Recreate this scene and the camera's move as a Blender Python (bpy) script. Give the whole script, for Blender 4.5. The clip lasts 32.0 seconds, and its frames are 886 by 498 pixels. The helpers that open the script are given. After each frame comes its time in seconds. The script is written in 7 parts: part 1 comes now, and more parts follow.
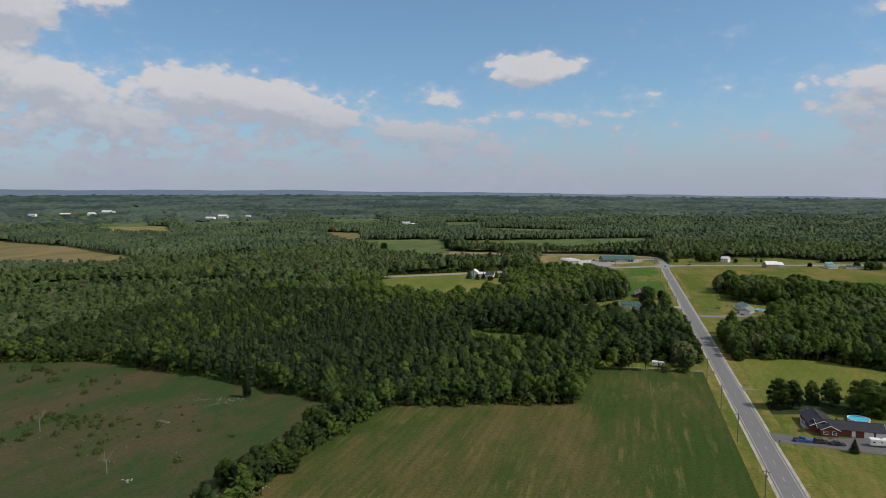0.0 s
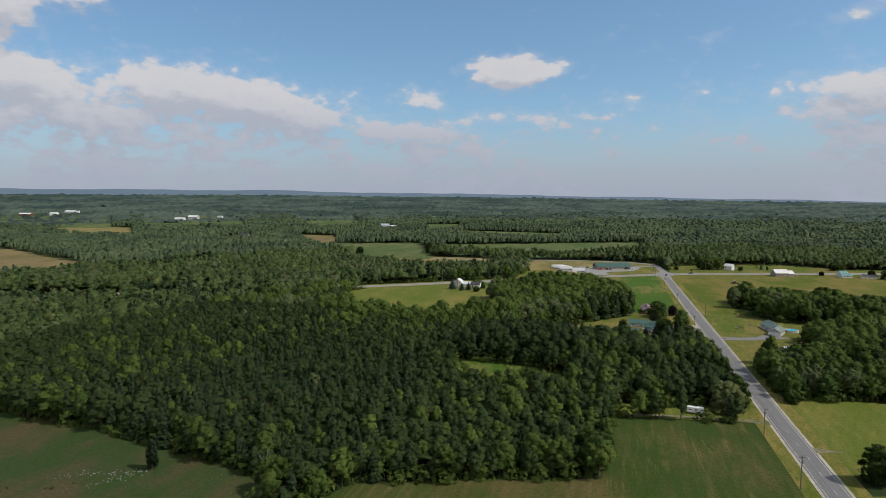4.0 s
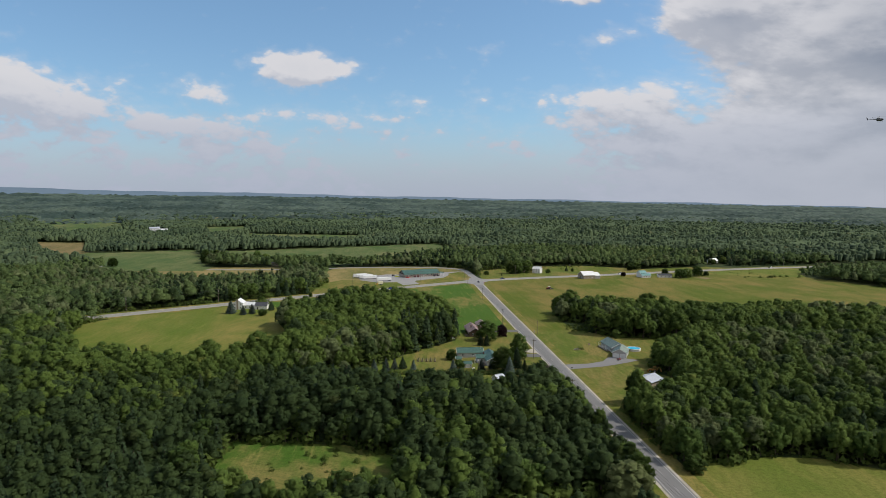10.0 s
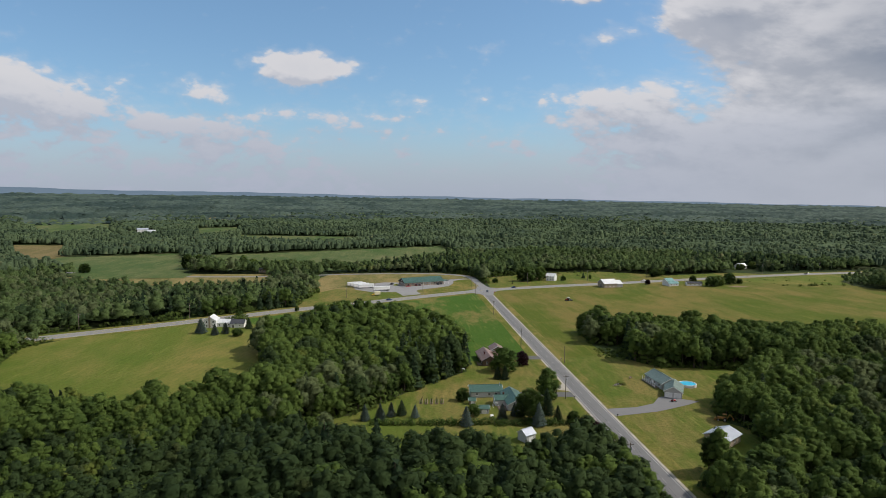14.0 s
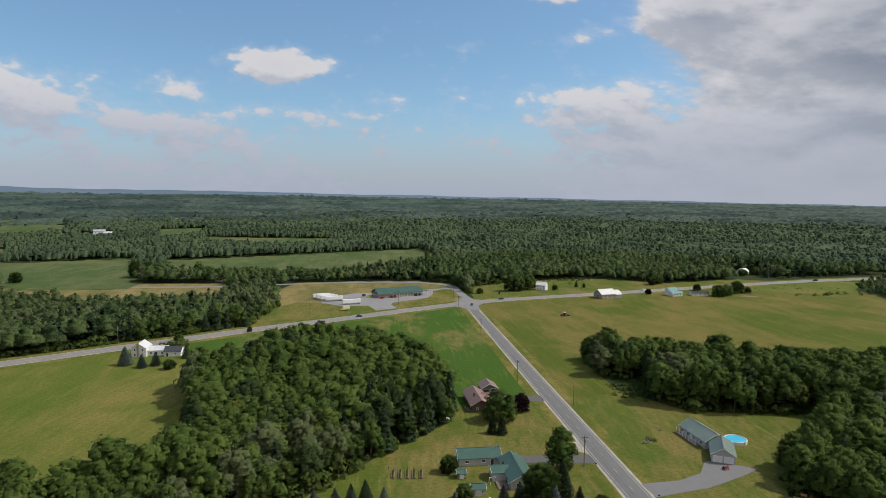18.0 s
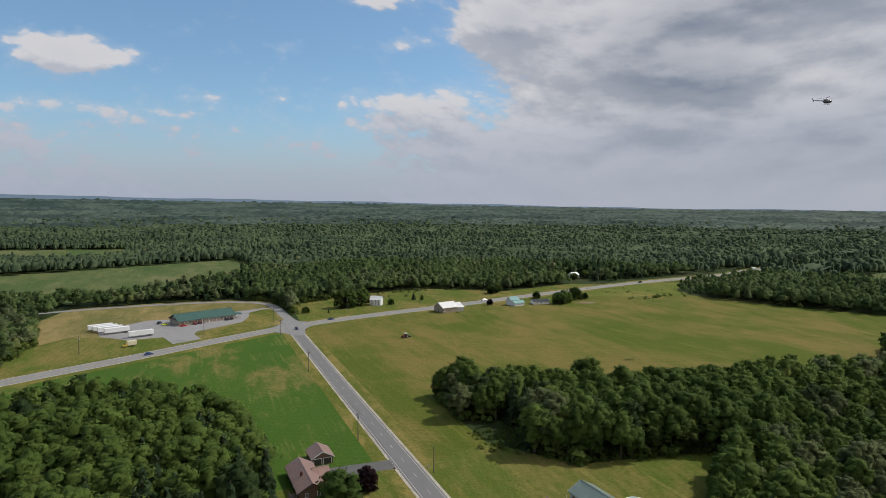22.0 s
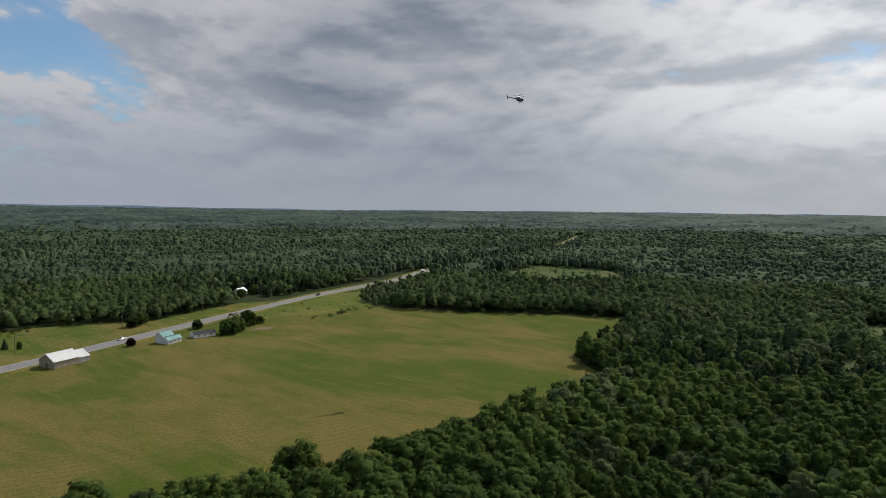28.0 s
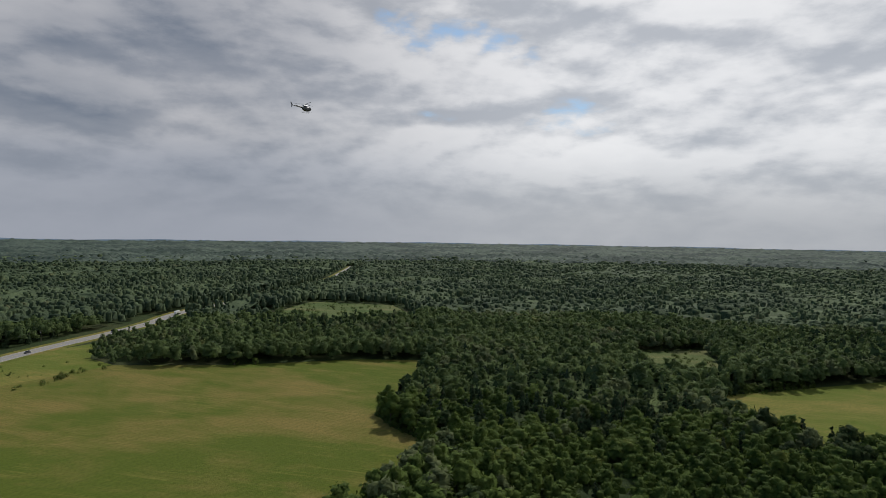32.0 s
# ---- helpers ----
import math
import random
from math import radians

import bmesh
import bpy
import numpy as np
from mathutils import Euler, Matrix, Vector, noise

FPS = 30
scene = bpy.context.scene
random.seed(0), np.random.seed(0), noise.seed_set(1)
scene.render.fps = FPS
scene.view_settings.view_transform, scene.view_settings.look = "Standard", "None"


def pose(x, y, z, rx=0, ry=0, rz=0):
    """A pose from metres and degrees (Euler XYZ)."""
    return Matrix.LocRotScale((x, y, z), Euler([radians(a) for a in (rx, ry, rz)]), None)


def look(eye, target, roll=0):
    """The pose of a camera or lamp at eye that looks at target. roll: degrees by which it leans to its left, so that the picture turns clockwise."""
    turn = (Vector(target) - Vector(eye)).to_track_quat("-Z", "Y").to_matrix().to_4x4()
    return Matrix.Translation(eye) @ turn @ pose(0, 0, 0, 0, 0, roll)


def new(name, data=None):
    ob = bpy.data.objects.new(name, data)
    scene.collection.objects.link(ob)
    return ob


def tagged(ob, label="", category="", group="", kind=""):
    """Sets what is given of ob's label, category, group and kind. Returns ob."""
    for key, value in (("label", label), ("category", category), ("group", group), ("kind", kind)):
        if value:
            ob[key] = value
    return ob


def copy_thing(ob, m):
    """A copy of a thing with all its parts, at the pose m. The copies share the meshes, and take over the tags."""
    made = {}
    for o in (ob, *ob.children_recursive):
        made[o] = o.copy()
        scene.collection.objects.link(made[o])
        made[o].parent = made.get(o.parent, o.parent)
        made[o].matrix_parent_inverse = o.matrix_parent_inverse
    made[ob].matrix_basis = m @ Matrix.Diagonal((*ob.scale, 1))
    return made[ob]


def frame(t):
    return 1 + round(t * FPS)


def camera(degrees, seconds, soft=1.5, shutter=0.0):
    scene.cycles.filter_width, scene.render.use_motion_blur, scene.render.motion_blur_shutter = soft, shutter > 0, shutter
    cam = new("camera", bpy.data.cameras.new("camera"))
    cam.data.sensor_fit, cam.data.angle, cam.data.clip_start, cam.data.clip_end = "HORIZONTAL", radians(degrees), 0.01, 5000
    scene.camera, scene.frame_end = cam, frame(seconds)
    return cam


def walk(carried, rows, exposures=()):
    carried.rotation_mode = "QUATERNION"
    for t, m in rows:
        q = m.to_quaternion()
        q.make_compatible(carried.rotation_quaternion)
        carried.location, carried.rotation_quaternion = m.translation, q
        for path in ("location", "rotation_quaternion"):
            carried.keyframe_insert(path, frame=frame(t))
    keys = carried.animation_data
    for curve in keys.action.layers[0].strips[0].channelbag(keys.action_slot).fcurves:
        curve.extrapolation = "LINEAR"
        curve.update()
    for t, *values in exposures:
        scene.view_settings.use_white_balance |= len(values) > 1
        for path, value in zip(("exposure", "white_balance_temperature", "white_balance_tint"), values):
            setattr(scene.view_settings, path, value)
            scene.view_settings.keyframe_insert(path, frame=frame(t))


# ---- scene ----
FOV = 70.98
cam = camera(FOV, 32.0, soft=0.45)


def at(t, x, y, z, heading, dip, roll):
    """A row of the flight: heading clockwise from +y, dip below the level, in degrees."""
    h, d = radians(heading), radians(dip)
    eye = Vector((x, y, z))
    way = Vector((math.sin(h) * math.cos(d), math.cos(h) * math.cos(d), -math.sin(d)))
    return (t, look(eye, eye + way * 100, roll))


PATH = [
    at(0, -48.88, 0.00, 87.50, -16.105, 4.944, -0.403),
    at(0.5, -51.26, 8.31, 87.36, -16.065, 4.911, -0.327),
    at(1, -53.64, 16.65, 87.20, -16.074, 4.892, -0.277),
    at(1.5, -56.01, 25.07, 87.05, -16.098, 4.910, -0.253),
    at(2, -58.38, 33.54, 86.92, -16.088, 4.886, -0.230),
    at(2.5, -60.75, 42.08, 86.81, -16.095, 4.861, -0.212),
    at(3, -63.12, 50.68, 86.72, -15.881, 4.836, -0.165),
    at(3.5, -65.46, 59.33, 86.63, -15.336, 4.819, -0.110),
    at(4, -67.76, 67.98, 86.54, -14.350, 4.816, -0.063),
    at(4.5, -70.00, 76.62, 86.44, -12.810, 4.832, -0.038),
    at(5, -72.16, 85.22, 86.33, -10.606, 4.875, -0.047),
    at(5.5, -74.16, 93.77, 86.21, -8.237, 4.897, -0.062),
    at(6, -75.94, 102.27, 86.12, -5.859, 4.919, -0.063),
    at(6.5, -77.59, 110.72, 86.04, -3.653, 5.038, -0.077),
    at(7, -79.01, 119.13, 86.02, -1.371, 4.972, -0.056),
    at(7.5, -80.20, 127.51, 86.02, 1.006, 4.886, -0.015),
    at(8, -81.16, 135.84, 86.05, 3.231, 4.881, 0.035),
    at(8.5, -81.90, 144.15, 86.09, 4.583, 4.920, 0.083),
    at(9, -82.42, 152.42, 86.13, 4.578, 4.854, 0.119),
    at(9.5, -82.72, 160.66, 86.15, 4.610, 4.865, 0.131),
    at(10, -82.86, 168.95, 86.15, 4.527, 4.849, 0.121),
    at(10.5, -82.89, 177.33, 86.11, 4.501, 4.879, 0.105),
    at(11, -82.81, 185.78, 86.05, 4.497, 4.877, 0.099),
    at(11.5, -82.64, 194.27, 85.98, 4.473, 4.881, 0.109),
    at(12, -82.40, 202.78, 85.92, 4.446, 4.885, 0.128),
    at(12.5, -82.12, 211.27, 85.87, 4.450, 4.879, 0.139),
    at(13, -81.82, 219.73, 85.88, 4.501, 4.928, 0.136),
    at(13.5, -81.50, 228.12, 85.99, 4.464, 4.896, 0.113),
    at(14, -81.13, 236.42, 86.16, 4.468, 4.906, 0.074),
    at(14.5, -80.68, 244.63, 86.36, 4.463, 4.919, 0.028),
    at(15, -80.15, 252.75, 86.57, 4.447, 4.929, -0.005),
    at(15.5, -79.54, 260.85, 86.79, 4.422, 4.939, -0.022),
    at(16, -78.88, 268.97, 86.98, 4.391, 4.952, -0.023),
    at(16.5, -78.17, 277.15, 87.16, 4.355, 4.969, -0.006),
    at(17, -77.45, 285.43, 87.29, 4.317, 4.993, 0.031),
    at(17.5, -76.81, 293.99, 87.38, 4.881, 5.040, 0.066),
    at(18, -76.14, 302.53, 87.44, 6.486, 5.019, 0.113),
    at(18.5, -75.41, 310.89, 87.46, 9.167, 4.981, 0.127),
    at(19, -74.55, 319.01, 87.42, 11.773, 4.895, 0.109),
    at(19.5, -73.48, 326.94, 87.29, 14.424, 4.807, 0.086),
    at(20, -72.23, 334.97, 87.17, 17.038, 4.722, 0.096),
    at(20.5, -70.73, 343.08, 87.13, 19.751, 4.651, 0.130),
    at(21, -68.97, 351.16, 87.18, 22.178, 4.648, 0.165),
    at(21.5, -67.02, 359.20, 87.34, 22.472, 4.640, 0.158),
    at(22, -64.90, 367.20, 87.55, 22.506, 4.651, 0.141),
    at(22.5, -62.62, 375.12, 87.77, 23.909, 4.645, 0.149),
    at(23, -60.18, 382.90, 87.97, 26.237, 4.637, 0.183),
    at(23.5, -57.59, 390.53, 88.14, 28.598, 4.642, 0.179),
    at(24, -54.69, 398.03, 88.27, 31.215, 4.623, 0.198),
    at(24.5, -51.41, 405.43, 88.33, 34.140, 4.585, 0.251),
    at(25, -47.85, 412.70, 88.33, 37.695, 4.580, 0.321),
    at(25.5, -44.08, 419.70, 88.30, 41.066, 4.519, 0.365),
    at(26, -40.03, 426.52, 88.29, 43.835, 4.473, 0.371),
    at(26.5, -35.71, 433.16, 88.29, 46.247, 4.441, 0.365),
    at(27, -31.14, 439.61, 88.31, 48.543, 4.422, 0.362),
    at(27.5, -26.32, 445.87, 88.35, 50.967, 4.414, 0.370),
    at(28, -21.26, 451.95, 88.41, 53.761, 4.415, 0.387),
    at(28.5, -15.98, 457.80, 88.49, 56.679, 4.361, 0.438),
    at(29, -10.49, 463.43, 88.57, 59.731, 4.319, 0.473),
    at(29.5, -4.80, 468.81, 88.61, 63.091, 4.276, 0.500),
    at(30, 1.09, 473.87, 88.61, 66.214, 4.246, 0.532),
    at(30.5, 7.16, 478.57, 88.59, 69.198, 4.225, 0.578),
    at(31, 13.39, 482.96, 88.59, 72.164, 4.216, 0.631),
    at(31.5, 19.74, 487.14, 88.63, 73.931, 4.311, 0.711),
    at(31.6, 21.03, 487.95, 88.65, 74.180, 4.300, 0.728),
    at(31.7, 22.32, 488.77, 88.68, 74.430, 4.130, 0.744),
    at(31.8, 23.61, 489.58, 88.71, 74.685, 3.480, 0.760),
    at(31.9, 24.90, 490.40, 88.74, 74.935, 2.150, 0.777),
    at(32, 26.19, 491.21, 88.77, 75.183, 1.463, 0.794),
]
walk(cam, PATH, exposures=((0.0, -0.2, 6420, 12.5), (4.0, -0.15, 6420, 12.5), (9.0, 0.0, 6420, 12.5), (13.0, -0.04, 6420, 12.5), (19.0, -0.08, 6420, 12.5), (23.0, -0.14, 6420, 12.5), (28.0, -0.38, 6400, 12.0), (32.0, -0.42, 6400, 12.0)))

# ---------------------------------------------------------------- sky and sun
SUN_HEADING, SUN_HEIGHT = 93.0, 47.0


class Nodes:
    """A short way to write node trees."""

    def __init__(self, tree):
        self.tree = tree
        tree.nodes.clear()

    def add(self, kind, **inputs):
        n = self.tree.nodes.new(kind)
        for k, v in inputs.items():
            self.put(n, k, v)
        return n

    def put(self, n, key, v):
        key = int(key[1:]) if key[0] == "_" else key.replace("_", " ")
        if isinstance(v, bpy.types.NodeSocket):
            self.tree.links.new(v, n.inputs[key])
        else:
            n.inputs[key].default_value = v

    def math(self, op, a, b=0.0, clamp=False):
        n = self.add("ShaderNodeMath", _0=a, _1=b)
        n.operation, n.use_clamp = op, clamp
        return n.outputs[0]

    def mix(self, fac, a, b, blend="MIX"):
        n = self.tree.nodes.new("ShaderNodeMix")
        n.data_type, n.blend_type = "RGBA", blend
        for k, v in ((0, fac), (6, a), (7, b)):
            if isinstance(v, bpy.types.NodeSocket):
                self.tree.links.new(v, n.inputs[k])
            else:
                n.inputs[k].default_value = v if k == 0 else (*v[:3], 1)
        return n.outputs[2]

    def noise(self, vec, scale, detail=3.0, rough=0.55, distort=0.0):
        n = self.add("ShaderNodeTexNoise", Scale=scale, Detail=detail, Roughness=rough, Distortion=distort)
        if vec is not None:
            self.tree.links.new(vec, n.inputs["Vector"])
        return n.outputs["Fac"]

    def ramp(self, fac, lo, hi, out_lo=0.0, out_hi=1.0):
        n = self.add("ShaderNodeMapRange", Value=fac)
        n.interpolation_type = "SMOOTHSTEP"
        for k, v in ((1, lo), (2, hi), (3, out_lo), (4, out_hi)):
            n.inputs[k].default_value = v
        return n.outputs[0]


def make_sky():
    world = bpy.data.worlds.new("sky")
    scene.world = world
    world.use_nodes = True
    k = Nodes(world.node_tree)
    sky = k.add("ShaderNodeTexSky")
    sky.sky_type, sky.sun_disc = "NISHITA", False
    sky.sun_elevation, sky.sun_rotation = radians(SUN_HEIGHT), radians(SUN_HEADING)
    sky.altitude, sky.air_density, sky.dust_density, sky.ozone_density = 150, 1.0, 0.9, 2.2
    way = k.add("ShaderNodeTexCoord").outputs["Generated"]
    sep = k.add("ShaderNodeSeparateXYZ", _0=way)
    x, y, z = sep.outputs
    az = k.math("MULTIPLY", k.math("ARCTAN2", x, y), 180 / math.pi)
    el = k.math("MULTIPLY", k.math("ARCSINE", z), 180 / math.pi)

    side = k.math("MAXIMUM", k.ramp(az, 10.0, 40.0), k.ramp(az, -75.0, -120.0))
    bank = k.math("EXPONENT", k.math("MULTIPLY", k.math("POWER", k.math("DIVIDE", k.math("SUBTRACT", az, 48.0), 15.0), 2.0), -1.0))
    sunward = k.ramp(az, 52.0, 92.0)

    def thickness(lift):
        """How thick the cloud is, seen at a height raised by lift degrees."""
        e = k.math("ADD", el, lift)
        at_ = k.add("ShaderNodeCombineXYZ", _0=az, _1=k.math("MULTIPLY", e, k.math("ADD", 1.75, k.math("MULTIPLY", side, 0.7))), _2=0.0).outputs[0]
        big = k.noise(at_, 0.055, 3.0, 0.5, 0.3)
        fine = k.noise(at_, 0.20, 9.0, 0.60, 0.2)
        lump = k.add("ShaderNodeTexVoronoi", Vector=at_, Scale=0.62, Detail=2.5, Roughness=0.55)
        lump.feature = "SMOOTH_F1"
        puffs = k.math("SUBTRACT", 0.46, lump.outputs["Distance"])
        total = None
        for a0, e0, wa, we, amount in CLOUDS:
            dx = k.math("DIVIDE", k.math("SUBTRACT", az, a0), wa)
            dy = k.math("DIVIDE", k.math("SUBTRACT", e, e0), we)
            d2 = k.math("ADD", k.math("MULTIPLY", dx, dx), k.math("MULTIPLY", dy, dy))
            g = k.math("MULTIPLY", k.math("EXPONENT", k.math("MULTIPLY", d2, -1.0)), amount)
            total = g if total is None else k.math("ADD", total, g)
        wide = k.math("ADD", k.ramp(e, 11.0, 4.0, 0.0, 0.36), k.math("MULTIPLY", side, 0.66))
        wide = k.math("ADD", wide, k.math("MULTIPLY", bank, k.ramp(e, 7.0, 12.0, 0.0, 0.42)))
        thick = k.math("ADD", k.math("ADD", total, wide), k.math("MULTIPLY", k.math("SUBTRACT", big, 0.5), k.math("ADD", 0.8, k.math("MULTIPLY", side, 1.3))))
        thick = k.math("ADD", thick, k.math("MULTIPLY", puffs, k.math("SUBTRACT", 0.40, k.math("MULTIPLY", side, 0.32))))
        return k.math("ADD", thick, k.math("MULTIPLY", k.math("SUBTRACT", fine, 0.5), k.math("SUBTRACT", 1.05, k.math("MULTIPLY", side, 0.50))))

    here, above = thickness(0.0), thickness(1.4)
    veil = k.ramp(here, -0.05, 0.55, 0.0, 0.42)
    mask = k.math("MAXIMUM", veil, k.ramp(here, 0.17, 0.42))
    under = k.ramp(k.math("SUBTRACT", above, here), -0.26, 0.30)
    dense = k.ramp(here, 0.40, 1.75)
    dark = k.math("ADD", k.math("MULTIPLY", under, 0.62), k.math("MULTIPLY", dense, k.math("ADD", 0.32, k.math("MULTIPLY", bank, 0.40))), True)
    lit = k.mix(k.ramp(el, 9.5, 4.5), (0.69, 0.685, 0.69), (0.53, 0.55, 0.605))
    light_c = k.mix(sunward, lit, (1.14, 1.14, 1.12))
    dark_c = k.mix(side, (0.38, 0.425, 0.505), k.mix(sunward, (0.20, 0.235, 0.295), (0.33, 0.375, 0.44)))
    clear = k.mix(1.0, sky.outputs[0], (SKY * 0.84, SKY * 1.0, SKY * 1.06), "MULTIPLY")
    clear = k.mix(0.2, clear, (0.27, 0.49, 0.66))
    col = k.mix(k.math("MULTIPLY", mask, 0.95), clear, k.mix(dark, light_c, dark_c))
    low = k.ramp(el, 7.5, 0.0)
    col = k.mix(k.math("MULTIPLY", low, 0.85), col, k.mix(side, (0.405, 0.45, 0.54), k.mix(sunward, (0.44, 0.475, 0.535), (0.52, 0.55, 0.58))))
    back = k.add("ShaderNodeBackground", Color=col, Strength=1.0)
    k.add("ShaderNodeOutputWorld", Surface=back.outputs[0])


SKY = 0.125
# clouds that stand apart: heading, height, half width, half height (degrees), thickness
CLOUDS = [
    (-7.8, 11.1, 4.1, 1.5, 1.05), (-16.4, 8.9, 2.0, 0.9, 0.55), (-31.0, 8.6, 5.0, 1.8, 0.75), (-38.0, 9.4, 4.0, 2.0, 0.8), (-48.0, 9.2, 5.0, 2.0, 0.8),
    (-26.0, 6.8, 3.5, 1.0, 0.45), (-51.0, 14.0, 5.0, 3.0, 1.15), (-43.8, 15.4, 1.8, 1.0, 0.55), (-46.0, 6.5, 8.0, 1.6, 0.35), (-10.0, 7.2, 3.0, 0.9, 0.32), (-18.0, 5.8, 3.0, 0.8, 0.35),
    (17.0, 17.2, 3.2, 1.0, 0.75), (10.5, 17.8, 2.4, 0.8, 0.5), (8.5, 13.0, 1.3, 0.7, 0.32), (12.0, 10.0, 1.6, 0.7, 0.25), (19.0, 13.5, 2.4, 0.9, 0.45),
    (17.0, 8.6, 7.0, 1.6, 0.34), (-3.0, 6.6, 4.0, 0.9, 0.3), (2.0, 8.6, 2.2, 0.7, 0.22), (27.5, 15.4, 4.0, 1.9, 0.75),
]
make_sky()

sun = new("sun", bpy.data.lights.new("sun", "SUN"))
sun.data.energy, sun.data.angle, sun.data.color = 3.7, radians(0.55), (1.0, 0.95, 0.86)
h_, e_ = radians(SUN_HEADING), radians(SUN_HEIGHT)
sun.matrix_world = look((math.sin(h_) * math.cos(e_) * 900, math.cos(h_) * math.cos(e_) * 900 + 400, math.sin(e_) * 900), (0, 400, 0))


# ---------------------------------------------------------------- materials
def material(name, rough=0.9, metal=0.0, spec=0.3):
    m = bpy.data.materials.new(name)
    m.use_nodes = True
    k = Nodes(m.node_tree)
    b = k.add("ShaderNodeBsdfPrincipled", Roughness=rough, Metallic=metal)
    b.inputs["Specular IOR Level"].default_value = spec
    k.add("ShaderNodeOutputMaterial", Surface=b.outputs[0])
    return m, k, b


def place(k):
    return k.add("ShaderNodeTexCoord").outputs["Object"]


def world_place(k):
    return k.add("ShaderNodeNewGeometry").outputs["Position"]


def bump(k, b, height, strength=0.5, distance=0.05):
    n = k.add("ShaderNodeBump", Strength=strength, Distance=distance, Height=height)
    k.put(b, "Normal", n.outputs[0])


def paint(name, colour, rough=0.6, vary=0.12, scale=1.5, metal=0.0, spec=0.3, grime=0.25):
    """Painted or moulded surface: slight mottling, some dirt."""
    m, k, b = material(name, rough, metal, spec)
    p = place(k)
    dark = tuple(c * (1 - vary * 2.2) for c in colour)
    lite = tuple(min(1, c * (1 + vary)) for c in colour)
    c = k.mix(k.noise(p, scale, 4), dark, lite)
    c = k.mix(k.math("MULTIPLY", k.ramp(k.noise(p, scale * 0.35, 5, 0.7), 0.55, 0.8), grime), c, (0.16, 0.14, 0.11))
    k.put(b, "Base_Color", c)
    k.put(b, "Roughness", k.ramp(k.noise(p, scale * 2, 3), 0.2, 0.8, rough * 0.85, min(1, rough * 1.15)))
    return m


def grass(name, lush, dry, dry_at=0.5, streak=0.0, turn=0.0, patch=0.018, contrast=0.12, stretch=0.45):
    """Turf: lush and dry patches, fine mottling, and swaths left by the mower."""
    m, k, b = material(name, 1.0, 0.0, 0.1)
    p = world_place(k)
    mp = k.add("ShaderNodeMapping", Vector=p)
    mp.inputs["Rotation"].default_value = (0, 0, radians(turn))
    mp.inputs["Scale"].default_value = (1.0, stretch, 1.0)
    q = mp.outputs[0]
    big = k.noise(q, patch, 4, 0.6, 0.6)
    mid = k.noise(q, patch * 5, 5, 0.68, 0.4)
    t = k.math("ADD", k.math("MULTIPLY", big, 0.6), k.math("MULTIPLY", mid, 0.4))
    c = k.mix(k.ramp(t, dry_at - contrast, dry_at + contrast), lush, dry)
    tone = k.noise(p, patch * 1.7, 3, 0.6)
    c = k.mix(k.ramp(tone, 0.52, 0.70, 0.0, 0.45), c, (lush[0] * 0.75, lush[1] * 0.95, lush[2] * 0.7))
    if streak:
        mp2 = k.add("ShaderNodeMapping", Vector=p)
        mp2.inputs["Rotation"].default_value = (0, 0, radians(turn))
        mp2.inputs["Scale"].default_value = (0.34, 0.02, 1.0)
        s = k.noise(mp2.outputs[0], 1.0, 4, 0.75, 0.3)
        gate = k.ramp(k.noise(p, patch * 2.3, 2), 0.42, 0.62)
        c = k.mix(k.math("MULTIPLY", k.math("MULTIPLY", k.ramp(s, 0.51, 0.64), gate), streak), c, tuple(x * 1.5 for x in dry))
        wv = k.add("ShaderNodeTexWave", Vector=k.add("ShaderNodeMapping", Vector=p, Rotation=(0, 0, radians(turn))).outputs[0], Scale=0.085, Distortion=5.0, Detail=2.0)
        wv.inputs["Detail Scale"].default_value = 0.25
        c = k.mix(k.math("MULTIPLY", k.ramp(wv.outputs["Fac"], 0.35, 0.95), 0.10 + 0.10 * streak), c, tuple(x * 0.62 for x in lush))
    fine = k.noise(p, 0.8, 6, 0.8)
    c = k.mix(k.ramp(fine, 0.44, 0.62, 0.0, 0.42), c, tuple(x * 0.45 for x in lush))
    k.put(b, "Base_Color", c)
    bump(k, b, k.noise(p, 1.1, 6, 0.75), 0.8, 0.35)
    return m


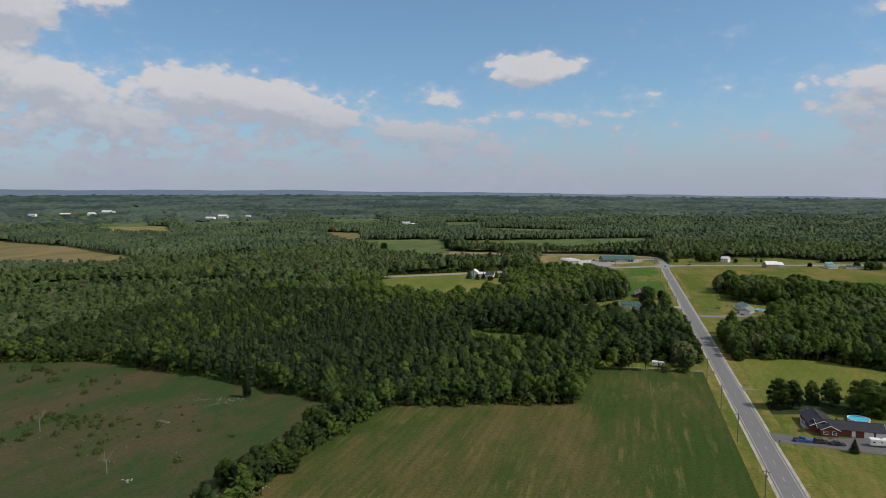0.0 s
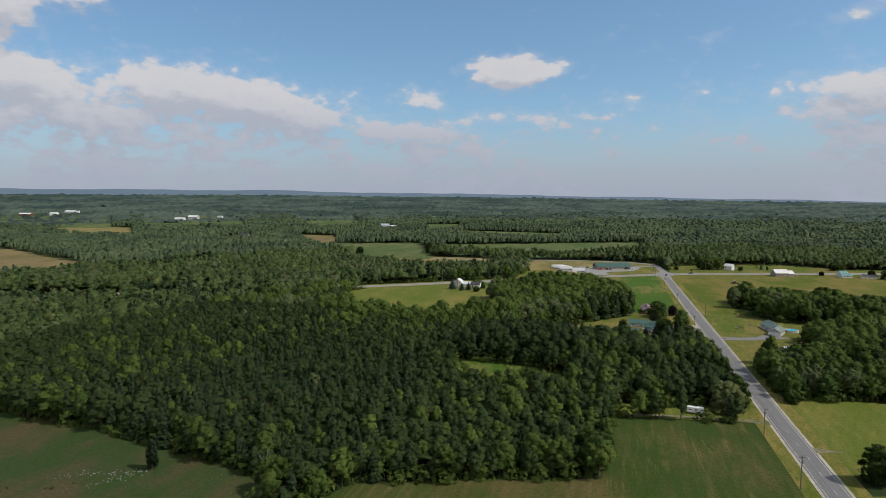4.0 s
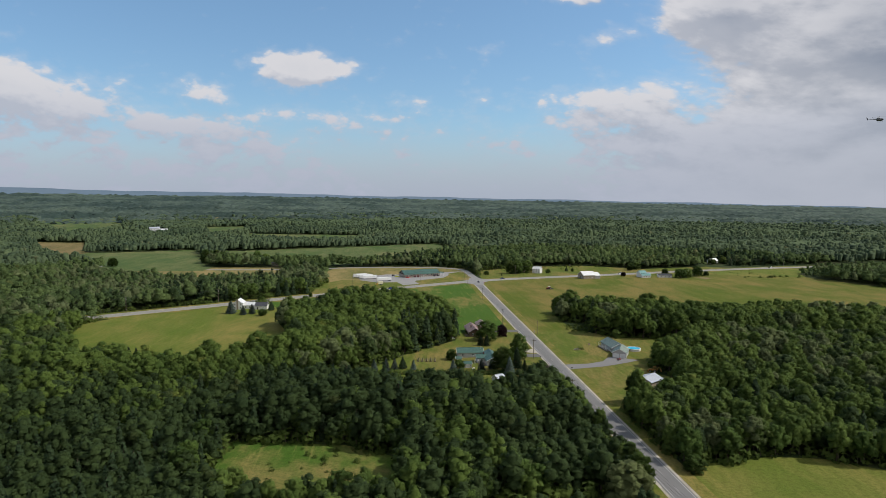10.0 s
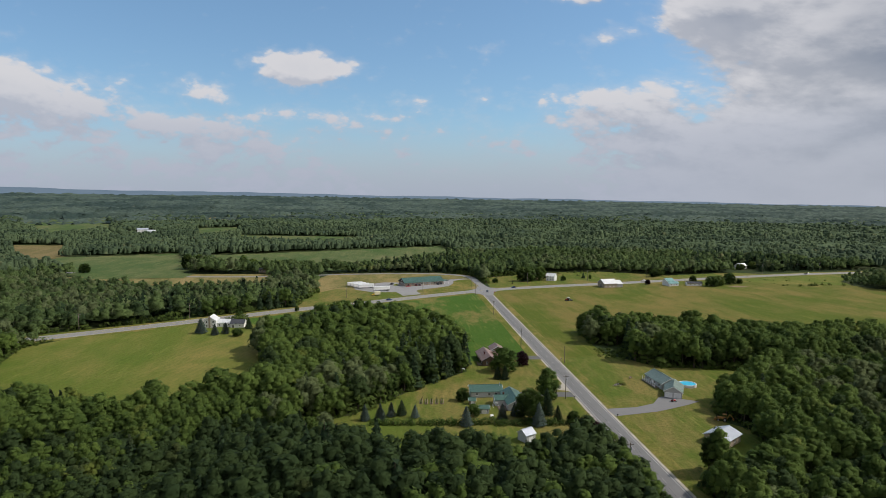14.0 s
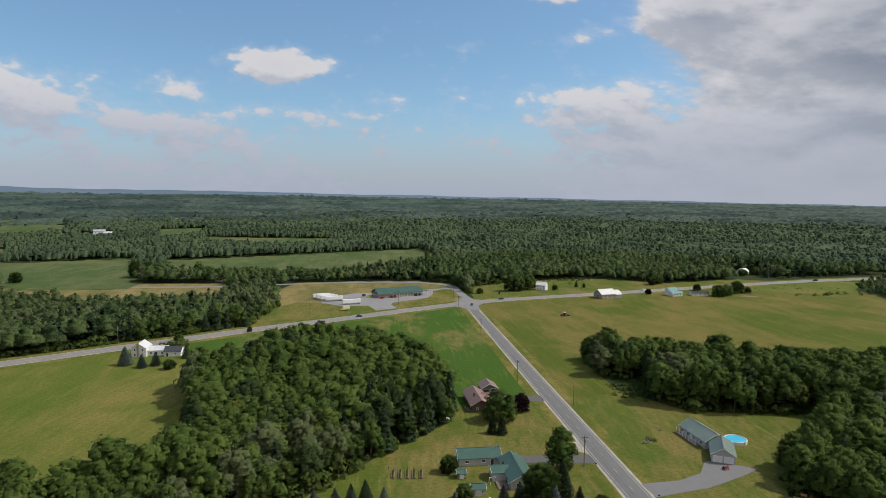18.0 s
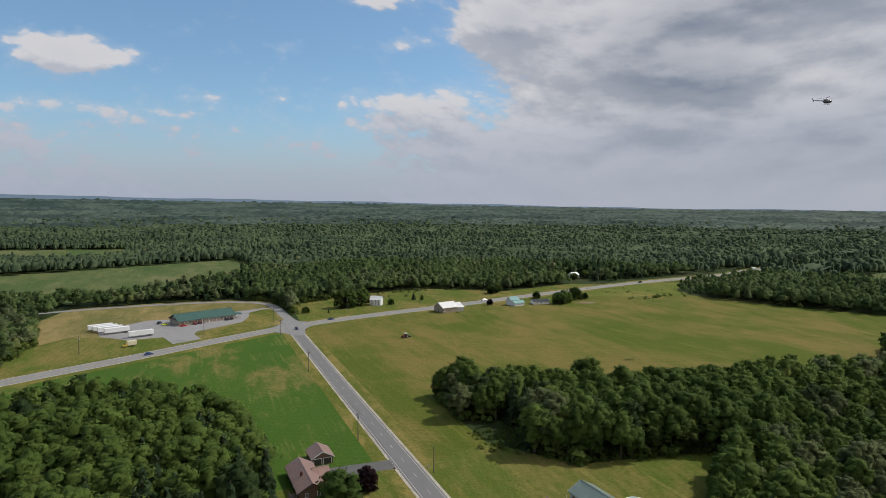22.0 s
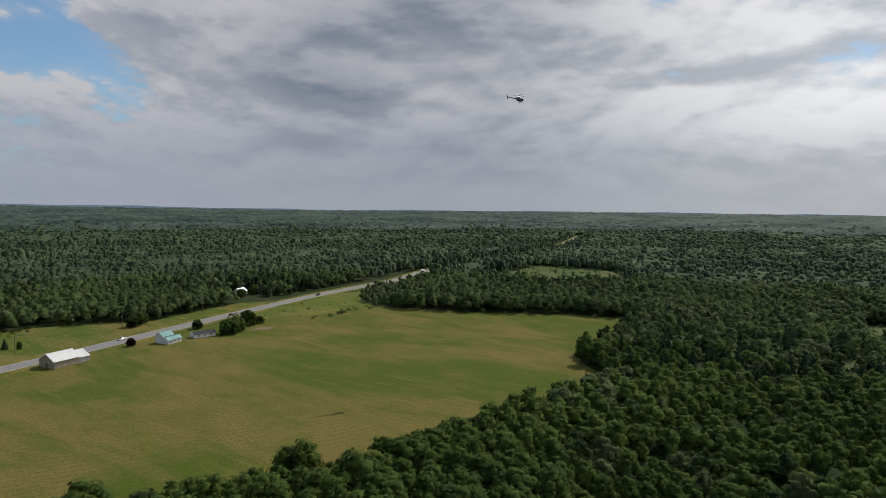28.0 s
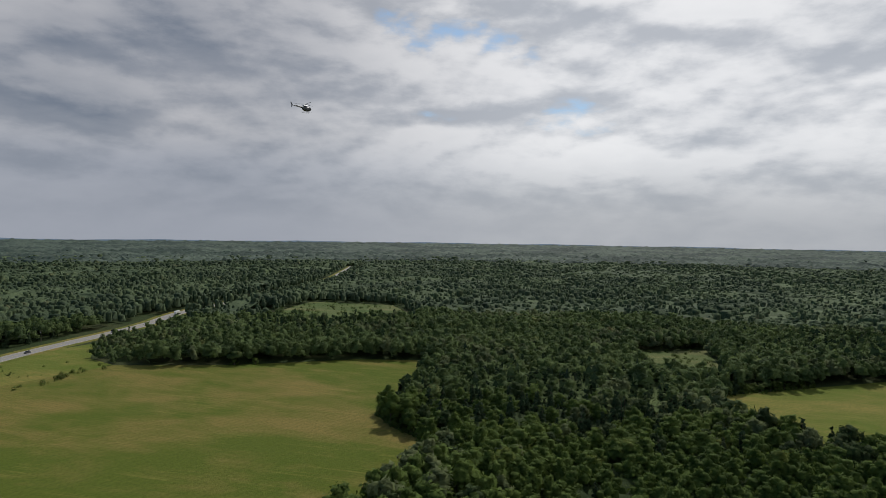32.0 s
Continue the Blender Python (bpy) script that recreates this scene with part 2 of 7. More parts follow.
def foliage(name, deep, fresh, through_=0.40, ragged=0.0, spread=0.012, grain_at=2.2, grainy=0.35, shares=(0.30, 0.42, 0.28)):
    """Leaves: each spray, each tree and each stand has its own tone; light shines through them."""
    m = bpy.data.materials.new(name)
    m.use_nodes = True
    k = Nodes(m.node_tree)
    p = world_place(k)
    isl = k.add("ShaderNodeNewGeometry").outputs["Random Per Island"]
    tree = k.noise(p, 0.14, 2, 0.6)
    stand = k.noise(p, spread, 3, 0.6)
    t = k.math("ADD", k.math("MULTIPLY", isl, shares[0]), k.math("MULTIPLY", k.ramp(tree, 0.32, 0.68), shares[1]))
    t = k.math("ADD", t, k.math("MULTIPLY", k.ramp(stand, 0.38, 0.62), shares[2]))
    c = k.mix(t, deep, fresh)
    c = k.mix(k.ramp(k.noise(p, 0.05, 2), 0.64, 0.74, 0.0, 0.55), c, (fresh[0] * 1.5, fresh[1] * 1.12, fresh[2] * 1.1))
    grain = k.noise(p, grain_at, 4, 0.7)
    c = k.mix(k.ramp(grain, 0.45, 0.66, 0.0, grainy), c, tuple(x * 0.7 for x in deep))
    b = k.add("ShaderNodeBsdfPrincipled", Roughness=0.8, Base_Color=c)
    b.inputs["Specular IOR Level"].default_value = 0.12
    # each spray is a tuft of leaves that bulges outwards, not a flat sheet
    way = k.add("ShaderNodeAttribute")
    way.attribute_name = "outward"
    own = k.add("ShaderNodeNewGeometry").outputs["Normal"]
    soft = k.add("ShaderNodeVectorMath", _0=own)
    soft.operation = "SCALE"
    soft.inputs["Scale"].default_value = 0.30
    both = k.add("ShaderNodeVectorMath", _0=way.outputs["Vector"], _1=soft.outputs[0])
    tuft = k.add("ShaderNodeVectorMath", _0=both.outputs[0])
    tuft.operation = "NORMALIZE"
    bp = k.add("ShaderNodeBump", Strength=0.7, Distance=0.4, Height=grain, Normal=tuft.outputs[0])
    k.put(b, "Normal", bp.outputs[0])
    g = k.add("ShaderNodeBsdfTranslucent", Color=c, Normal=tuft.outputs[0])
    mx = k.add("ShaderNodeMixShader", _0=through_, _1=b.outputs[0], _2=g.outputs[0])
    if ragged:
        # the gaps between single leaves
        gap = k.ramp(k.noise(p, ragged, 3, 0.75, 0.6), 0.57 if ragged > 1 else 0.54, 0.60 if ragged > 1 else 0.57)
        t = k.add("ShaderNodeBsdfTransparent")
        mx = k.add("ShaderNodeMixShader", _0=gap, _1=mx.outputs[0], _2=t.outputs[0])
    k.add("ShaderNodeOutputMaterial", Surface=mx.outputs[0])
    return m


M_FLOOR = grass("undergrowth", (0.028, 0.045, 0.014), (0.060, 0.062, 0.026), 0.55, patch=0.03)
M_FIELD = grass("mown_field", (0.038, 0.064, 0.012), (0.112, 0.088, 0.034), 0.54, 0.55, 4.0, contrast=0.10, stretch=0.25)
M_GREEN = grass("green_field", (0.054, 0.108, 0.014), (0.190, 0.155, 0.050), 0.56, 0.3, -62.0, contrast=0.07)
M_PASTURE = grass("pasture", (0.100, 0.130, 0.020), (0.205, 0.172, 0.048), 0.55, 0.2, 20.0, contrast=0.14)
M_HAY = grass("hay_field", (0.082, 0.108, 0.014), (0.182, 0.143, 0.042), 0.510, 0.26, -66.0, patch=0.0105, contrast=0.085, stretch=0.45)
M_MEADOW = grass("rough_meadow", (0.034, 0.060, 0.016), (0.080, 0.062, 0.030), 0.51, 0.0, 30.0, patch=0.02, contrast=0.10)
M_LAWN = grass("lawn", (0.088, 0.118, 0.018), (0.190, 0.152, 0.048), 0.52, 0.35, 12.0, patch=0.03, contrast=0.10)
M_VERGE = grass("verge", (0.090, 0.112, 0.017), (0.220, 0.172, 0.052), 0.52, 0.0, 0.0, patch=0.05)
M_FARGREEN = grass("far_green_field", (0.064, 0.102, 0.030), (0.150, 0.150, 0.062), 0.53, 0.4, 75.0, patch=0.012)
M_TRACK = grass("track", (0.110, 0.120, 0.045), (0.240, 0.215, 0.150), 0.5, patch=0.12)
M_STUBBLE = grass("stubble", (0.135, 0.115, 0.045), (0.220, 0.165, 0.075), 0.5, 0.3, 80.0)
M_TAN = grass("dry_grass", (0.135, 0.130, 0.042), (0.270, 0.205, 0.085), 0.5, 0.2, 80.0, patch=0.03)
M_LEAF = foliage("leaves", (0.044, 0.080, 0.017), (0.148, 0.212, 0.044), 0.42, 3.2)
# dark leaves; in the young wood their tone stands in for cloud shade
M_DARKNEAR = foliage("deep_green_and_shade_leaves", (0.024, 0.044, 0.015), (0.064, 0.098, 0.030), 0.38, 3.2)
M_PALENEAR = foliage("silvery_leaves", (0.075, 0.100, 0.040), (0.165, 0.200, 0.080), 0.36, 3.2)
# lighter and bluer than the near leaves, to paint in some haze
M_WOODS = foliage("hazy_woodland_leaves", (0.058, 0.098, 0.034), (0.170, 0.234, 0.078), 0.48, 0.9)
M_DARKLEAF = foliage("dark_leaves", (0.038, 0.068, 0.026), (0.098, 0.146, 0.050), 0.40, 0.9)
M_PALELEAF = foliage("pale_leaves", (0.075, 0.100, 0.045), (0.185, 0.225, 0.095), 0.40, 0.9)
# bluish green: haze of the distance is mixed into this leaf colour
M_FARLEAF = foliage("hazy_distant_woods", (0.046, 0.076, 0.044), (0.140, 0.192, 0.090), 0.42, 0.0, 0.009, 0.5, 0.45, (0.34, 0.16, 0.50))
# blue cast painted for haze, dark patchy tone for crown and cloud shade
M_CANOPY = foliage("hazy_shaded_canopy", (0.028, 0.049, 0.042), (0.100, 0.136, 0.104), 0.2, 0.0, 0.0035, 0.06, 0.5, (0.0, 0.25, 0.75))
M_NEEDLE = foliage("needles", (0.020, 0.040, 0.018), (0.052, 0.082, 0.034), 0.3)


# backdrop hills: distance haze painted as a blue emission
M_HILLS = bpy.data.materials.new("hazy_hills_glow")
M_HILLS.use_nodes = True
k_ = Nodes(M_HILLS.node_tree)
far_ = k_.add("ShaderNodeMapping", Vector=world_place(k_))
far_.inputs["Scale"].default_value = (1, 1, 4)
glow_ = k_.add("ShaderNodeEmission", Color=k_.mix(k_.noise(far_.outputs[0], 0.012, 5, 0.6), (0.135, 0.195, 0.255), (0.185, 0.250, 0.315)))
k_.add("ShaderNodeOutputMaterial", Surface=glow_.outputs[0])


def asphalt(name, tone, patchy=0.2):
    m, k, b = material(name, 0.88, 0.0, 0.35)
    p = world_place(k)
    c = k.mix(k.noise(p, 0.25, 4), tuple(tone * x for x in (0.90, 0.88, 0.86)), tuple(tone * x for x in (1.15, 1.12, 1.08)))
    c = k.mix(k.math("MULTIPLY", k.ramp(k.noise(p, 0.06, 5, 0.7), 0.5, 0.7), patchy), c, (0.16, 0.15, 0.14))
    mp = k.add("ShaderNodeMapping", Vector=p)
    mp.inputs["Scale"].default_value = (1.1, 0.02, 1)
    c = k.mix(k.ramp(k.noise(mp.outputs[0], 1.0, 3), 0.45, 0.75, 0.0, 0.18), c, tuple(tone * x for x in (0.6, 0.6, 0.62)))
    k.put(b, "Base_Color", c)
    bump(k, b, k.noise(p, 9, 4, 0.7), 0.25, 0.02)
    return m


M_ROAD = asphalt("asphalt", 0.145)
M_HIGHWAY = asphalt("worn_asphalt", 0.20)
M_LOT = asphalt("lot_asphalt", 0.23, 0.5)
M_DRIVE = asphalt("drive_asphalt", 0.10)
M_PALEDRIVE = asphalt("pale_drive_asphalt", 0.165)
M_GRAVEL = grass("gravel", (0.33, 0.30, 0.25), (0.48, 0.44, 0.36), 0.5, 0.0, 0.0, patch=0.2)
M_LINE = paint("road_paint", (0.40, 0.40, 0.38), 0.7, 0.2, 3.0, grime=0.6)
M_YELLOW = paint("yellow_road_paint", (0.55, 0.42, 0.10), 0.7, 0.2, 3.0, grime=0.5)
M_BARK = paint("bark", (0.13, 0.105, 0.08), 0.95, 0.3, 6.0, spec=0.1)


# ---------------------------------------------------------------- land
def part(name, bm, mat, parent=None, label="", smooth=False):
    """Links a bmesh as one mesh object, under a thing or a part."""
    me = bpy.data.meshes.new(name)
    bm.to_mesh(me)
    bm.free()
    for m in (mat if isinstance(mat, (list, tuple)) else [mat]):
        me.materials.append(m)
    if smooth:
        me.shade_smooth()
    ob = new(name, me)
    if parent is not None:
        ob.parent = parent
    if label:
        ob["label"] = label
    return ob


def raw_mesh(name, verts, faces, mats, face_mat=None, outward=None):
    """A mesh straight from arrays: verts n x 3, faces n x 3 or n x 4."""
    me = bpy.data.meshes.new(name)
    nv, nf, k = len(verts), len(faces), faces.shape[1]
    me.vertices.add(nv)
    me.vertices.foreach_set("co", np.asarray(verts, np.float32).ravel())
    me.loops.add(nf * k)
    me.loops.foreach_set("vertex_index", np.asarray(faces, np.int32).ravel())
    me.polygons.add(nf)
    me.polygons.foreach_set("loop_start", np.arange(0, nf * k, k, dtype=np.int32))
    if face_mat is not None:
        me.polygons.foreach_set("material_index", np.asarray(face_mat, np.int32))
    if outward is not None:
        me.attributes.new("outward", "FLOAT_VECTOR", "POINT").data.foreach_set("vector", np.asarray(outward, np.float32).ravel())
    for m in mats:
        me.materials.append(m)
    me.update(calc_edges=True)
    return new(name, me)


CENTRE = np.array([0.0, 250.0])
FAR = 4550.0


def ridge(heading):
    """Height of the far hills by heading in degrees."""
    return np.interp(heading, [-180, -90, -60, -31, -20, -14, -10, 4.5, 18, 40, 110, 180],
                     [80, 90, 96, 90, 76, 74, 68, 50, 34, 6, 0, 40])


def ground_height(x, y):
    dx, dy = x - CENTRE[0], y - CENTRE[1]
    r = np.hypot(dx, dy)
    a = np.degrees(np.arctan2(dx, dy))
    t = np.clip((r - 1000) / (FAR - 1000), 0, 1)
    return ridge(a) * t ** 1.4 + np.sin(x / 310 + 1) * np.sin(y / 270) * 14 * np.clip((r - 1900) / 900, 0, 1) * (1 - t)


def polar_sheet(name, radii, headings, lift, mat, wobble=0.0, cut=False):
    r, a = np.meshgrid(radii, np.radians(headings), indexing="ij")
    x, y = CENTRE[0] + r * np.sin(a), CENTRE[1] + r * np.cos(a)
    z = ground_height(x, y) + lift
    if cut:
        keep = wooded(x.ravel(), y.ravel()).reshape(x.shape)
        keep[0] = False
        z = z - np.where(keep, 0, lift + 1.0)
    if wobble:
        rng = np.random.default_rng(5)
        z = z + rng.normal(0, wobble, z.shape)
        x, y = x + rng.normal(0, 4, x.shape), y + rng.normal(0, 4, y.shape)
    n, m = r.shape
    i = np.arange(n * m).reshape(n, m)
    f = np.stack([i[:-1, :-1], i[:-1, 1:], i[1:, 1:], i[1:, :-1]], -1).reshape(-1, 4)
    return raw_mesh(name, np.stack([x, y, z], -1).reshape(-1, 3), f, [mat])


radii = np.concatenate([[0.5, 300, 700], np.arange(1000, 1800, 60), np.linspace(1800, 4520, 36)])
ground = polar_sheet("ground", radii, np.arange(0, 361, 3.0), 0.0, M_FLOOR)
tagged(ground, "wide ground of rough green undergrowth to the horizon", "ground", kind="structure")

def inside(x, y, poly):
    hit = np.zeros(len(x), bool)
    px, py = np.array(poly).T
    j = len(px) - 1
    for i in range(len(px)):
        cross = ((py[i] > y) != (py[j] > y)) & (x < (px[j] - px[i]) * (y - py[i]) / (py[j] - py[i] + 1e-9) + px[i])
        hit ^= cross
        j = i
    return hit


# Open land, as outlines in metres: x to the east of the county road, y along it.
OPEN = {
    "near_field": ([(-153, -320), (-152, 165), (-150, 195), (-141, 236), (-110, 246), (-66, 259), (-63, 315), (-30, 319), (-9, 321), (-9, -320)], M_FIELD, "mown field with dry swaths beside the road"),
    "meadow": ([(-520, -320), (-520, 225), (-364, 247), (-319, 262), (-251, 255), (-199, 242), (-166, 234), (-160, 215), (-156, 165), (-158, -320)], M_MEADOW, "rough brownish meadow with stones"),
    "camper_yard": ([(-62, 317), (-60, 332), (-34, 336), (-9, 338), (-9, 322), (-30, 320)], M_PASTURE, "rough green grass round the camper"),
    "house_yard": ([(9, -150), (9, 266), (30, 272), (100, 282), (240, 270), (240, -150)], M_LAWN, "lawn round the brick house"),
    "small_field": ([(9, 300), (8, 350), (17, 356), (41, 360), (58, 357), (71, 348), (110, 330), (180, 322), (180, 285), (100, 288), (30, 290), (15, 282), (9, 280)], M_PASTURE, "small hay field beside the road"),
    "side_yard": ([(5, 400), (5, 556), (33, 562), (53, 534), (76, 530), (104, 524), (96, 512), (70, 492), (53, 479), (40, 458), (26, 440), (18, 420), (10, 405)], M_LAWN, "lawn round the long green-roofed house"),
    "shed_yard": ([(18, 408), (34, 404), (46, 428), (50, 450), (42, 462), (24, 445)], M_LAWN, "rough grass round the shed"),
    "tractor_field": ([(5, 552), (5, 785), (60, 802), (140, 820), (250, 845), (300, 815), (359, 801), (385, 727), (429, 656), (440, 612), (420, 606), (353, 598), (307, 597), (291, 583), (280, 566), (218, 555), (150, 572), (100, 588), (60, 604), (38, 618), (33, 585), (33, 562)], M_HAY, "large hay field with green and dry patches"),
    "scrub_field": ([(250, 845), (300, 815), (360, 800), (372, 830), (420, 872), (380, 880), (320, 868)], M_PASTURE, "rough green pasture with bushes beside the highway"),
    "back_yards": ([(-6, 440), (-6, 560), (-46, 552), (-46, 534), (-67, 514), (-97, 478), (-122, 462), (-84, 428), (-38, 420), (-12, 430)], M_LAWN, "lawns round the brown house and the green-roofed house"),
    "green_field": ([(-5, 556), (-5, 783), (-20, 779), (-60, 757), (-96, 733), (-150, 706), (-190, 680), (-174, 640), (-168, 602), (-158, 588), (-143, 608), (-128, 621), (-109, 639), (-87, 627), (-60, 615), (-46, 578), (-46, 552)], M_GREEN, "green field sloping between the two roads"),
    "west_field": ([(-292, 600), (-262, 640), (-200, 668), (-165, 650), (-162, 595), (-144, 545), (-138, 488), (-185, 474), (-245, 494), (-278, 545)], M_PASTURE, "open green field below the white house"),
    "store_grass": ([(-160, 718), (-96, 747), (-60, 770), (-14, 795), (0, 806), (0, 905), (-34, 925), (-87, 930), (-150, 926), (-165, 870), (-150, 800)], M_TAN, "dry grass round the store"),
    "north_yard": ([(8, 803), (60, 820), (140, 842), (240, 866), (330, 886), (300, 905), (215, 886), (190, 905), (150, 925), (95, 920), (50, 900), (12, 880)], M_LAWN, "lawns of the houses beside the highway"),
    "far_field": ([(-300, 1045), (-345, 1150), (-236, 1170), (-120, 1230), (-2, 1290), (10, 1200), (-18, 1120), (-90, 1060), (-181, 1020)], M_FARGREEN, "green field behind the store"),
    "far_field_3": ([(-430, 915), (-345, 940), (-219, 925), (-215, 890), (-326, 885)], M_TAN, "dry yellow field strip"),
    "far_field_5": ([(-1250, 920), (-994, 870), (-727, 740), (-689, 640), (-930, 660), (-1200, 780)], M_STUBBLE, "brown field between woods"),
    "east_field": ([(318, 392), (360, 425), (398, 430), (420, 384), (470, 320), (420, 260), (330, 350)], M_PASTURE, "green field among woods"),
    "east_clearing": ([(518, 470), (548, 415), (454, 415), (462, 465)], M_FARGREEN, "small green clearing"),
    "east_scrub": ([(620, 840), (740, 850), (745, 745), (657, 690), (600, 760)], M_FARGREEN, "light green scrubland"),
    "forest_glade": ([(-140, 386), (-100, 380), (-78, 366), (-82, 340), (-118, 336), (-142, 350)], M_GREEN, "grassy glade in the wood"),
    "far_field_2": ([(-556, 1126), (-398, 1180), (-317, 966), (-439, 970)], M_FARGREEN, "green field beside a lane"),
    "far_field_4": ([(-721, 1328), (-630, 1316), (-540, 1104), (-600, 1150)], M_STUBBLE, "brown ploughed field"),
    "far_field_6": ([(-1357, 1294), (-1330, 1377), (-1231, 1400), (-1114, 1259), (-1189, 1227)], M_TAN, "pale yellow field"),
    "far_field_7": ([(-403, 1559), (-157, 1516), (-154, 1469), (-388, 1503)], M_FARGREEN, "narrow green field strip between woods"),
    "far_field_8": ([(-558, 1786), (-467, 1820), (-443, 1700), (-503, 1622)], M_FARGREEN, "small green field between woods"),
    "far_field_9": ([(-703, 2342), (-583, 2290), (-542, 2102), (-640, 2133)], M_TAN, "pale far field between woods"),
    "farm_fields": ([(-2169, 1712), (-1980, 1890), (-1662, 1800), (-1484, 1597), (-1684, 1539), (-1803, 1418)], M_FARGREEN, "farm fields on a low rise"),
    "farm_fields_2": ([(-1121, 2069), (-995, 2294), (-803, 1877), (-879, 1749)], M_FARGREEN, "farm field with scattered houses"),
    "farm_fields_3": ([(-1512, 1777), (-1359, 2004), (-1156, 1790), (-1365, 1601)], M_FARGREEN, "farm field round a barn"),
}


def flat(name, outline, z, mat, label="", category="ground", kind="structure"):
    """A patch of ground; far ones follow the rise of the land in small cells."""
    bm = bmesh.new()
    if "far" in name and max(math.hypot(x, y - 250) for x, y in outline) > 950:
        px, py = np.array(outline).T
        n = 15.0
        gx, gy = np.meshgrid(np.arange(px.min(), px.max(), n), np.arange(py.min(), py.max(), n))
        gx, gy = gx.ravel(), gy.ravel()
        ok = inside(gx + n / 2, gy + n / 2, outline)
        seen = {}
        for x, y in zip(gx[ok], gy[ok]):
            q = []
            for u, v in ((x, y), (x + n, y), (x + n, y + n), (x, y + n)):
                if (u, v) not in seen:
                    seen[u, v] = bm.verts.new((u, v, float(ground_height(u, v)) + z + 0.25))
                q.append(seen[u, v])
            bm.faces.new(q)
        return tagged(part(name, bm, mat), label, category, kind=kind)
    vs = [bm.verts.new((x, y, z)) for x, y in outline]
    bm.faces.new(vs)
    bm.normal_update()
    if bm.faces[:][0].normal.z < 0:
        bmesh.ops.reverse_faces(bm, faces=bm.faces[:])
    bmesh.ops.triangulate(bm, faces=bm.faces[:])
    return tagged(part(name, bm, mat), label, category, kind=kind)


def hull(points):
    """The convex outline round points."""
    pts = sorted(points)
    out = []
    for run in (pts, pts[::-1]):
        half = []
        for p in run:
            while len(half) > 1 and (half[-1][0] - half[-2][0]) * (p[1] - half[-2][1]) - (half[-1][1] - half[-2][1]) * (p[0] - half[-2][0]) <= 0:
                half.pop()
            half.append(p)
        out += half[:-1]
    return out


for n_, (outline_, mat_, label_) in list(OPEN.items()):
    if n_.startswith("east_"):
        OPEN[n_] = (hull(outline_ + [(26 + (x_ - 26) * 0.93, 470 + (y_ - 470) * 0.93) for x_, y_ in outline_]), mat_, label_)
    if "far" in n_:
        # the far fields reach some way towards the viewer, behind the tree tops
        k_ = 0.84 if "farm" in n_ else 0.91
        OPEN[n_] = (hull(outline_ + [(-80 + (x_ + 80) * k_, 200 + (y_ - 200) * k_) for x_, y_ in outline_]), mat_, label_)
LEVEL = 0.02
for n_, (outline_, mat_, label_) in OPEN.items():
    LEVEL += 0.003
    flat(n_, outline_, LEVEL, mat_, label_, "field")


# ---------------------------------------------------------------- roads
def ribbon(name, line, half, z, mat, label="", thick=0.0, dx=0.0, category="road", parent=None):
    """A strip along a line, half metres to each side, with its own edge thickness."""
    pts = [Vector((x, y, 0)) for x, y in line]
    bm = bmesh.new()
    rows = []
    for i, p in enumerate(pts):
        d = (pts[min(i + 1, len(pts) - 1)] - pts[max(i - 1, 0)]).normalized()
        side = Vector((d.y, -d.x, 0))
        a, b = p + side * (dx - half), p + side * (dx + half)
        gz = float(ground_height(p.x, p.y))
        rows.append([bm.verts.new((a.x, a.y, z + gz)), bm.verts.new((b.x, b.y, z + gz))])
        if thick:
            rows[-1] += [bm.verts.new((a.x, a.y, z + gz - thick)), bm.verts.new((b.x, b.y, z + gz - thick))]
    for r, s in zip(rows, rows[1:]):
        bm.faces.new((r[0], r[1], s[1], s[0]))
        if thick:
            bm.faces.new((r[2], r[0], s[0], s[2]))
            bm.faces.new((r[1], r[3], s[3], s[1]))
    ob = part(name, bm, mat, parent)
    return tagged(ob, label, category, kind="structure") if parent is None else ob


def curve(points, step=12.0):
    """A smooth line through points."""
    pts = [Vector((*p, 0)) for p in points]
    out = []
    for i in range(len(pts) - 1):
        a, b = pts[max(i - 1, 0)], pts[min(i + 2, len(pts) - 1)]
        p, q = pts[i], pts[i + 1]
        n = max(1, int((q - p).length / step))
        for j in range(n):
            t = j / n
            v = 0.5 * (2 * p + (q - a) * t + (2 * a - 5 * p + 4 * q - b) * t * t + (3 * p - a - 3 * q + b) * t ** 3)
            out.append((v.x, v.y))
    return out + [points[-1]]


COUNTY = [(0, y) for y in range(-320, 781, 20)] + [(0, 788)]
HIGHWAY = curve([(-620, 470), (-430, 555), (-300, 620), (-208, 675), (-150, 711), (-96, 740), (-48, 768), (0, 793), (50, 810), (143, 832), (261, 862), (372, 886), (504, 903), (596, 930), (740, 943), (890, 952), (1050, 978), (1500, 1120)])
BACK = curve([(4, 800), (1, 840), (0, 868), (-6, 896), (-34, 915), (-87, 921), (-140, 918), (-220, 905), (-330, 915), (-430, 950), (-600, 1010)])
ribbon("road_shoulder", COUNTY, 4.7, 0.112, M_GRAVEL, "pale gravel shoulders of the county road", category="road")
ribbon("county_road", COUNTY, 3.75, 0.15, M_ROAD, "straight two-lane asphalt county road", 0.05)
ribbon("highway_shoulder", HIGHWAY, 6.6, 0.116, M_GRAVEL, "gravel shoulders of the highway", category="road")
ribbon("highway", HIGHWAY, 5.6, 0.165, M_HIGHWAY, "worn grey two-lane highway", 0.05)
ribbon("back_lane", BACK, 3.6, 0.146, M_HIGHWAY, "narrow grey lane behind the store", 0.04)

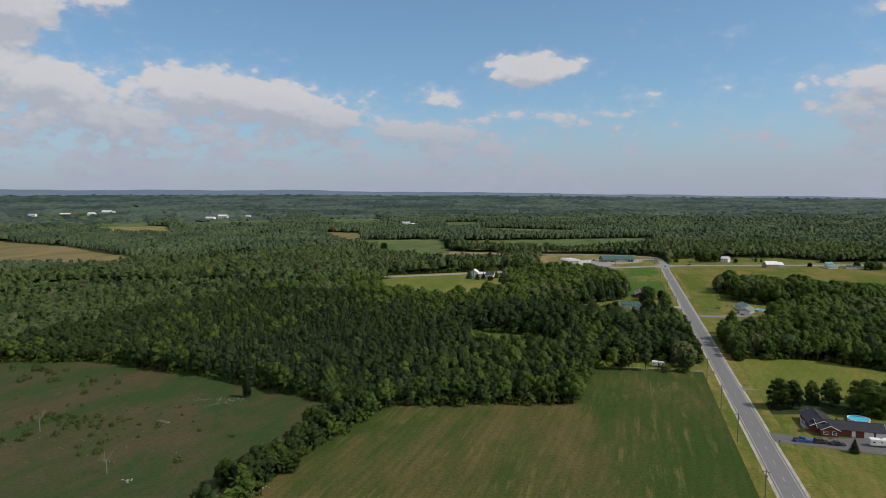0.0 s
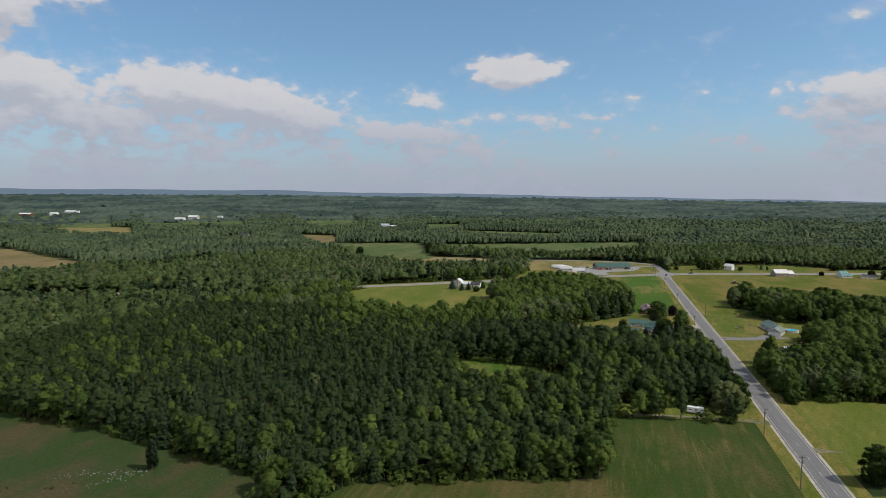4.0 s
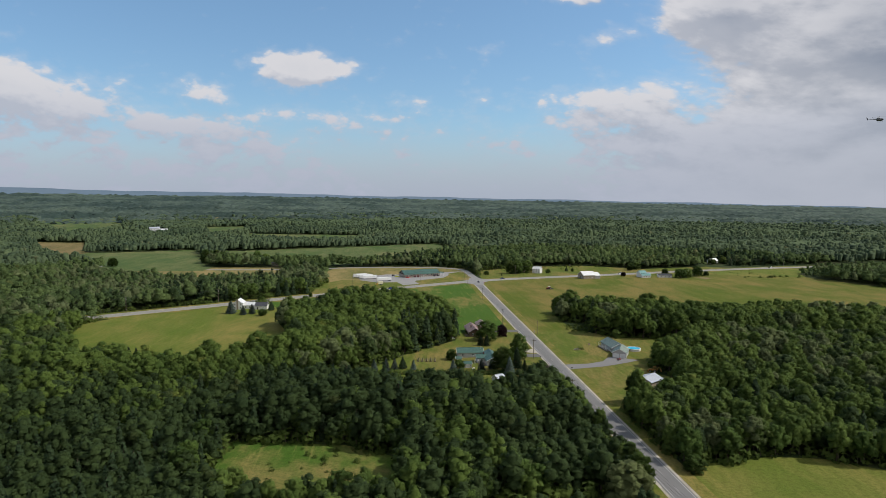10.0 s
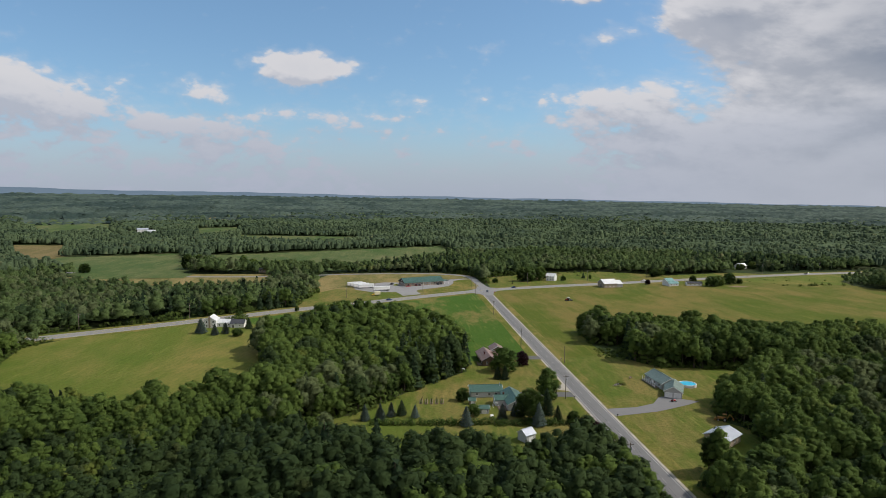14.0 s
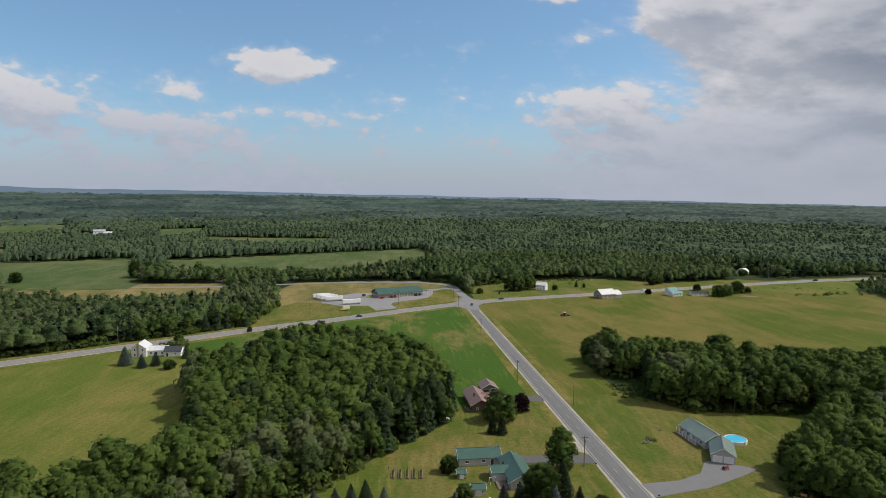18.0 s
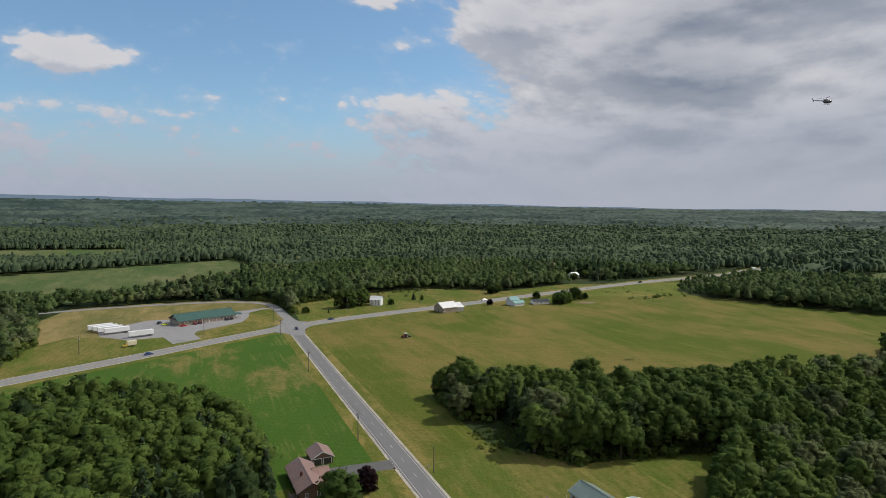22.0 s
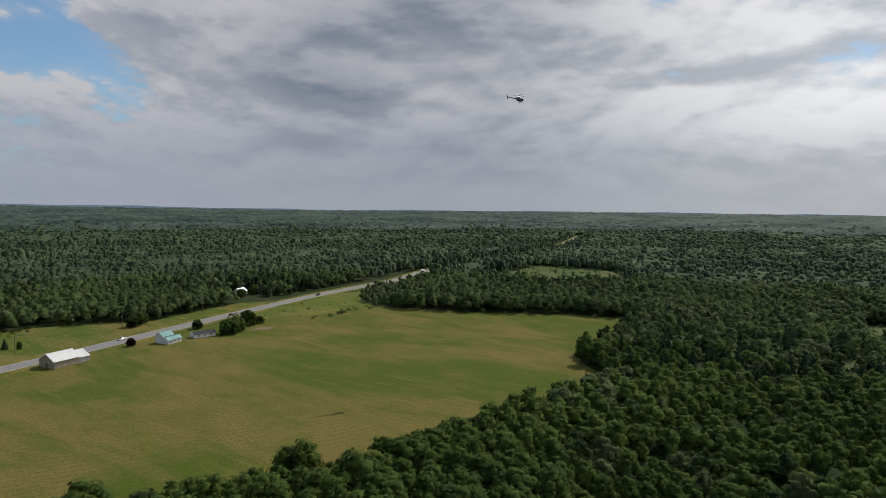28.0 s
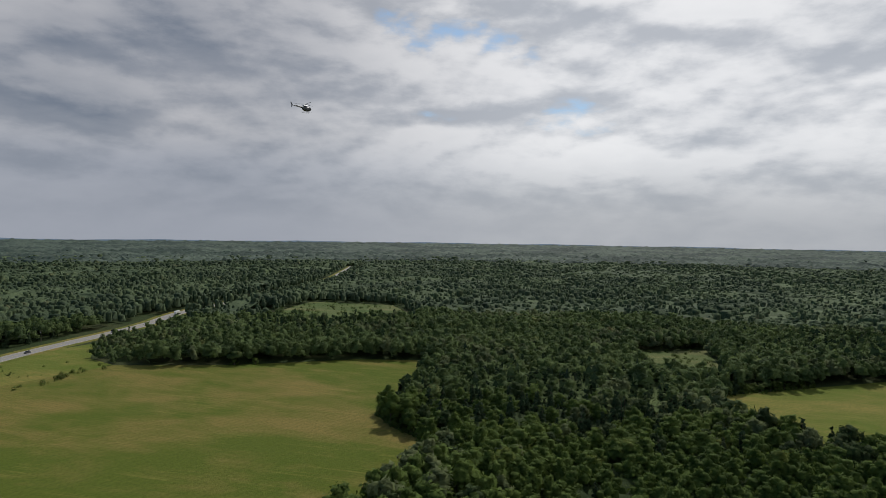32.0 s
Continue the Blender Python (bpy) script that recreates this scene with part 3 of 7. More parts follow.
# the hills on the horizon, beyond all the woods; their blue haze is painted glow
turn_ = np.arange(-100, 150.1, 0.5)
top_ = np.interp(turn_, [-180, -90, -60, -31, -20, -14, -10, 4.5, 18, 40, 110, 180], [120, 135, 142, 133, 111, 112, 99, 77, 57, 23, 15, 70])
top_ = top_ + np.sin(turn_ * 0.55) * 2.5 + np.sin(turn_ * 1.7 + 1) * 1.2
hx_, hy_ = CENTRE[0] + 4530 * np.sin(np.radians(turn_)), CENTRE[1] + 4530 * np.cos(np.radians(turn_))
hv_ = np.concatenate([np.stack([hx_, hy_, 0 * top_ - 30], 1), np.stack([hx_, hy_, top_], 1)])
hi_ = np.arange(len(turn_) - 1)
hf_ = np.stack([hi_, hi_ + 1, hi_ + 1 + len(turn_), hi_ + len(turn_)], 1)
tagged(raw_mesh("backdrop", hv_, hf_, [M_HILLS]), "wooded hills on the horizon, blue haze painted as glow", "hills", kind="structure")

# verges, junction and painted lines
for s_ in (-1, 1):
    ribbon("verge", COUNTY[:-1], 2.6, 0.105, M_VERGE, "dry grassy verge of the county road", dx=s_ * 6.9, category="verge")
    ribbon("verge", HIGHWAY, 3.2, 0.108, M_VERGE, "grassy verge of the highway", dx=s_ * 9.4, category="verge")
flat("junction", [(-3.7, 764), (-7, 773), (-14, 779.5), (-26, 781), (-10, 798), (-5, 806), (-3.4, 818), (6, 818), (8, 810), (16, 803), (28, 803), (14, 793), (7, 781), (3.7, 764)], 0.17, M_HIGHWAY, "flared asphalt junction of the two roads", "road")
road_ = bpy.data.objects["county_road"]
for s_ in (-1, 1):
    ribbon("edge_line", COUNTY[:-2], 0.09, 0.158, M_LINE, dx=s_ * 3.05, parent=road_)
bm = bmesh.new()
bmesh.ops.create_cube(bm, size=1.0, matrix=Matrix.Diagonal((0.14, 3.1, 0.008, 1)))
dash_ = part("dash", bm, M_LINE, road_)
dash_.location = (0, -2.0, 0.158)
for i_ in range(1, 62):
    c_ = dash_.copy()
    c_.location = (0, -2.0 + 12.19 * i_, 0.158)
    scene.collection.objects.link(c_)
high_ = bpy.data.objects["highway"]
for d_ in (-0.16, 0.16):
    ribbon("centre_line", HIGHWAY, 0.07, 0.176, M_YELLOW, dx=d_, parent=high_)
for d_ in (-3.7, 3.7):
    ribbon("edge_line", HIGHWAY, 0.09, 0.176, M_LINE, dx=d_, parent=high_)


# ---------------------------------------------------------------- trees
def leaf_cards(rng, centres, normals, size):
    """Uneven three-sided leaf sprays, facing roughly outwards."""
    n = len(centres)
    nrm = normals + rng.normal(0, 0.24, (n, 3))
    nrm /= np.linalg.norm(nrm, axis=1)[:, None]
    ref = rng.normal(0, 1, (n, 3))
    u = np.cross(nrm, ref)
    u /= np.linalg.norm(u, axis=1)[:, None]
    v = np.cross(nrm, u)
    s = size * rng.uniform(0.6, 1.4, n)
    out = []
    for a, b in ((-0.95, -0.6), (0.95, -0.65), (0.0, 1.25)):
        ja, jb = a + rng.normal(0, 0.25, n), b + rng.normal(0, 0.25, n)
        out.append(centres + u * (s * ja)[:, None] + v * (s * jb)[:, None] + nrm * (rng.normal(0, 0.18, n) * s)[:, None])
    verts = np.stack(out, 1).reshape(-1, 3)
    return verts, np.arange(3 * n).reshape(n, 3)


def tube(points, radii, sides=5):
    verts, faces = [], []
    for p, r in zip(points, radii):
        for j in range(sides):
            a = 2 * math.pi * j / sides
            verts.append((p[0] + r * math.cos(a), p[1] + r * math.sin(a), p[2]))
    for i in range(len(points) - 1):
        for j in range(sides):
            k = (j + 1) % sides
            q = (i * sides + j, i * sides + k, (i + 1) * sides + k, (i + 1) * sides + j)
            faces += [(q[0], q[1], q[2]), (q[0], q[2], q[3])]
    return np.array(verts, float), np.array(faces, int)


def join(pieces):
    """Joins (verts, faces, slot, way outwards of each spray) pieces."""
    vs, fs, ms, ns, n = [], [], [], [], 0
    for v, f, m, *o in pieces:
        vs.append(v), fs.append(f + n), ms.append(np.full(len(f), m))
        ns.append((o[0] if len(o[0]) == len(v) else np.repeat(o[0], 3, 0)) if o else np.zeros(v.shape))
        n += len(v)
    return np.concatenate(vs), np.concatenate(fs), np.concatenate(ms), np.concatenate(ns)


def unit(v):
    return v / (np.linalg.norm(v, axis=1)[:, None] + 1e-6)


def dome(rng, centre, radius, height, sides=5, rings=2, uneven=0.3, ruffled=0.0):
    """The closed inner mass of a crown, uneven."""
    verts, way = [], []
    for i in range(rings):
        e = (-0.3, 0.72)[i] if rings == 2 else -0.45 + 0.62 * i
        for j in range(sides):
            a = 2 * math.pi * (j + 0.5 * (i % 2) + rng.uniform(-0.2, 0.2)) / sides
            d = np.array([math.cos(a) * math.cos(e), math.sin(a) * math.cos(e), math.sin(e)])
            verts.append(centre + d * np.array([radius, radius, height]) * rng.uniform(1 - uneven, 1 + uneven))
            way.append(d + np.array([0, 0, 0.2]))
    verts.append(centre + np.array([0, 0, height * rng.uniform(0.85, 1.05)]))
    way.append(np.array([0, 0, 1.0]))
    faces = []
    for i in range(rings - 1):
        for j in range(sides):
            a, b = i * sides + j, i * sides + (j + 1) % sides
            faces += [(a, b, b + sides), (a, b + sides, a + sides)]
    last = (rings - 1) * sides
    faces += [(last + j, last + (j + 1) % sides, rings * sides) for j in range(sides)]
    way = unit(np.array(way))
    return np.array(verts), np.array(faces, int), 0, unit(way + rng.normal(0, ruffled, way.shape)) if ruffled else way


def far_crown(seed, sides, rings, slim=1.0):
    """A tree seen from far off: an uneven closed crown."""
    rng = np.random.default_rng(seed)
    return join([dome(rng, np.array([0, 0, 0.44]), 0.27 * slim, 0.54, sides, rings, 0.30, 0.5)])


def broadleaf(seed, cards, size, lobes=7, slim=1.0, trunk=True, low=0.30, rings=2):
    """A broad-leaved tree of height 1 and crown radius about 0.3: boughs that each end in a tuft of leaves."""
    rng = np.random.default_rng(seed)
    pieces = []
    top = []
    for i in range(lobes):
        u = (i + 0.5) / lobes
        h = low + (0.95 - low) * u
        wide = math.sqrt(max(0.0, 1 - ((u - 0.38) / (0.66 if u > 0.38 else 0.62)) ** 2))
        a = i * 2.4 + rng.uniform(-0.5, 0.5)
        r = (0.30 / math.sqrt(lobes) + 0.035) * rng.uniform(0.8, 1.25) * (0.6 + 0.4 * slim)
        far = max(0.0, 0.27 * slim * wide - 0.45 * r) * rng.uniform(0.85, 1.1)
        top.append((np.array([math.cos(a) * far, math.sin(a) * far, h - 0.5 * r + rng.uniform(-0.02, 0.02)]), r))
    top.append((np.array([rng.uniform(-0.03, 0.03), rng.uniform(-0.03, 0.03), 0.90]), 0.075 + 0.03 * slim))
    w = np.array([r * r for _, r in top])
    counts = np.maximum(3, (cards * w / w.sum()).astype(int))
    middle = np.array([0, 0, 0.48])
    for (c, r), n in zip(top, counts):
        v, f, m, o = dome(rng, c, r * 0.92, r * 0.92, 5, rings, 0.26)
        out = unit(v - middle)
        pieces.append((v, f, 0, unit(o * 0.8 + out * 0.35)))
        d = rng.normal(0, 1, (n, 3))
        d = d * 0.8 + unit((c - middle)[None]) * 0.6
        d[:, 2] += 0.25
        d = unit(d)
        p = c + d * (r * rng.uniform(0.85, 1.22, n))[:, None]
        out = unit(p - middle)
        v, f = leaf_cards(rng, p, d * 0.7 + out * 0.3 + rng.normal(0, 0.25, d.shape), size)
        pieces.append((v, f, 0, unit(d * 0.75 + out * 0.35 + rng.normal(0, 0.22, d.shape))))
    pieces.append(dome(rng, np.array([0, 0, 0.50]), 0.20 * slim, 0.32, 6, 2, 0.12))
    if low < 0.2:
        pieces.append(dome(rng, np.array([0, 0, 0.30]), 0.19 * slim, 0.26, 7, 2, 0.12))
    if trunk:
        v, f = tube([(0, 0, 0), (0.006, 0, 0.3), (0, 0.006, 0.75)], [0.022, 0.016, 0.006])
        pieces.append((v, f, 1))
        for c, r in top[1:min(lobes, 9):2]:
            v, f = tube([(0.003, 0, c[2] - 0.22), tuple(c * np.array([0.55, 0.55, 1]) - np.array([0, 0, 0.08])), tuple(c)], [0.010, 0.006, 0.003], 3)
            pieces.append((v, f, 1))
    return join(pieces)


def conifer(seed, cards, size, wide=0.19, trunk=True):
    """A spruce-like tree of height 1."""
    rng = np.random.default_rng(seed)
    h = 1 - np.sqrt(rng.uniform(0.0, 1, cards)) * 0.95
    a = rng.uniform(0, 2 * math.pi, cards)
    tier = 0.75 + 0.25 * np.sin(h * 60) + rng.normal(0, 0.08, cards)
    r = wide * (1.02 - h) ** 0.85 * tier
    p = np.stack([np.cos(a) * r, np.sin(a) * r, h - 0.01], 1)
    d = np.stack([np.cos(a), np.sin(a), np.full(cards, 0.55)], 1)
    v, f = leaf_cards(rng, p, d, size)
    pieces = [(v, f, 0, unit(d + rng.normal(0, 0.25, d.shape)))]
    if trunk:
        v, f = tube([(0, 0, 0), (0, 0, 0.5), (0, 0, 0.97)], [0.018, 0.012, 0.003])
        pieces.append((v, f, 1))
    return join(pieces)


def scatter(name, templates, places, heights, mats, seed, label, category="woods", widths=None):
    """One mesh of many trees: each takes a template, a turn and a size."""
    rng = np.random.default_rng(seed)
    n = len(places)
    pick = rng.integers(0, len(templates), n)
    turn = rng.uniform(0, 2 * math.pi, n)
    vs, fs, ms, ns, base = [], [], [], [], 0
    z0 = ground_height(places[:, 0], places[:, 1])
    girth = rng.uniform(0.95, 1.35, n) if widths is None else widths
    for t, (tv, tf, tm, tn) in enumerate(templates):
        i = np.nonzero(pick == t)[0]
        if not len(i):
            continue
        c, s = np.cos(turn[i])[:, None], np.sin(turn[i])[:, None]
        hh = heights[i][:, None]
        g = hh * girth[i][:, None]
        x = (tv[None, :, 0] * c - tv[None, :, 1] * s) * g + places[i, 0][:, None]
        y = (tv[None, :, 0] * s + tv[None, :, 1] * c) * g + places[i, 1][:, None]
        z = tv[None, :, 2] * hh + z0[i][:, None]
        vs.append(np.stack([x, y, z], -1).reshape(-1, 3))
        ns.append(np.stack([tn[None, :, 0] * c - tn[None, :, 1] * s, tn[None, :, 0] * s + tn[None, :, 1] * c, tn[None, :, 2] + 0 * c], -1).reshape(-1, 3))
        fs.append((tf[None] + (np.arange(len(i)) * len(tv))[:, None, None] + base).reshape(-1, 3))
        ms.append(np.tile(tm, len(i)))
        base += len(i) * len(tv)
    ob = raw_mesh(name, np.concatenate(vs), np.concatenate(fs), mats, np.concatenate(ms), np.concatenate(ns))
    return tagged(ob, label, category, kind="stuff")


def near_line(x, y, line, d):
    hit = np.zeros(len(x), bool)
    for (ax, ay), (bx, by) in zip(line, line[1:]):
        L2 = (bx - ax) ** 2 + (by - ay) ** 2
        t = np.clip(((x - ax) * (bx - ax) + (y - ay) * (by - ay)) / L2, 0, 1)
        hit |= np.hypot(x - ax - t * (bx - ax), y - ay - t * (by - ay)) < d
    return hit


GLADES = [[(31, 586), (47, 580), (51, 562), (46, 549), (34, 556)], [(5, 255), (5, 305), (100, 300), (240, 300), (240, 265)], [(292, 885), (325, 880), (348, 944), (318, 958)], [(-640, 440), (-600, 470), (-430, 548), (-440, 520), (-490, 478), (-570, 436)], [(-835, 1150), (-760, 1180), (-775, 1245), (-825, 1245)],
          [(-690, 1520), (-560, 1500), (-575, 1650), (-660, 1650)]]


def wooded(x, y):
    free = near_line(x, y, COUNTY[:2] + COUNTY[-2:], 9.0) | near_line(x, y, HIGHWAY, 13.0) | (near_line(x, y, HIGHWAY, 24.0) & (x > 330) & (x < 560)) | near_line(x, y, BACK, 7.0)
    free |= near_line(x, y, [(0, -320), (0, 790)], 9.0)
    for outline in [o for o, _, _ in OPEN.values()] + GLADES:
        free |= inside(x, y, outline)
    return ~free


def grid(spacing, x0, x1, y0, y1, seed, jitter=0.42):
    rng = np.random.default_rng(seed)
    x, y = np.meshgrid(np.arange(x0, x1, spacing), np.arange(y0, y1, spacing))
    y = y + (np.arange(x.shape[1]) % 2)[None] * spacing / 2
    x, y = x.ravel(), y.ravel()
    return x + rng.uniform(-jitter, jitter, len(x)) * spacing, y + rng.uniform(-jitter, jitter, len(y)) * spacing


FLIGHT = [(-49, 0), (-82, 150), (-80, 235), (-75, 320), (-50, 400), (-21, 452), (26, 491)]


def reach(x, y):
    d = np.full(len(x), 1e9)
    for (ax, ay), (bx, by) in zip(FLIGHT, FLIGHT[1:]):
        L2 = (bx - ax) ** 2 + (by - ay) ** 2
        t = np.clip(((x - ax) * (bx - ax) + (y - ay) * (by - ay)) / L2, 0, 1)
        d = np.minimum(d, np.hypot(x - ax - t * (bx - ax), y - ay - t * (by - ay)))
    return d


YOUNG = [(-430, 60), (-430, 470), (-290, 470), (-180, 440), (-135, 452), (-100, 445), (-8, 425), (-8, 60)]
TALL_ROW = [(-150, 392), (-110, 388), (-12, 376), (-12, 440), (-60, 436), (-130, 425)]


def stand_height(x, y, rng):
    big = np.sin(x / 47 + 0.6) * np.sin(y / 39 + 1.9) + 0.6 * np.sin(x / 21 + y / 33)
    tall = np.where(inside(x, y, [(-175, 475), (-36, 475), (-36, 680), (-175, 680)]), 4.0, 0.0) + np.where(inside(x, y, [(25, 520), (235, 520), (235, 630), (25, 630)]), 3.8, 0.0)
    low = np.where(inside(x, y, [(355, 790), (640, 800), (640, 915), (380, 870)]), -4.5, 0.0)
    low = low + np.where(inside(x, y, [(-400, 650), (-300, 690), (-150, 725), (-165, 900), (-420, 900)]), -3.5, 0.0)
    row = inside(x, y, TALL_ROW)
    low = low + np.where(inside(x, y, YOUNG) & ~row, -2.6, 0.0) + np.where(row, 1.8, 0.0)
    return (12.4 + tall + low + 1.5 * big + rng.normal(0, 1.5, len(x))).clip(5, 21)


def faced(x, y):
    """The part of the land towards which the flight looks."""
    a1 = np.degrees(np.arctan2(x + 49, y))
    a2 = np.degrees(np.arctan2(x - 26, y - 460))
    return ((a1 > -56) & (a1 < 40) & (y > 60)) | ((a2 > -60) & (a2 < 118))


SHAPES = ((1, 1.0), (2, 1.12), (3, 0.82), (4, 1.0), (5, 0.7), (6, 1.2))
CLOSE_T = [broadleaf(s, 330, 0.023, lobes=20, slim=w, low=0.38) for s, w in SHAPES]
CLOSE_C = [conifer(s, 340, 0.036) for s in (11, 12)]
YOUNG_T = [broadleaf(s, 130, 0.032, lobes=10, slim=w, low=0.36) for s, w in ((7, 0.8), (8, 0.95), (9, 0.7), (10, 0.9), (13, 1.1))]
NEAR_T = [broadleaf(s, 100, 0.038, lobes=10, slim=w, low=0.38) for s, w in SHAPES]
NEAR_C = [conifer(s, 200, 0.048) for s in (11, 12)]
MID_T = [broadleaf(s, 16, 0.075, lobes=3, slim=w, trunk=False, low=0.4) for s, w in ((21, 1.1), (22, 1.2), (23, 1.0), (24, 1.3))]
MID_C = [conifer(s, 46, 0.09, trunk=False) for s in (31, 32)]
FAR_T = [far_crown(s, 5, 2, w) for s, w in ((41, 1.0), (42, 1.12), (43, 0.85), (44, 0.7), (45, 0.95), (46, 0.8), (47, 1.0), (48, 1.1))]

WOODS = [
    # grid spacing, extent, nearest and farthest, young or grown, broad-leaved, conifers, what it looks like
    (5.2, (-420, 0, 60, 480), 0, 310, True, YOUNG_T, CLOSE_C, "dense young green wood"),
    (6.7, (-420, 420, 60, 640), 0, 145, False, CLOSE_T, CLOSE_C, "dense green broad-leaved wood"),
    (6.9, (-420, 420, 60, 760), 145, 310, False, NEAR_T, NEAR_C, "green broad-leaved wood"),
    (7.6, (-900, 900, 100, 1150), 310, 640, None, MID_T, MID_C, "broad stretch of green mixed wood"),
]
rng = np.random.default_rng(8)
for k_, (gap, ext, lo, hi, young, tb, tc, lb) in enumerate(WOODS):
    x, y = grid(gap, *ext, 1 + k_)
    d = reach(x, y)
    ok = wooded(x, y) & faced(x, y) & (d >= lo) & (d < hi)
    if young is not None:
        ok &= inside(x, y, YOUNG) == young
    x, y = x[ok], y[ok]
    hgt = stand_height(x, y, rng)
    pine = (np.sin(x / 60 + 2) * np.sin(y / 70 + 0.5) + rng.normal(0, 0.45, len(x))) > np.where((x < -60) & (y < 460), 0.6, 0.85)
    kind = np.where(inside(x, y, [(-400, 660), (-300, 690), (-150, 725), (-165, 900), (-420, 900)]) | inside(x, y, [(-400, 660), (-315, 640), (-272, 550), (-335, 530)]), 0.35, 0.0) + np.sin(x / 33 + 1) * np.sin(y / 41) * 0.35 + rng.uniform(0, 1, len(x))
    # young wood: mostly dark leaves, the cloud's shade put into their colour
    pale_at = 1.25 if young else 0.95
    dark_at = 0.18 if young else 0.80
    leaf = [(kind <= dark_at, (M_LEAF, M_WOODS), lb), ((kind > dark_at) & (kind < pale_at), (M_DARKNEAR, M_DARKLEAF), "darker broad-leaved trees, painted for cloud shade in the young wood"), (kind >= pale_at, (M_PALENEAR, M_PALELEAF), "pale silvery green trees among the wood")]
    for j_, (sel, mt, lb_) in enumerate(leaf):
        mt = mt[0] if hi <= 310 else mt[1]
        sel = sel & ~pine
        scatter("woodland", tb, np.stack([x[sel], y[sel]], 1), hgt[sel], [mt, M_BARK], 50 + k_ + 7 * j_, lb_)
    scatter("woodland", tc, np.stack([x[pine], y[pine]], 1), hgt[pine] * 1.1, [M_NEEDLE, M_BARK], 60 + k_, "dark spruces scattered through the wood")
    print("trees", len(x))
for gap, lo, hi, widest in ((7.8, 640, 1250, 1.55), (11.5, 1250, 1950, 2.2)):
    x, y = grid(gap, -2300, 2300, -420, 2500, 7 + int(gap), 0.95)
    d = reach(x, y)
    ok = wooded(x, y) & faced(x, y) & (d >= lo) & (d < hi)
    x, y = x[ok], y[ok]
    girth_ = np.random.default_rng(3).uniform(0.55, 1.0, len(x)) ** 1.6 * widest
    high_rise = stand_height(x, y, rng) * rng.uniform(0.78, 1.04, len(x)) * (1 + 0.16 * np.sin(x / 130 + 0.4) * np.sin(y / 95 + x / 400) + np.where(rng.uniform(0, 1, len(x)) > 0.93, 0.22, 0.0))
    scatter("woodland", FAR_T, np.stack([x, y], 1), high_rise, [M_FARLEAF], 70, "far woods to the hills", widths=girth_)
    print("trees", len(x))


def gap_sheet(x0, x1, y0, y1, n, lift, mat, lo, hi, seed):
    """An added leaf-coloured sheet that closes the gaps below the crowns, with bumps; it stops short of the edges of
    the woods.
    """
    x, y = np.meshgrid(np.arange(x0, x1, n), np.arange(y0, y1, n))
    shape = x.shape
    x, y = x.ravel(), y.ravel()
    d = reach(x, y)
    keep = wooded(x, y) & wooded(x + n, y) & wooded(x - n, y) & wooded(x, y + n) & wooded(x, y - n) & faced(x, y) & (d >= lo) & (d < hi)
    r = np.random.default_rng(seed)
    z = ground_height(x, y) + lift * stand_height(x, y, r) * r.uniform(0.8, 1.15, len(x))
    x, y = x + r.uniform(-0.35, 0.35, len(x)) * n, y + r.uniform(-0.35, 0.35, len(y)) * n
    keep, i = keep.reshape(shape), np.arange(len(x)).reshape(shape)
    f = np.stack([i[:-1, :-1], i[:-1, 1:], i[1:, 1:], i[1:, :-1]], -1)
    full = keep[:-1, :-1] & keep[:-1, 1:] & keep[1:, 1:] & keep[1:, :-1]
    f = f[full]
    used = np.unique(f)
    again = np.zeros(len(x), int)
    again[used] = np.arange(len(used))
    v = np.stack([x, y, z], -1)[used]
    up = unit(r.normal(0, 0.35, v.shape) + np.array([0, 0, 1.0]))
    ob = raw_mesh("gap_sheet", v, again[f], [mat], outward=up)
    return tagged(ob, "added leafy sheet closing the gaps below the tree crowns", "woods", kind="stuff")


# nearest sheet in dark leaves: shade between the crowns put into its colour
gap_sheet(-420, 460, 60, 960, 5.0, 0.50, M_DARKNEAR, 0, 320, 91)
gap_sheet(-960, 960, 60, 1200, 8.0, 0.58, M_WOODS, 300, 650, 92)
gap_sheet(-2300, 2300, -420, 2500, 14.0, 0.64, M_FARLEAF, 630, 1950, 93)
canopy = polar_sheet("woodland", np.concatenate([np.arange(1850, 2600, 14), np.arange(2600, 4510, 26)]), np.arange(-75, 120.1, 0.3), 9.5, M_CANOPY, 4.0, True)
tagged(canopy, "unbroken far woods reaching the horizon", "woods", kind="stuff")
rest = polar_sheet("woodland", np.array([600, 1000, 1800, 3000, 4500]), np.arange(118, 287, 3.0), 9.0, M_LEAF, 2.0)
tagged(rest, "woods behind the near fields", "woods", kind="stuff")


# ---------------------------------------------------------------- kit for buildings and vehicles
M_WHITE = paint("white_siding", (0.72, 0.72, 0.70), 0.6)
M_GREYSIDE = paint("pale_grey_siding", (0.46, 0.47, 0.46), 0.65)
M_TANSIDE = paint("tan_siding", (0.34, 0.28, 0.21), 0.7)
M_BROWNSIDE = paint("brown_siding", (0.16, 0.105, 0.075), 0.75)
M_BRICK = paint("red_brick", (0.17, 0.055, 0.04), 0.85, 0.25, 5.0)
M_TRIM = paint("white_trim", (0.78, 0.78, 0.76), 0.55, grime=0.1)
M_DOOR = paint("garage_door_paint", (0.74, 0.74, 0.73), 0.5)
M_DARKDOOR = paint("dark_door_paint", (0.06, 0.05, 0.045), 0.5)
M_CONCRETE = paint("concrete", (0.36, 0.35, 0.33), 0.9, 0.15, 2.0)
M_WOOD = paint("weathered_wood", (0.20, 0.16, 0.115), 0.85, 0.25, 4.0)
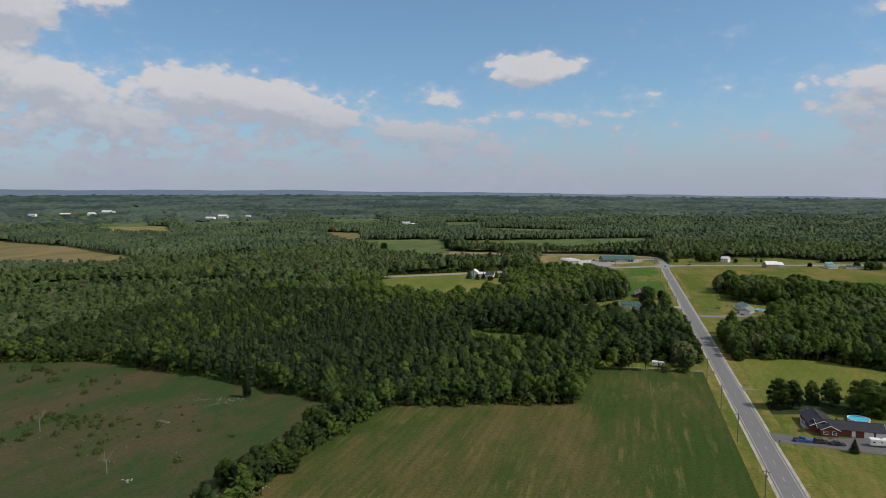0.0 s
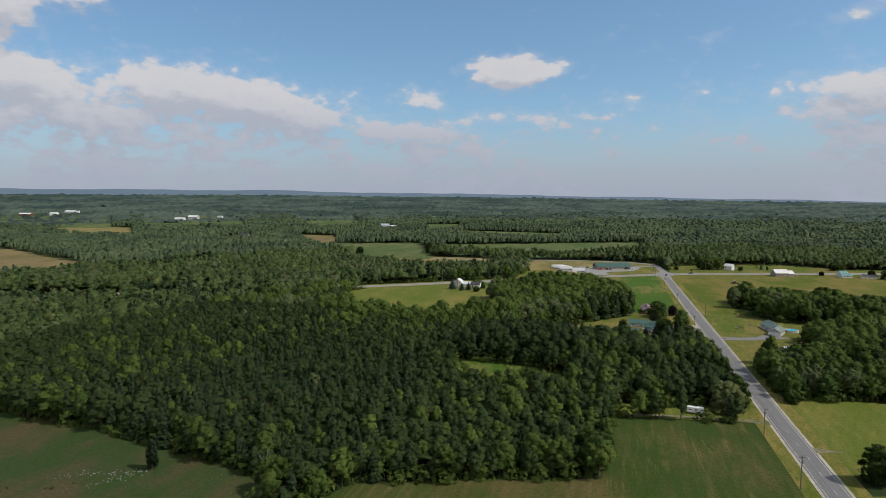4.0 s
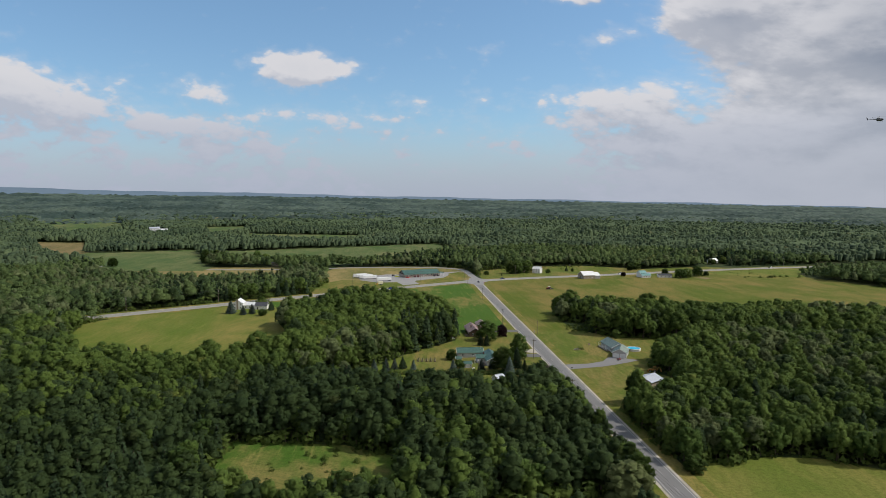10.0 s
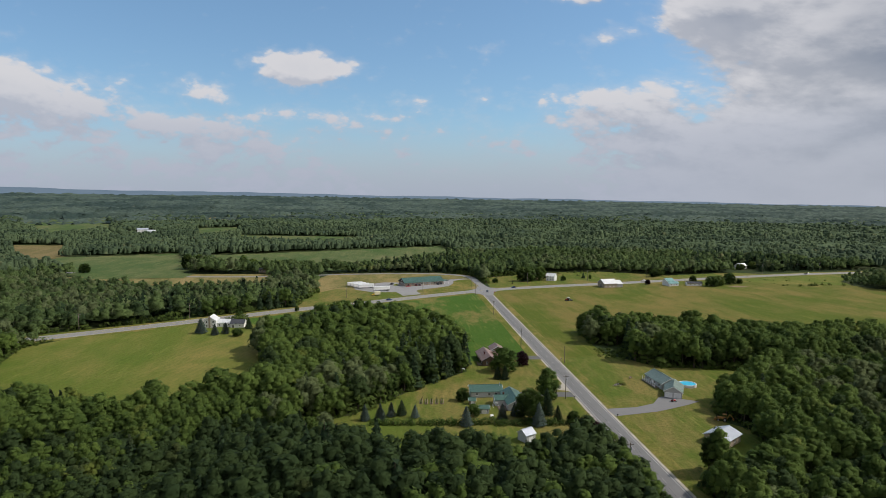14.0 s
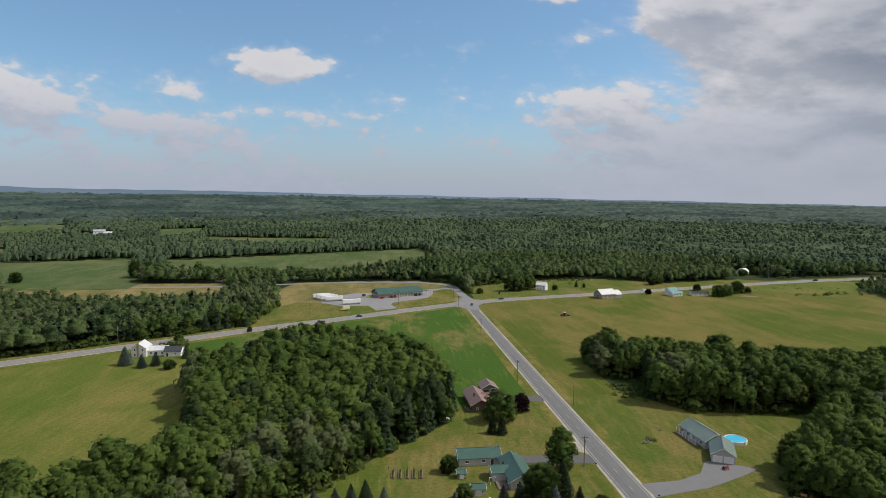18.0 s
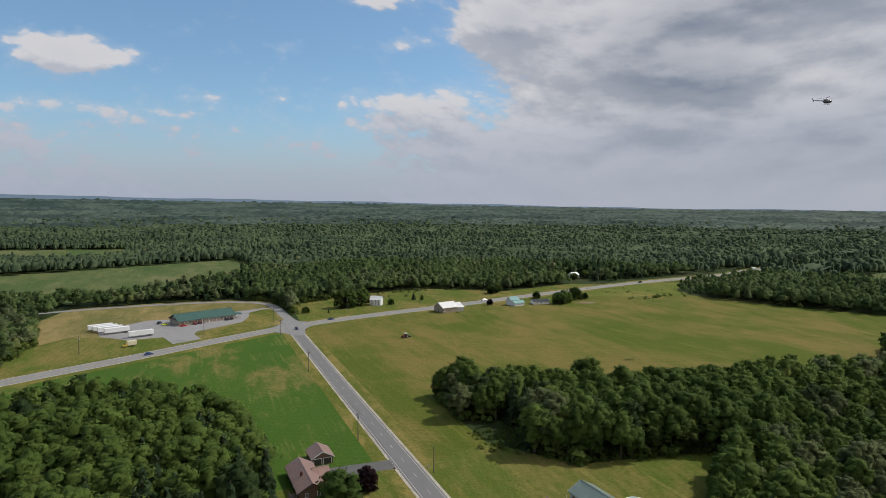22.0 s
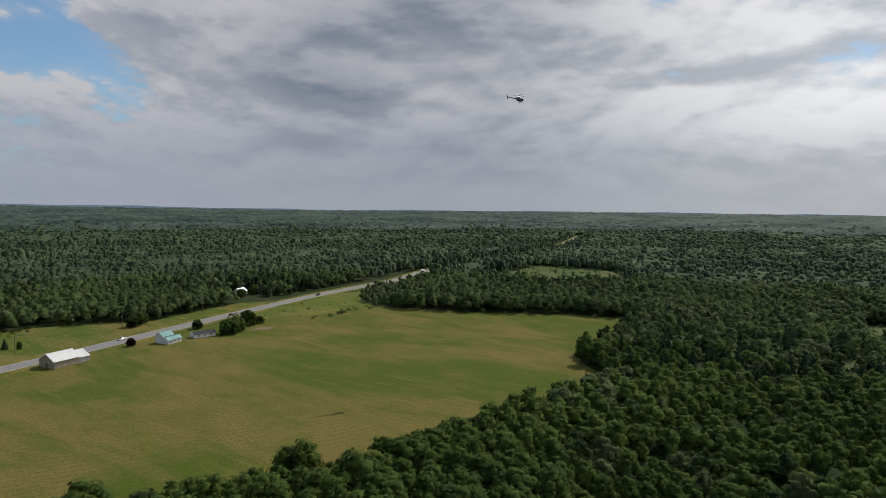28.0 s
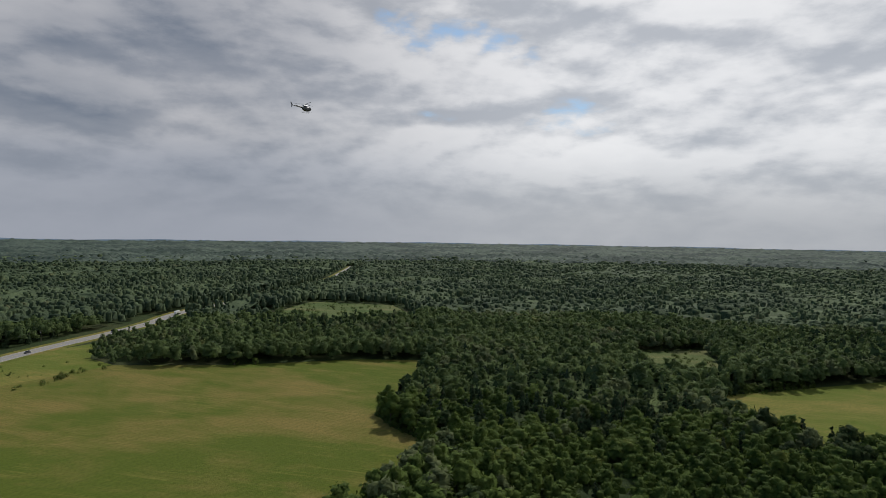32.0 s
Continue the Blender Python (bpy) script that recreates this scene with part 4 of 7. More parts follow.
M_POLE = paint("pole_wood", (0.17, 0.14, 0.11), 0.9, 0.25, 3.0)
M_STEEL = paint("galvanised_steel", (0.42, 0.43, 0.44), 0.45, 0.1, metal=0.6)
M_RUBBER = paint("tyre_rubber", (0.018, 0.018, 0.019), 0.85)
M_RIM = paint("wheel_rim", (0.45, 0.45, 0.46), 0.35, 0.1, metal=0.8)
M_LAMP = paint("lamp_glass", (0.75, 0.74, 0.70), 0.2, spec=0.5)
M_REDLAMP = paint("tail_lamp", (0.35, 0.02, 0.02), 0.25, spec=0.5)
M_STONE = paint("field_stone", (0.27, 0.26, 0.24), 0.9, 0.3, 1.2)
M_SOIL = grass("bare_soil", (0.16, 0.12, 0.08), (0.26, 0.20, 0.13), 0.5, patch=0.2)
M_BLUEWATER, _k, _b = material("pool_water", 0.08, 0.0, 0.5)
_k.put(_b, "Base_Color", _k.mix(_k.noise(place(_k), 0.8, 2), (0.05, 0.42, 0.62), (0.10, 0.55, 0.74)))
bump(_k, _b, _k.noise(place(_k), 3.0, 3), 0.2, 0.03)
M_GLASS, _k, _b = material("window_glass", 0.08, 0.0, 0.6)
_k.put(_b, "Base_Color", _k.mix(_k.noise(place(_k), 0.6, 2), (0.015, 0.018, 0.022), (0.04, 0.045, 0.05)))


def ribbed_roof(name, colour, rib=0.45, rough=0.45, metal=0.25):
    """Sheet-metal roofing: standing seams, faded and streaked."""
    m, k, b = material(name, rough, metal, 0.4)
    p = place(k)
    fade = k.mix(k.noise(p, 0.35, 4, 0.65), tuple(c * 0.78 for c in colour), tuple(min(1, c * 1.2) for c in colour))
    mp = k.add("ShaderNodeMapping", Vector=p)
    mp.inputs["Scale"].default_value = (1.6, 0.12, 0.12)
    fade = k.mix(k.ramp(k.noise(mp.outputs[0], 1.0, 3), 0.5, 0.8, 0.0, 0.35), fade, tuple(c * 0.6 for c in colour))
    k.put(b, "Base_Color", fade)
    wv = k.add("ShaderNodeTexWave", Vector=p, Scale=0.5 / rib, Distortion=0.0)
    wv.bands_direction = "X"
    bump(k, b, k.ramp(wv.outputs["Fac"], 0.86, 0.97), 0.8, 0.05)
    return m


def shingles(name, colour):
    m, k, b = material(name, 0.92, 0.0, 0.15)
    p = place(k)
    br = k.add("ShaderNodeTexBrick", Vector=p, Scale=1.0)
    br.inputs["Color1"].default_value = (*[c * 0.85 for c in colour], 1)
    br.inputs["Color2"].default_value = (*[min(1, c * 1.2) for c in colour], 1)
    br.inputs["Mortar"].default_value = (*[c * 0.55 for c in colour], 1)
    br.inputs["Brick Width"].default_value, br.inputs["Row Height"].default_value, br.inputs["Mortar Size"].default_value = 0.5, 0.25, 0.012
    c = k.mix(k.ramp(k.noise(p, 0.4, 5, 0.7), 0.4, 0.75, 0.0, 0.5), br.outputs[0], tuple(c * 1.35 for c in colour))
    k.put(b, "Base_Color", c)
    bump(k, b, k.noise(p, 7, 3), 0.4, 0.03)
    return m


M_GREENROOF = ribbed_roof("green_metal_roof", (0.060, 0.125, 0.098))
M_SAGEROOF = ribbed_roof("sage_metal_roof", (0.155, 0.205, 0.175))
M_TEALROOF = ribbed_roof("teal_metal_roof", (0.13, 0.26, 0.25))
M_BROWNROOF = ribbed_roof("brown_metal_roof", (0.26, 0.165, 0.135))
M_WHITEROOF = ribbed_roof("white_metal_roof", (0.72, 0.72, 0.70))
M_GREYROOF = ribbed_roof("grey_metal_roof", (0.44, 0.47, 0.52))
M_DARKROOF = shingles("dark_shingles", (0.035, 0.037, 0.045))
M_GREYSHINGLE = shingles("grey_shingles", (0.055, 0.058, 0.066))


def box(bm, x, y, z, sx, sy, sz, turn=0.0, slot=0, bevel=0.0):
    """A box standing with its base centre at x, y, z."""
    m = Matrix.Translation((x, y, z + sz / 2)) @ Matrix.Rotation(radians(turn), 4, "Z") @ Matrix.Diagonal((sx, sy, sz, 1))
    made = bmesh.ops.create_cube(bm, size=1.0, matrix=m)
    faces = {f for v in made["verts"] for f in v.link_faces}
    for f in faces:
        f.material_index = slot
    if bevel:
        bmesh.ops.bevel(bm, geom=list({e for f in faces for e in f.edges}), offset=bevel, segments=1, affect="EDGES")


def solid(bm, outline, axis, lo, hi, slot=0):
    """Pushes an outline (in the two other axes) from lo to hi along an axis."""
    def at3(p, d):
        return (d, p[0], p[1]) if axis == "x" else (p[0], d, p[1]) if axis == "y" else (p[0], p[1], d)
    a = [bm.verts.new(at3(p, lo)) for p in outline]
    b = [bm.verts.new(at3(p, hi)) for p in outline]
    n = len(outline)
    fs = [bm.faces.new(a), bm.faces.new(b[::-1])]
    fs += [bm.faces.new((a[i], b[i], b[(i + 1) % n], a[(i + 1) % n])) for i in range(n)]
    for f in fs:
        f.material_index = slot
    bmesh.ops.recalc_face_normals(bm, faces=fs)


def rod(bm, a, b, r, sides=6, r2=None):
    a, b = Vector(a), Vector(b)
    d = b - a
    m = Matrix.Translation((a + b) / 2) @ d.to_track_quat("Z", "Y").to_matrix().to_4x4()
    bmesh.ops.create_cone(bm, cap_ends=True, segments=sides, radius1=r, radius2=r if r2 is None else r2, depth=d.length, matrix=m)


def thing(name, x, y, z=0.0, turn=0.0, label="", category="", group=""):
    """The base of a thing: an Empty that carries its parts."""
    ob = new(name)
    ob.matrix_world = pose(x, y, z, 0, 0, turn)
    ob.empty_display_size = 0.5
    return tagged(ob, label, category, group)


def local(ob, m):
    ob.matrix_local = m
    return ob


def gable(house, L, W, eave, rise, wall, roof, x=0.0, y=0.0, turn=0.0, over=0.45, base=0.0, trim=None, names=("wall", "roof")):
    """Walls with gable ends and a roof of two slabs; the ridge runs along local x."""
    put = pose(x, y, 0, 0, 0, turn)
    bm = bmesh.new()
    w = W / 2
    solid(bm, [(-w, base), (w, base), (w, eave), (0, eave + rise), (-w, eave)], "x", -L / 2, L / 2)
    local(part(names[0], bm, wall, house), put)
    bm = bmesh.new()
    s = rise / w
    t = 0.16
    for k in (-1, 1):
        e = (w + over) * k
        ze = eave - over * s
        solid(bm, [(0, eave + rise + 0.02), (e, ze + 0.02), (e, ze + 0.02 + t), (0, eave + rise + 0.02 + t)], "x", -L / 2 - over, L / 2 + over)
    box(bm, 0, 0, eave + rise + 0.14, L + 2 * over, 0.3, 0.08)
    local(part(names[1], bm, roof, house), put)
    if trim is not None:
        for end in (-1, 1):
            bm = bmesh.new()
            for k in (-1, 1):
                e, ze = (w + over) * k, eave - over * s
                solid(bm, [(0, eave + rise - 0.12), (e, ze - 0.12), (e, ze + 0.17), (0, eave + rise + 0.17)], "x",
                      end * (L / 2 + over + 0.004), end * (L / 2 + over + 0.06))
            local(part("fascia", bm, trim, house), put)
    return put


def window(house, put, x, y, z, facing, w=1.1, h=1.2, cross=True):
    """Frame, glass and sill; facing in degrees, 0 looks along local +x."""
    m = put @ pose(x, y, z, 0, 0, facing)
    bm = bmesh.new()
    for dy in (-w / 2, w / 2):
        box(bm, 0.03, dy, -h / 2 - 0.05, 0.10, 0.11, h + 0.1)
    for dz in (-h / 2, h / 2):
        box(bm, 0.03, 0, dz - 0.05, 0.10, w, 0.11)
    if cross:
        box(bm, 0.03, 0, -0.03, 0.07, w, 0.06)
    fr = local(part("window", bm, M_TRIM, house, "white framed window"), m)
    bm = bmesh.new()
    box(bm, 0.005, 0, -h / 2, 0.03, w - 0.08, h)
    part("pane", bm, M_GLASS, fr, "dark window pane")
    bm = bmesh.new()
    box(bm, 0.08, 0, -h / 2 - 0.12, 0.18, w + 0.2, 0.06)
    part("sill", bm, M_TRIM, fr)


def door(house, put, x, y, facing, w=0.95, h=2.05, mat=None, name="door", rows=0, label="", z=0.0):
    m = put @ pose(x, y, z, 0, 0, facing)
    bm = bmesh.new()
    box(bm, 0.02, 0, 0.05, 0.08, w, h)
    d = local(part(name, bm, mat or M_TRIM, house, label), m)
    bm = bmesh.new()
    for dy in (-w / 2 - 0.06, w / 2 + 0.06):
        box(bm, 0.04, dy, 0.0, 0.10, 0.12, h + 0.1)
    box(bm, 0.04, 0, h + 0.05, 0.10, w + 0.24, 0.14)
    part("door_frame", bm, M_TRIM, d)
    if rows:
        for i in range(rows):
            bm = bmesh.new()
            box(bm, 0.075, 0, 0.12 + i * (h - 0.1) / rows, 0.03, w - 0.14, (h - 0.1) / rows - 0.08)
            part("panel", bm, mat or M_TRIM, d)
    else:
        bm = bmesh.new()
        box(bm, 0.09, w * 0.36, 0.98, 0.06, 0.05, 0.14)
        part("handle", bm, M_STEEL, d, "metal handle")


def chimney(house, put, x, y, z, h=1.2, mat=None):
    bm = bmesh.new()
    box(bm, 0, 0, 0, 0.6, 0.6, h)
    box(bm, 0, 0, h, 0.74, 0.74, 0.12)
    local(part("chimney", bm, mat or M_BRICK, house), put @ pose(x, y, z))


def wheel(parent, x, y, r, wd=0.22, name="wheel"):
    bm = bmesh.new()
    rod(bm, (x, y - wd / 2, r), (x, y + wd / 2, r), r, 14)
    tyre = part(name, bm, M_RUBBER, parent, "black tyre")
    bm = bmesh.new()
    rod(bm, (x, y - wd / 2 - 0.012, r), (x, y + wd / 2 + 0.012, r), r * 0.58, 10)
    part("rim", bm, M_RIM, tyre, "metal rim")


PAINTS = {}


def car_paint(colour):
    if colour not in PAINTS:
        PAINTS[colour] = paint("car_paint", colour, 0.25, 0.04, spec=0.5, grime=0.12)
    return PAINTS[colour]


def car(x, y, turn, colour, kind="sedan", label="", z=0.0, group=""):
    """A car along local x: body, cabin, glass, lamps, bumpers and wheels."""
    L, W, H = {"sedan": (4.7, 1.8, 1.45), "suv": (4.7, 1.9, 1.75), "pickup": (5.7, 1.95, 1.85)}[kind]
    c = thing("car" if kind != "pickup" else "pickup_truck", x, y, z, turn, label, "car" if kind != "pickup" else "pickup", group)
    p = car_paint(colour)
    a = L / 2
    belt = H * 0.58
    bm = bmesh.new()
    prof = [(-a, 0.32), (-a + 0.1, 0.22), (a - 0.1, 0.22), (a, 0.35), (a - 0.04, belt * 0.8), (a - 0.35, belt * 0.92), (a - 1.25, belt), (-a + 0.25, belt), (-a, belt * 0.85)]
    solid(bm, prof, "y", -W / 2, W / 2)
    bmesh.ops.bevel(bm, geom=[e for e in bm.edges if abs(e.verts[0].co.y - e.verts[1].co.y) < 0.01], offset=0.06, segments=1, affect="EDGES")
    part("body", bm, p, c)
    bm = bmesh.new()
    if kind == "pickup":
        cab = [(0.95, belt), (0.35, H - 0.05), (-0.75, H - 0.05), (-0.95, belt)]
    elif kind == "suv":
        cab = [(1.15, belt), (0.45, H - 0.05), (-a + 0.45, H - 0.05), (-a + 0.12, belt)]
    else:
        cab = [(1.1, belt), (0.35, H - 0.05), (-1.05, H - 0.05), (-1.75, belt)]
    solid(bm, cab, "y", -W / 2 + 0.12, W / 2 - 0.12)
    part("windows", bm, M_GLASS, c, "dark glass")
    bm = bmesh.new()
    x1, x0 = cab[1][0], cab[2][0]
    box(bm, (x0 + x1) / 2, 0, H - 0.07, x1 - x0 + 0.06, W - 0.22, 0.07, bevel=0.02)
    part("car_roof", bm, p, c)
    for xx in (x1 + 0.02, (x0 + x1) / 2 - 0.1, x0 + 0.02):
        bm = bmesh.new()
        for yy in (-1, 1):
            rod(bm, (xx, yy * (W / 2 - 0.11), belt - 0.05), (xx, yy * (W / 2 - 0.13), H - 0.03), 0.05, 4)
        part("pillar", bm, p, c)
    if kind == "pickup":
        bm = bmesh.new()
        box(bm, -1.95, 0, belt + 0.004, 1.7, W - 0.36, 0.03)
        part("bed", bm, M_RUBBER, c, "dark load bed")
    for yy in (-1, 1):
        wheel(c, a - 0.9, yy * (W / 2 - 0.12), 0.33)
        wheel(c, -a + 0.95, yy * (W / 2 - 0.12), 0.33)
        bm = bmesh.new()
        box(bm, a - 0.06, yy * (W / 2 - 0.3), belt * 0.62, 0.1, 0.36, 0.16)
        part("headlight", bm, M_LAMP, c)
        bm = bmesh.new()
        box(bm, -a + 0.02, yy * (W / 2 - 0.25), belt * 0.65, 0.08, 0.26, 0.2)
        part("tail_light", bm, M_REDLAMP, c)
        bm = bmesh.new()
        box(bm, 0.95, yy * (W / 2 + 0.07), belt, 0.1, 0.16, 0.13)
        part("mirror", bm, p, c)
    for xx in (a, -a):
        bm = bmesh.new()
        box(bm, xx, 0, 0.3, 0.12, W - 0.1, 0.2, bevel=0.03)
        part("bumper", bm, M_RUBBER, c)
    return c


def semi_trailer(x, y, turn, label="long white box trailer parked on the lot"):
    t = thing("semi_trailer", x, y, 0.17, turn, label, "trailer", "parked trailers")
    bm = bmesh.new()
    box(bm, 0, 0, 1.1, 14.6, 2.6, 2.9, bevel=0.05)
    part("body", bm, M_TRIM, t, "white sheet-metal box")
    bm = bmesh.new()
    box(bm, 0, 0, 0.92, 14.5, 2.4, 0.18)
    part("chassis", bm, M_RUBBER, t)
    for k in (-1, 1):
        bm = bmesh.new()
        box(bm, 4.6, k * 0.9, 0.0, 0.16, 0.16, 0.95)
        box(bm, 4.6, k * 0.9, 0.0, 0.35, 0.35, 0.06)
        part("landing_leg", bm, M_STEEL, t)
        bm = bmesh.new()
        box(bm, -7.33, k * 0.63, 1.15, 0.06, 1.2, 2.75)
        part("rear_door", bm, M_TRIM, t)
        for xx in (-5.9, -4.7):
            wheel(t, xx, k * 1.0, 0.5, 0.55)
    bm = bmesh.new()
    box(bm, -7.2, 0, 0.45, 0.12, 2.3, 0.12)
    for k in (-0.7, 0.7):
        box(bm, -7.2, k, 0.5, 0.1, 0.1, 0.5)
    part("bumper", bm, M_STEEL, t)
    for i in range(9):
        for k in (-1, 1):
            bm = bmesh.new()
            box(bm, -6.4 + i * 1.6, k * 1.312, 1.15, 0.05, 0.03, 2.8)
            part("rib", bm, M_TRIM, t)
    return t


def utility_pole(x, y, height=10.5, turn=0.0, lamp=False, arm=True):
    p = thing("utility_pole", x, y, 0, turn, "weathered wooden utility pole beside the road", "pole", "utility poles")
    bm = bmesh.new()
    rod(bm, (0, 0, -0.2), (0, 0, height), 0.19, 8, 0.12)
    part("post", bm, M_POLE, p)
    if arm:
        bm = bmesh.new()
        box(bm, 0, 0, height - 0.75, 2.2, 0.12, 0.14)
        part("crossarm", bm, M_POLE, p)
        for k in (-0.95, 0.0, 0.95):
            bm = bmesh.new()
            rod(bm, (k, 0, height - 0.62), (k, 0, height - 0.4), 0.06, 6)
            part("insulator", bm, M_CONCRETE, p)
        bm = bmesh.new()
        rod(bm, (0.32, 0, height - 2.4), (0.32, 0, height - 1.5), 0.22, 8)
        part("transformer", bm, M_STEEL, p, "grey transformer can")
    if lamp:
        bm = bmesh.new()
        rod(bm, (0, 0, height - 1.2), (1.3, 0, height - 0.7), 0.04, 5)
        box(bm, 1.5, 0, height - 0.78, 0.55, 0.22, 0.14)
        part("street_lamp", bm, M_STEEL, p, "grey lamp head")
    return p


def wires(points, heights, label="thin overhead wires between the poles"):
    """Sagging wires from pole top to pole top."""
    w = thing("power_line", points[0][0], points[0][1], 0, 0, label, "wires")
    ox, oy = points[0]
    for off in (-0.95, 0.0, 0.95):
        bm = bmesh.new()
        for (ax, ay), (bx, by), h0, h1 in zip(points, points[1:], heights, heights[1:]):
            d = Vector((bx - ax, by - ay, 0))
            sd = Vector((d.y, -d.x, 0)).normalized() * off
            prev = None
            for i in range(9):
                t = i / 8
                q = Vector((ax - ox + d.x * t, ay - oy + d.y * t, h0 + (h1 - h0) * t - 0.4 - d.length * 0.10 * t * (1 - t))) + sd
                if prev is not None:
                    rod(bm, prev, q, 0.016, 3)
                prev = q
        part("wire", bm, M_RUBBER, w)
    return w


def shed(x, y, turn, L, W, eave, rise, wall, roof, label, name="shed", group=""):
    s = thing(name, x, y, 0, turn, label, name.replace("_", " "), group)
    p = gable(s, L, W, eave, rise, wall, roof, over=0.3, base=-0.1, trim=M_TRIM)
    door(s, p, 0, -W / 2, -90, min(1.6, L * 0.4), min(1.95, eave * 0.9), M_TRIM)
    window(s, p, L * 0.32, -W / 2, eave * 0.6, -90, 0.6, 0.6)
    return s


def standing_tree(name, template, x, y, height, width, mats, label, category="tree", group="", turn=0.0):
    """One tree of its own: trunk with limbs, and crown."""
    tv, tf, tm, tn = template
    t = thing(name, x, y, float(ground_height(np.array(x), np.array(y))), turn, label, category, group)
    for slot, nm in ((1, "trunk"), (0, "crown")):
        f = tf[tm == slot]
        if not len(f):
            continue
        used = np.unique(f)
        remap = np.zeros(len(tv), int)
        remap[used] = np.arange(len(used))
        v = tv[used] * np.array([height * width, height * width, height])
        ob = raw_mesh(nm, v, remap[f], [mats[slot]], None, tn[used])
        ob.parent = t
    return t


# ---------------------------------------------------------------- the store and its lot
LOT = [(-117, 806), (-122, 832), (-104, 842), (-92, 852), (-60, 848), (-38, 864), (-10, 874), (0, 872), (-12, 868), (-22, 858), (-23, 842), (-30, 822), (-60, 801), (-62, 793), (-58, 776), (-74, 768), (-80, 790), (-100, 789)]
flat("parking_lot", LOT, 0.126, M_LOT, "worn grey asphalt lot of the store", "parking lot")
ISLAND = [(-61, 793), (-45, 807), (-30, 822), (-24, 840), (-22, 856), (-12, 866), (-4, 862), (-5, 822), (-16, 802), (-30, 793), (-52, 782)]
flat("grass_island", ISLAND, 0.155, M_VERGE, "grass strip between lot and highway", "grass")
flat("store_lawn", [(-160, 722), (-96, 750), (-62, 772), (-66, 778), (-82, 789), (-100, 788), (-118, 804), (-135, 810), (-165, 770)], 0.11, M_LAWN, "grass beside the trailers", "grass")

store = thing("store", -55.5, 838, 0.13, 20.5, "long low store with green metal roof and tan walls", "store")
put_ = gable(store, 40, 17, 3.3, 3.6, M_TANSIDE, M_GREENROOF, over=0.8, base=-0.2, trim=M_DARKDOOR)
for i_ in range(8):
    window(store, put_, -17 + i_ * 4.6, -8.5, 1.9, -90, 1.5, 1.3, False)
for i_ in range(4):
    window(store, put_, -20, -5.5 + i_ * 3.4, 1.9, 180, 1.2, 1.2)
door(store, put_, -8.2, -8.5, -90, 1.8, 2.2, M_DARKDOOR)
bm = bmesh.new()
solid(bm, [(-8.6, 3.2), (0, 6.75), (8.6, 3.2)], "x", -20.12, -20.05)
local(part("gable_cladding", bm, M_DARKDOOR, store, "dark green gable boards"), put_)
bm = bmesh.new()
box(bm, -20.2, 0.0, 4.3, 0.08, 2.4, 0.8)
local(part("sign", bm, M_TRIM, store, "pale plain sign board"), put_)
bm = bmesh.new()
box(bm, 23.2, -4.2, 3.05, 5.6, 8.0, 0.3)
local(part("canopy", bm, M_GREENROOF, store), put_)
for x_, y_ in ((25.6, -7.8), (25.6, -0.8), (21.6, -7.8)):
    bm = bmesh.new()
    box(bm, x_, y_, -0.1, 0.25, 0.25, 3.15)
    local(part("canopy_post", bm, M_TRIM, store), put_)
for i_ in range(10):
    bm = bmesh.new()
    box(bm, -4 + i_ * 2.5, -9.2, -0.1, 0.16, 0.16, 3.1)
    local(part("porch_post", bm, M_TRIM, store), put_)
for x_, y_ in ((12, 5.2), (14.5, 5.6), (17, 5.0)):
    bm = bmesh.new()
    box(bm, x_, y_, 4.2, 1.4, 1.2, 1.2, bevel=0.05)
    local(part("roof_unit", bm, M_STEEL, store, "metal roof vent unit"), put_)
for x_, y_ in ((-93, 797.2), (-108, 813.5), (-112.3, 818.8), (-115.5, 823.4), (-119.0, 828.2)):
    semi_trailer(x_, y_, 196 if x_ > -95 else 197)

van = thing("box_truck", -97.5, 770.5, 0.1, 200, "box truck with a cream body and yellow cab on the grass", "truck")
bm = bmesh.new()
box(bm, -1.2, 0, 0.95, 5.2, 2.4, 2.5, bevel=0.06)
part("box_body", bm, paint("cream_paint", (0.66, 0.60, 0.42), 0.5), van)
bm = bmesh.new()
solid(bm, [(1.5, 0.55), (3.6, 0.55), (3.6, 1.35), (2.7, 1.6), (2.2, 2.45), (1.5, 2.45)], "y", -1.05, 1.05)
part("cab", bm, paint("yellow_paint", (0.62, 0.42, 0.04), 0.4), van)
bm = bmesh.new()
solid(bm, [(2.32, 2.25), (2.68, 1.65), (2.78, 1.65), (2.42, 2.25)], "y", -0.9, 0.9)
part("windscreen", bm, M_GLASS, van)
for y_ in (-0.95, 0.95):
    wheel(van, 2.7, y_, 0.45, 0.3)
    wheel(van, -2.2, y_, 0.45, 0.4)

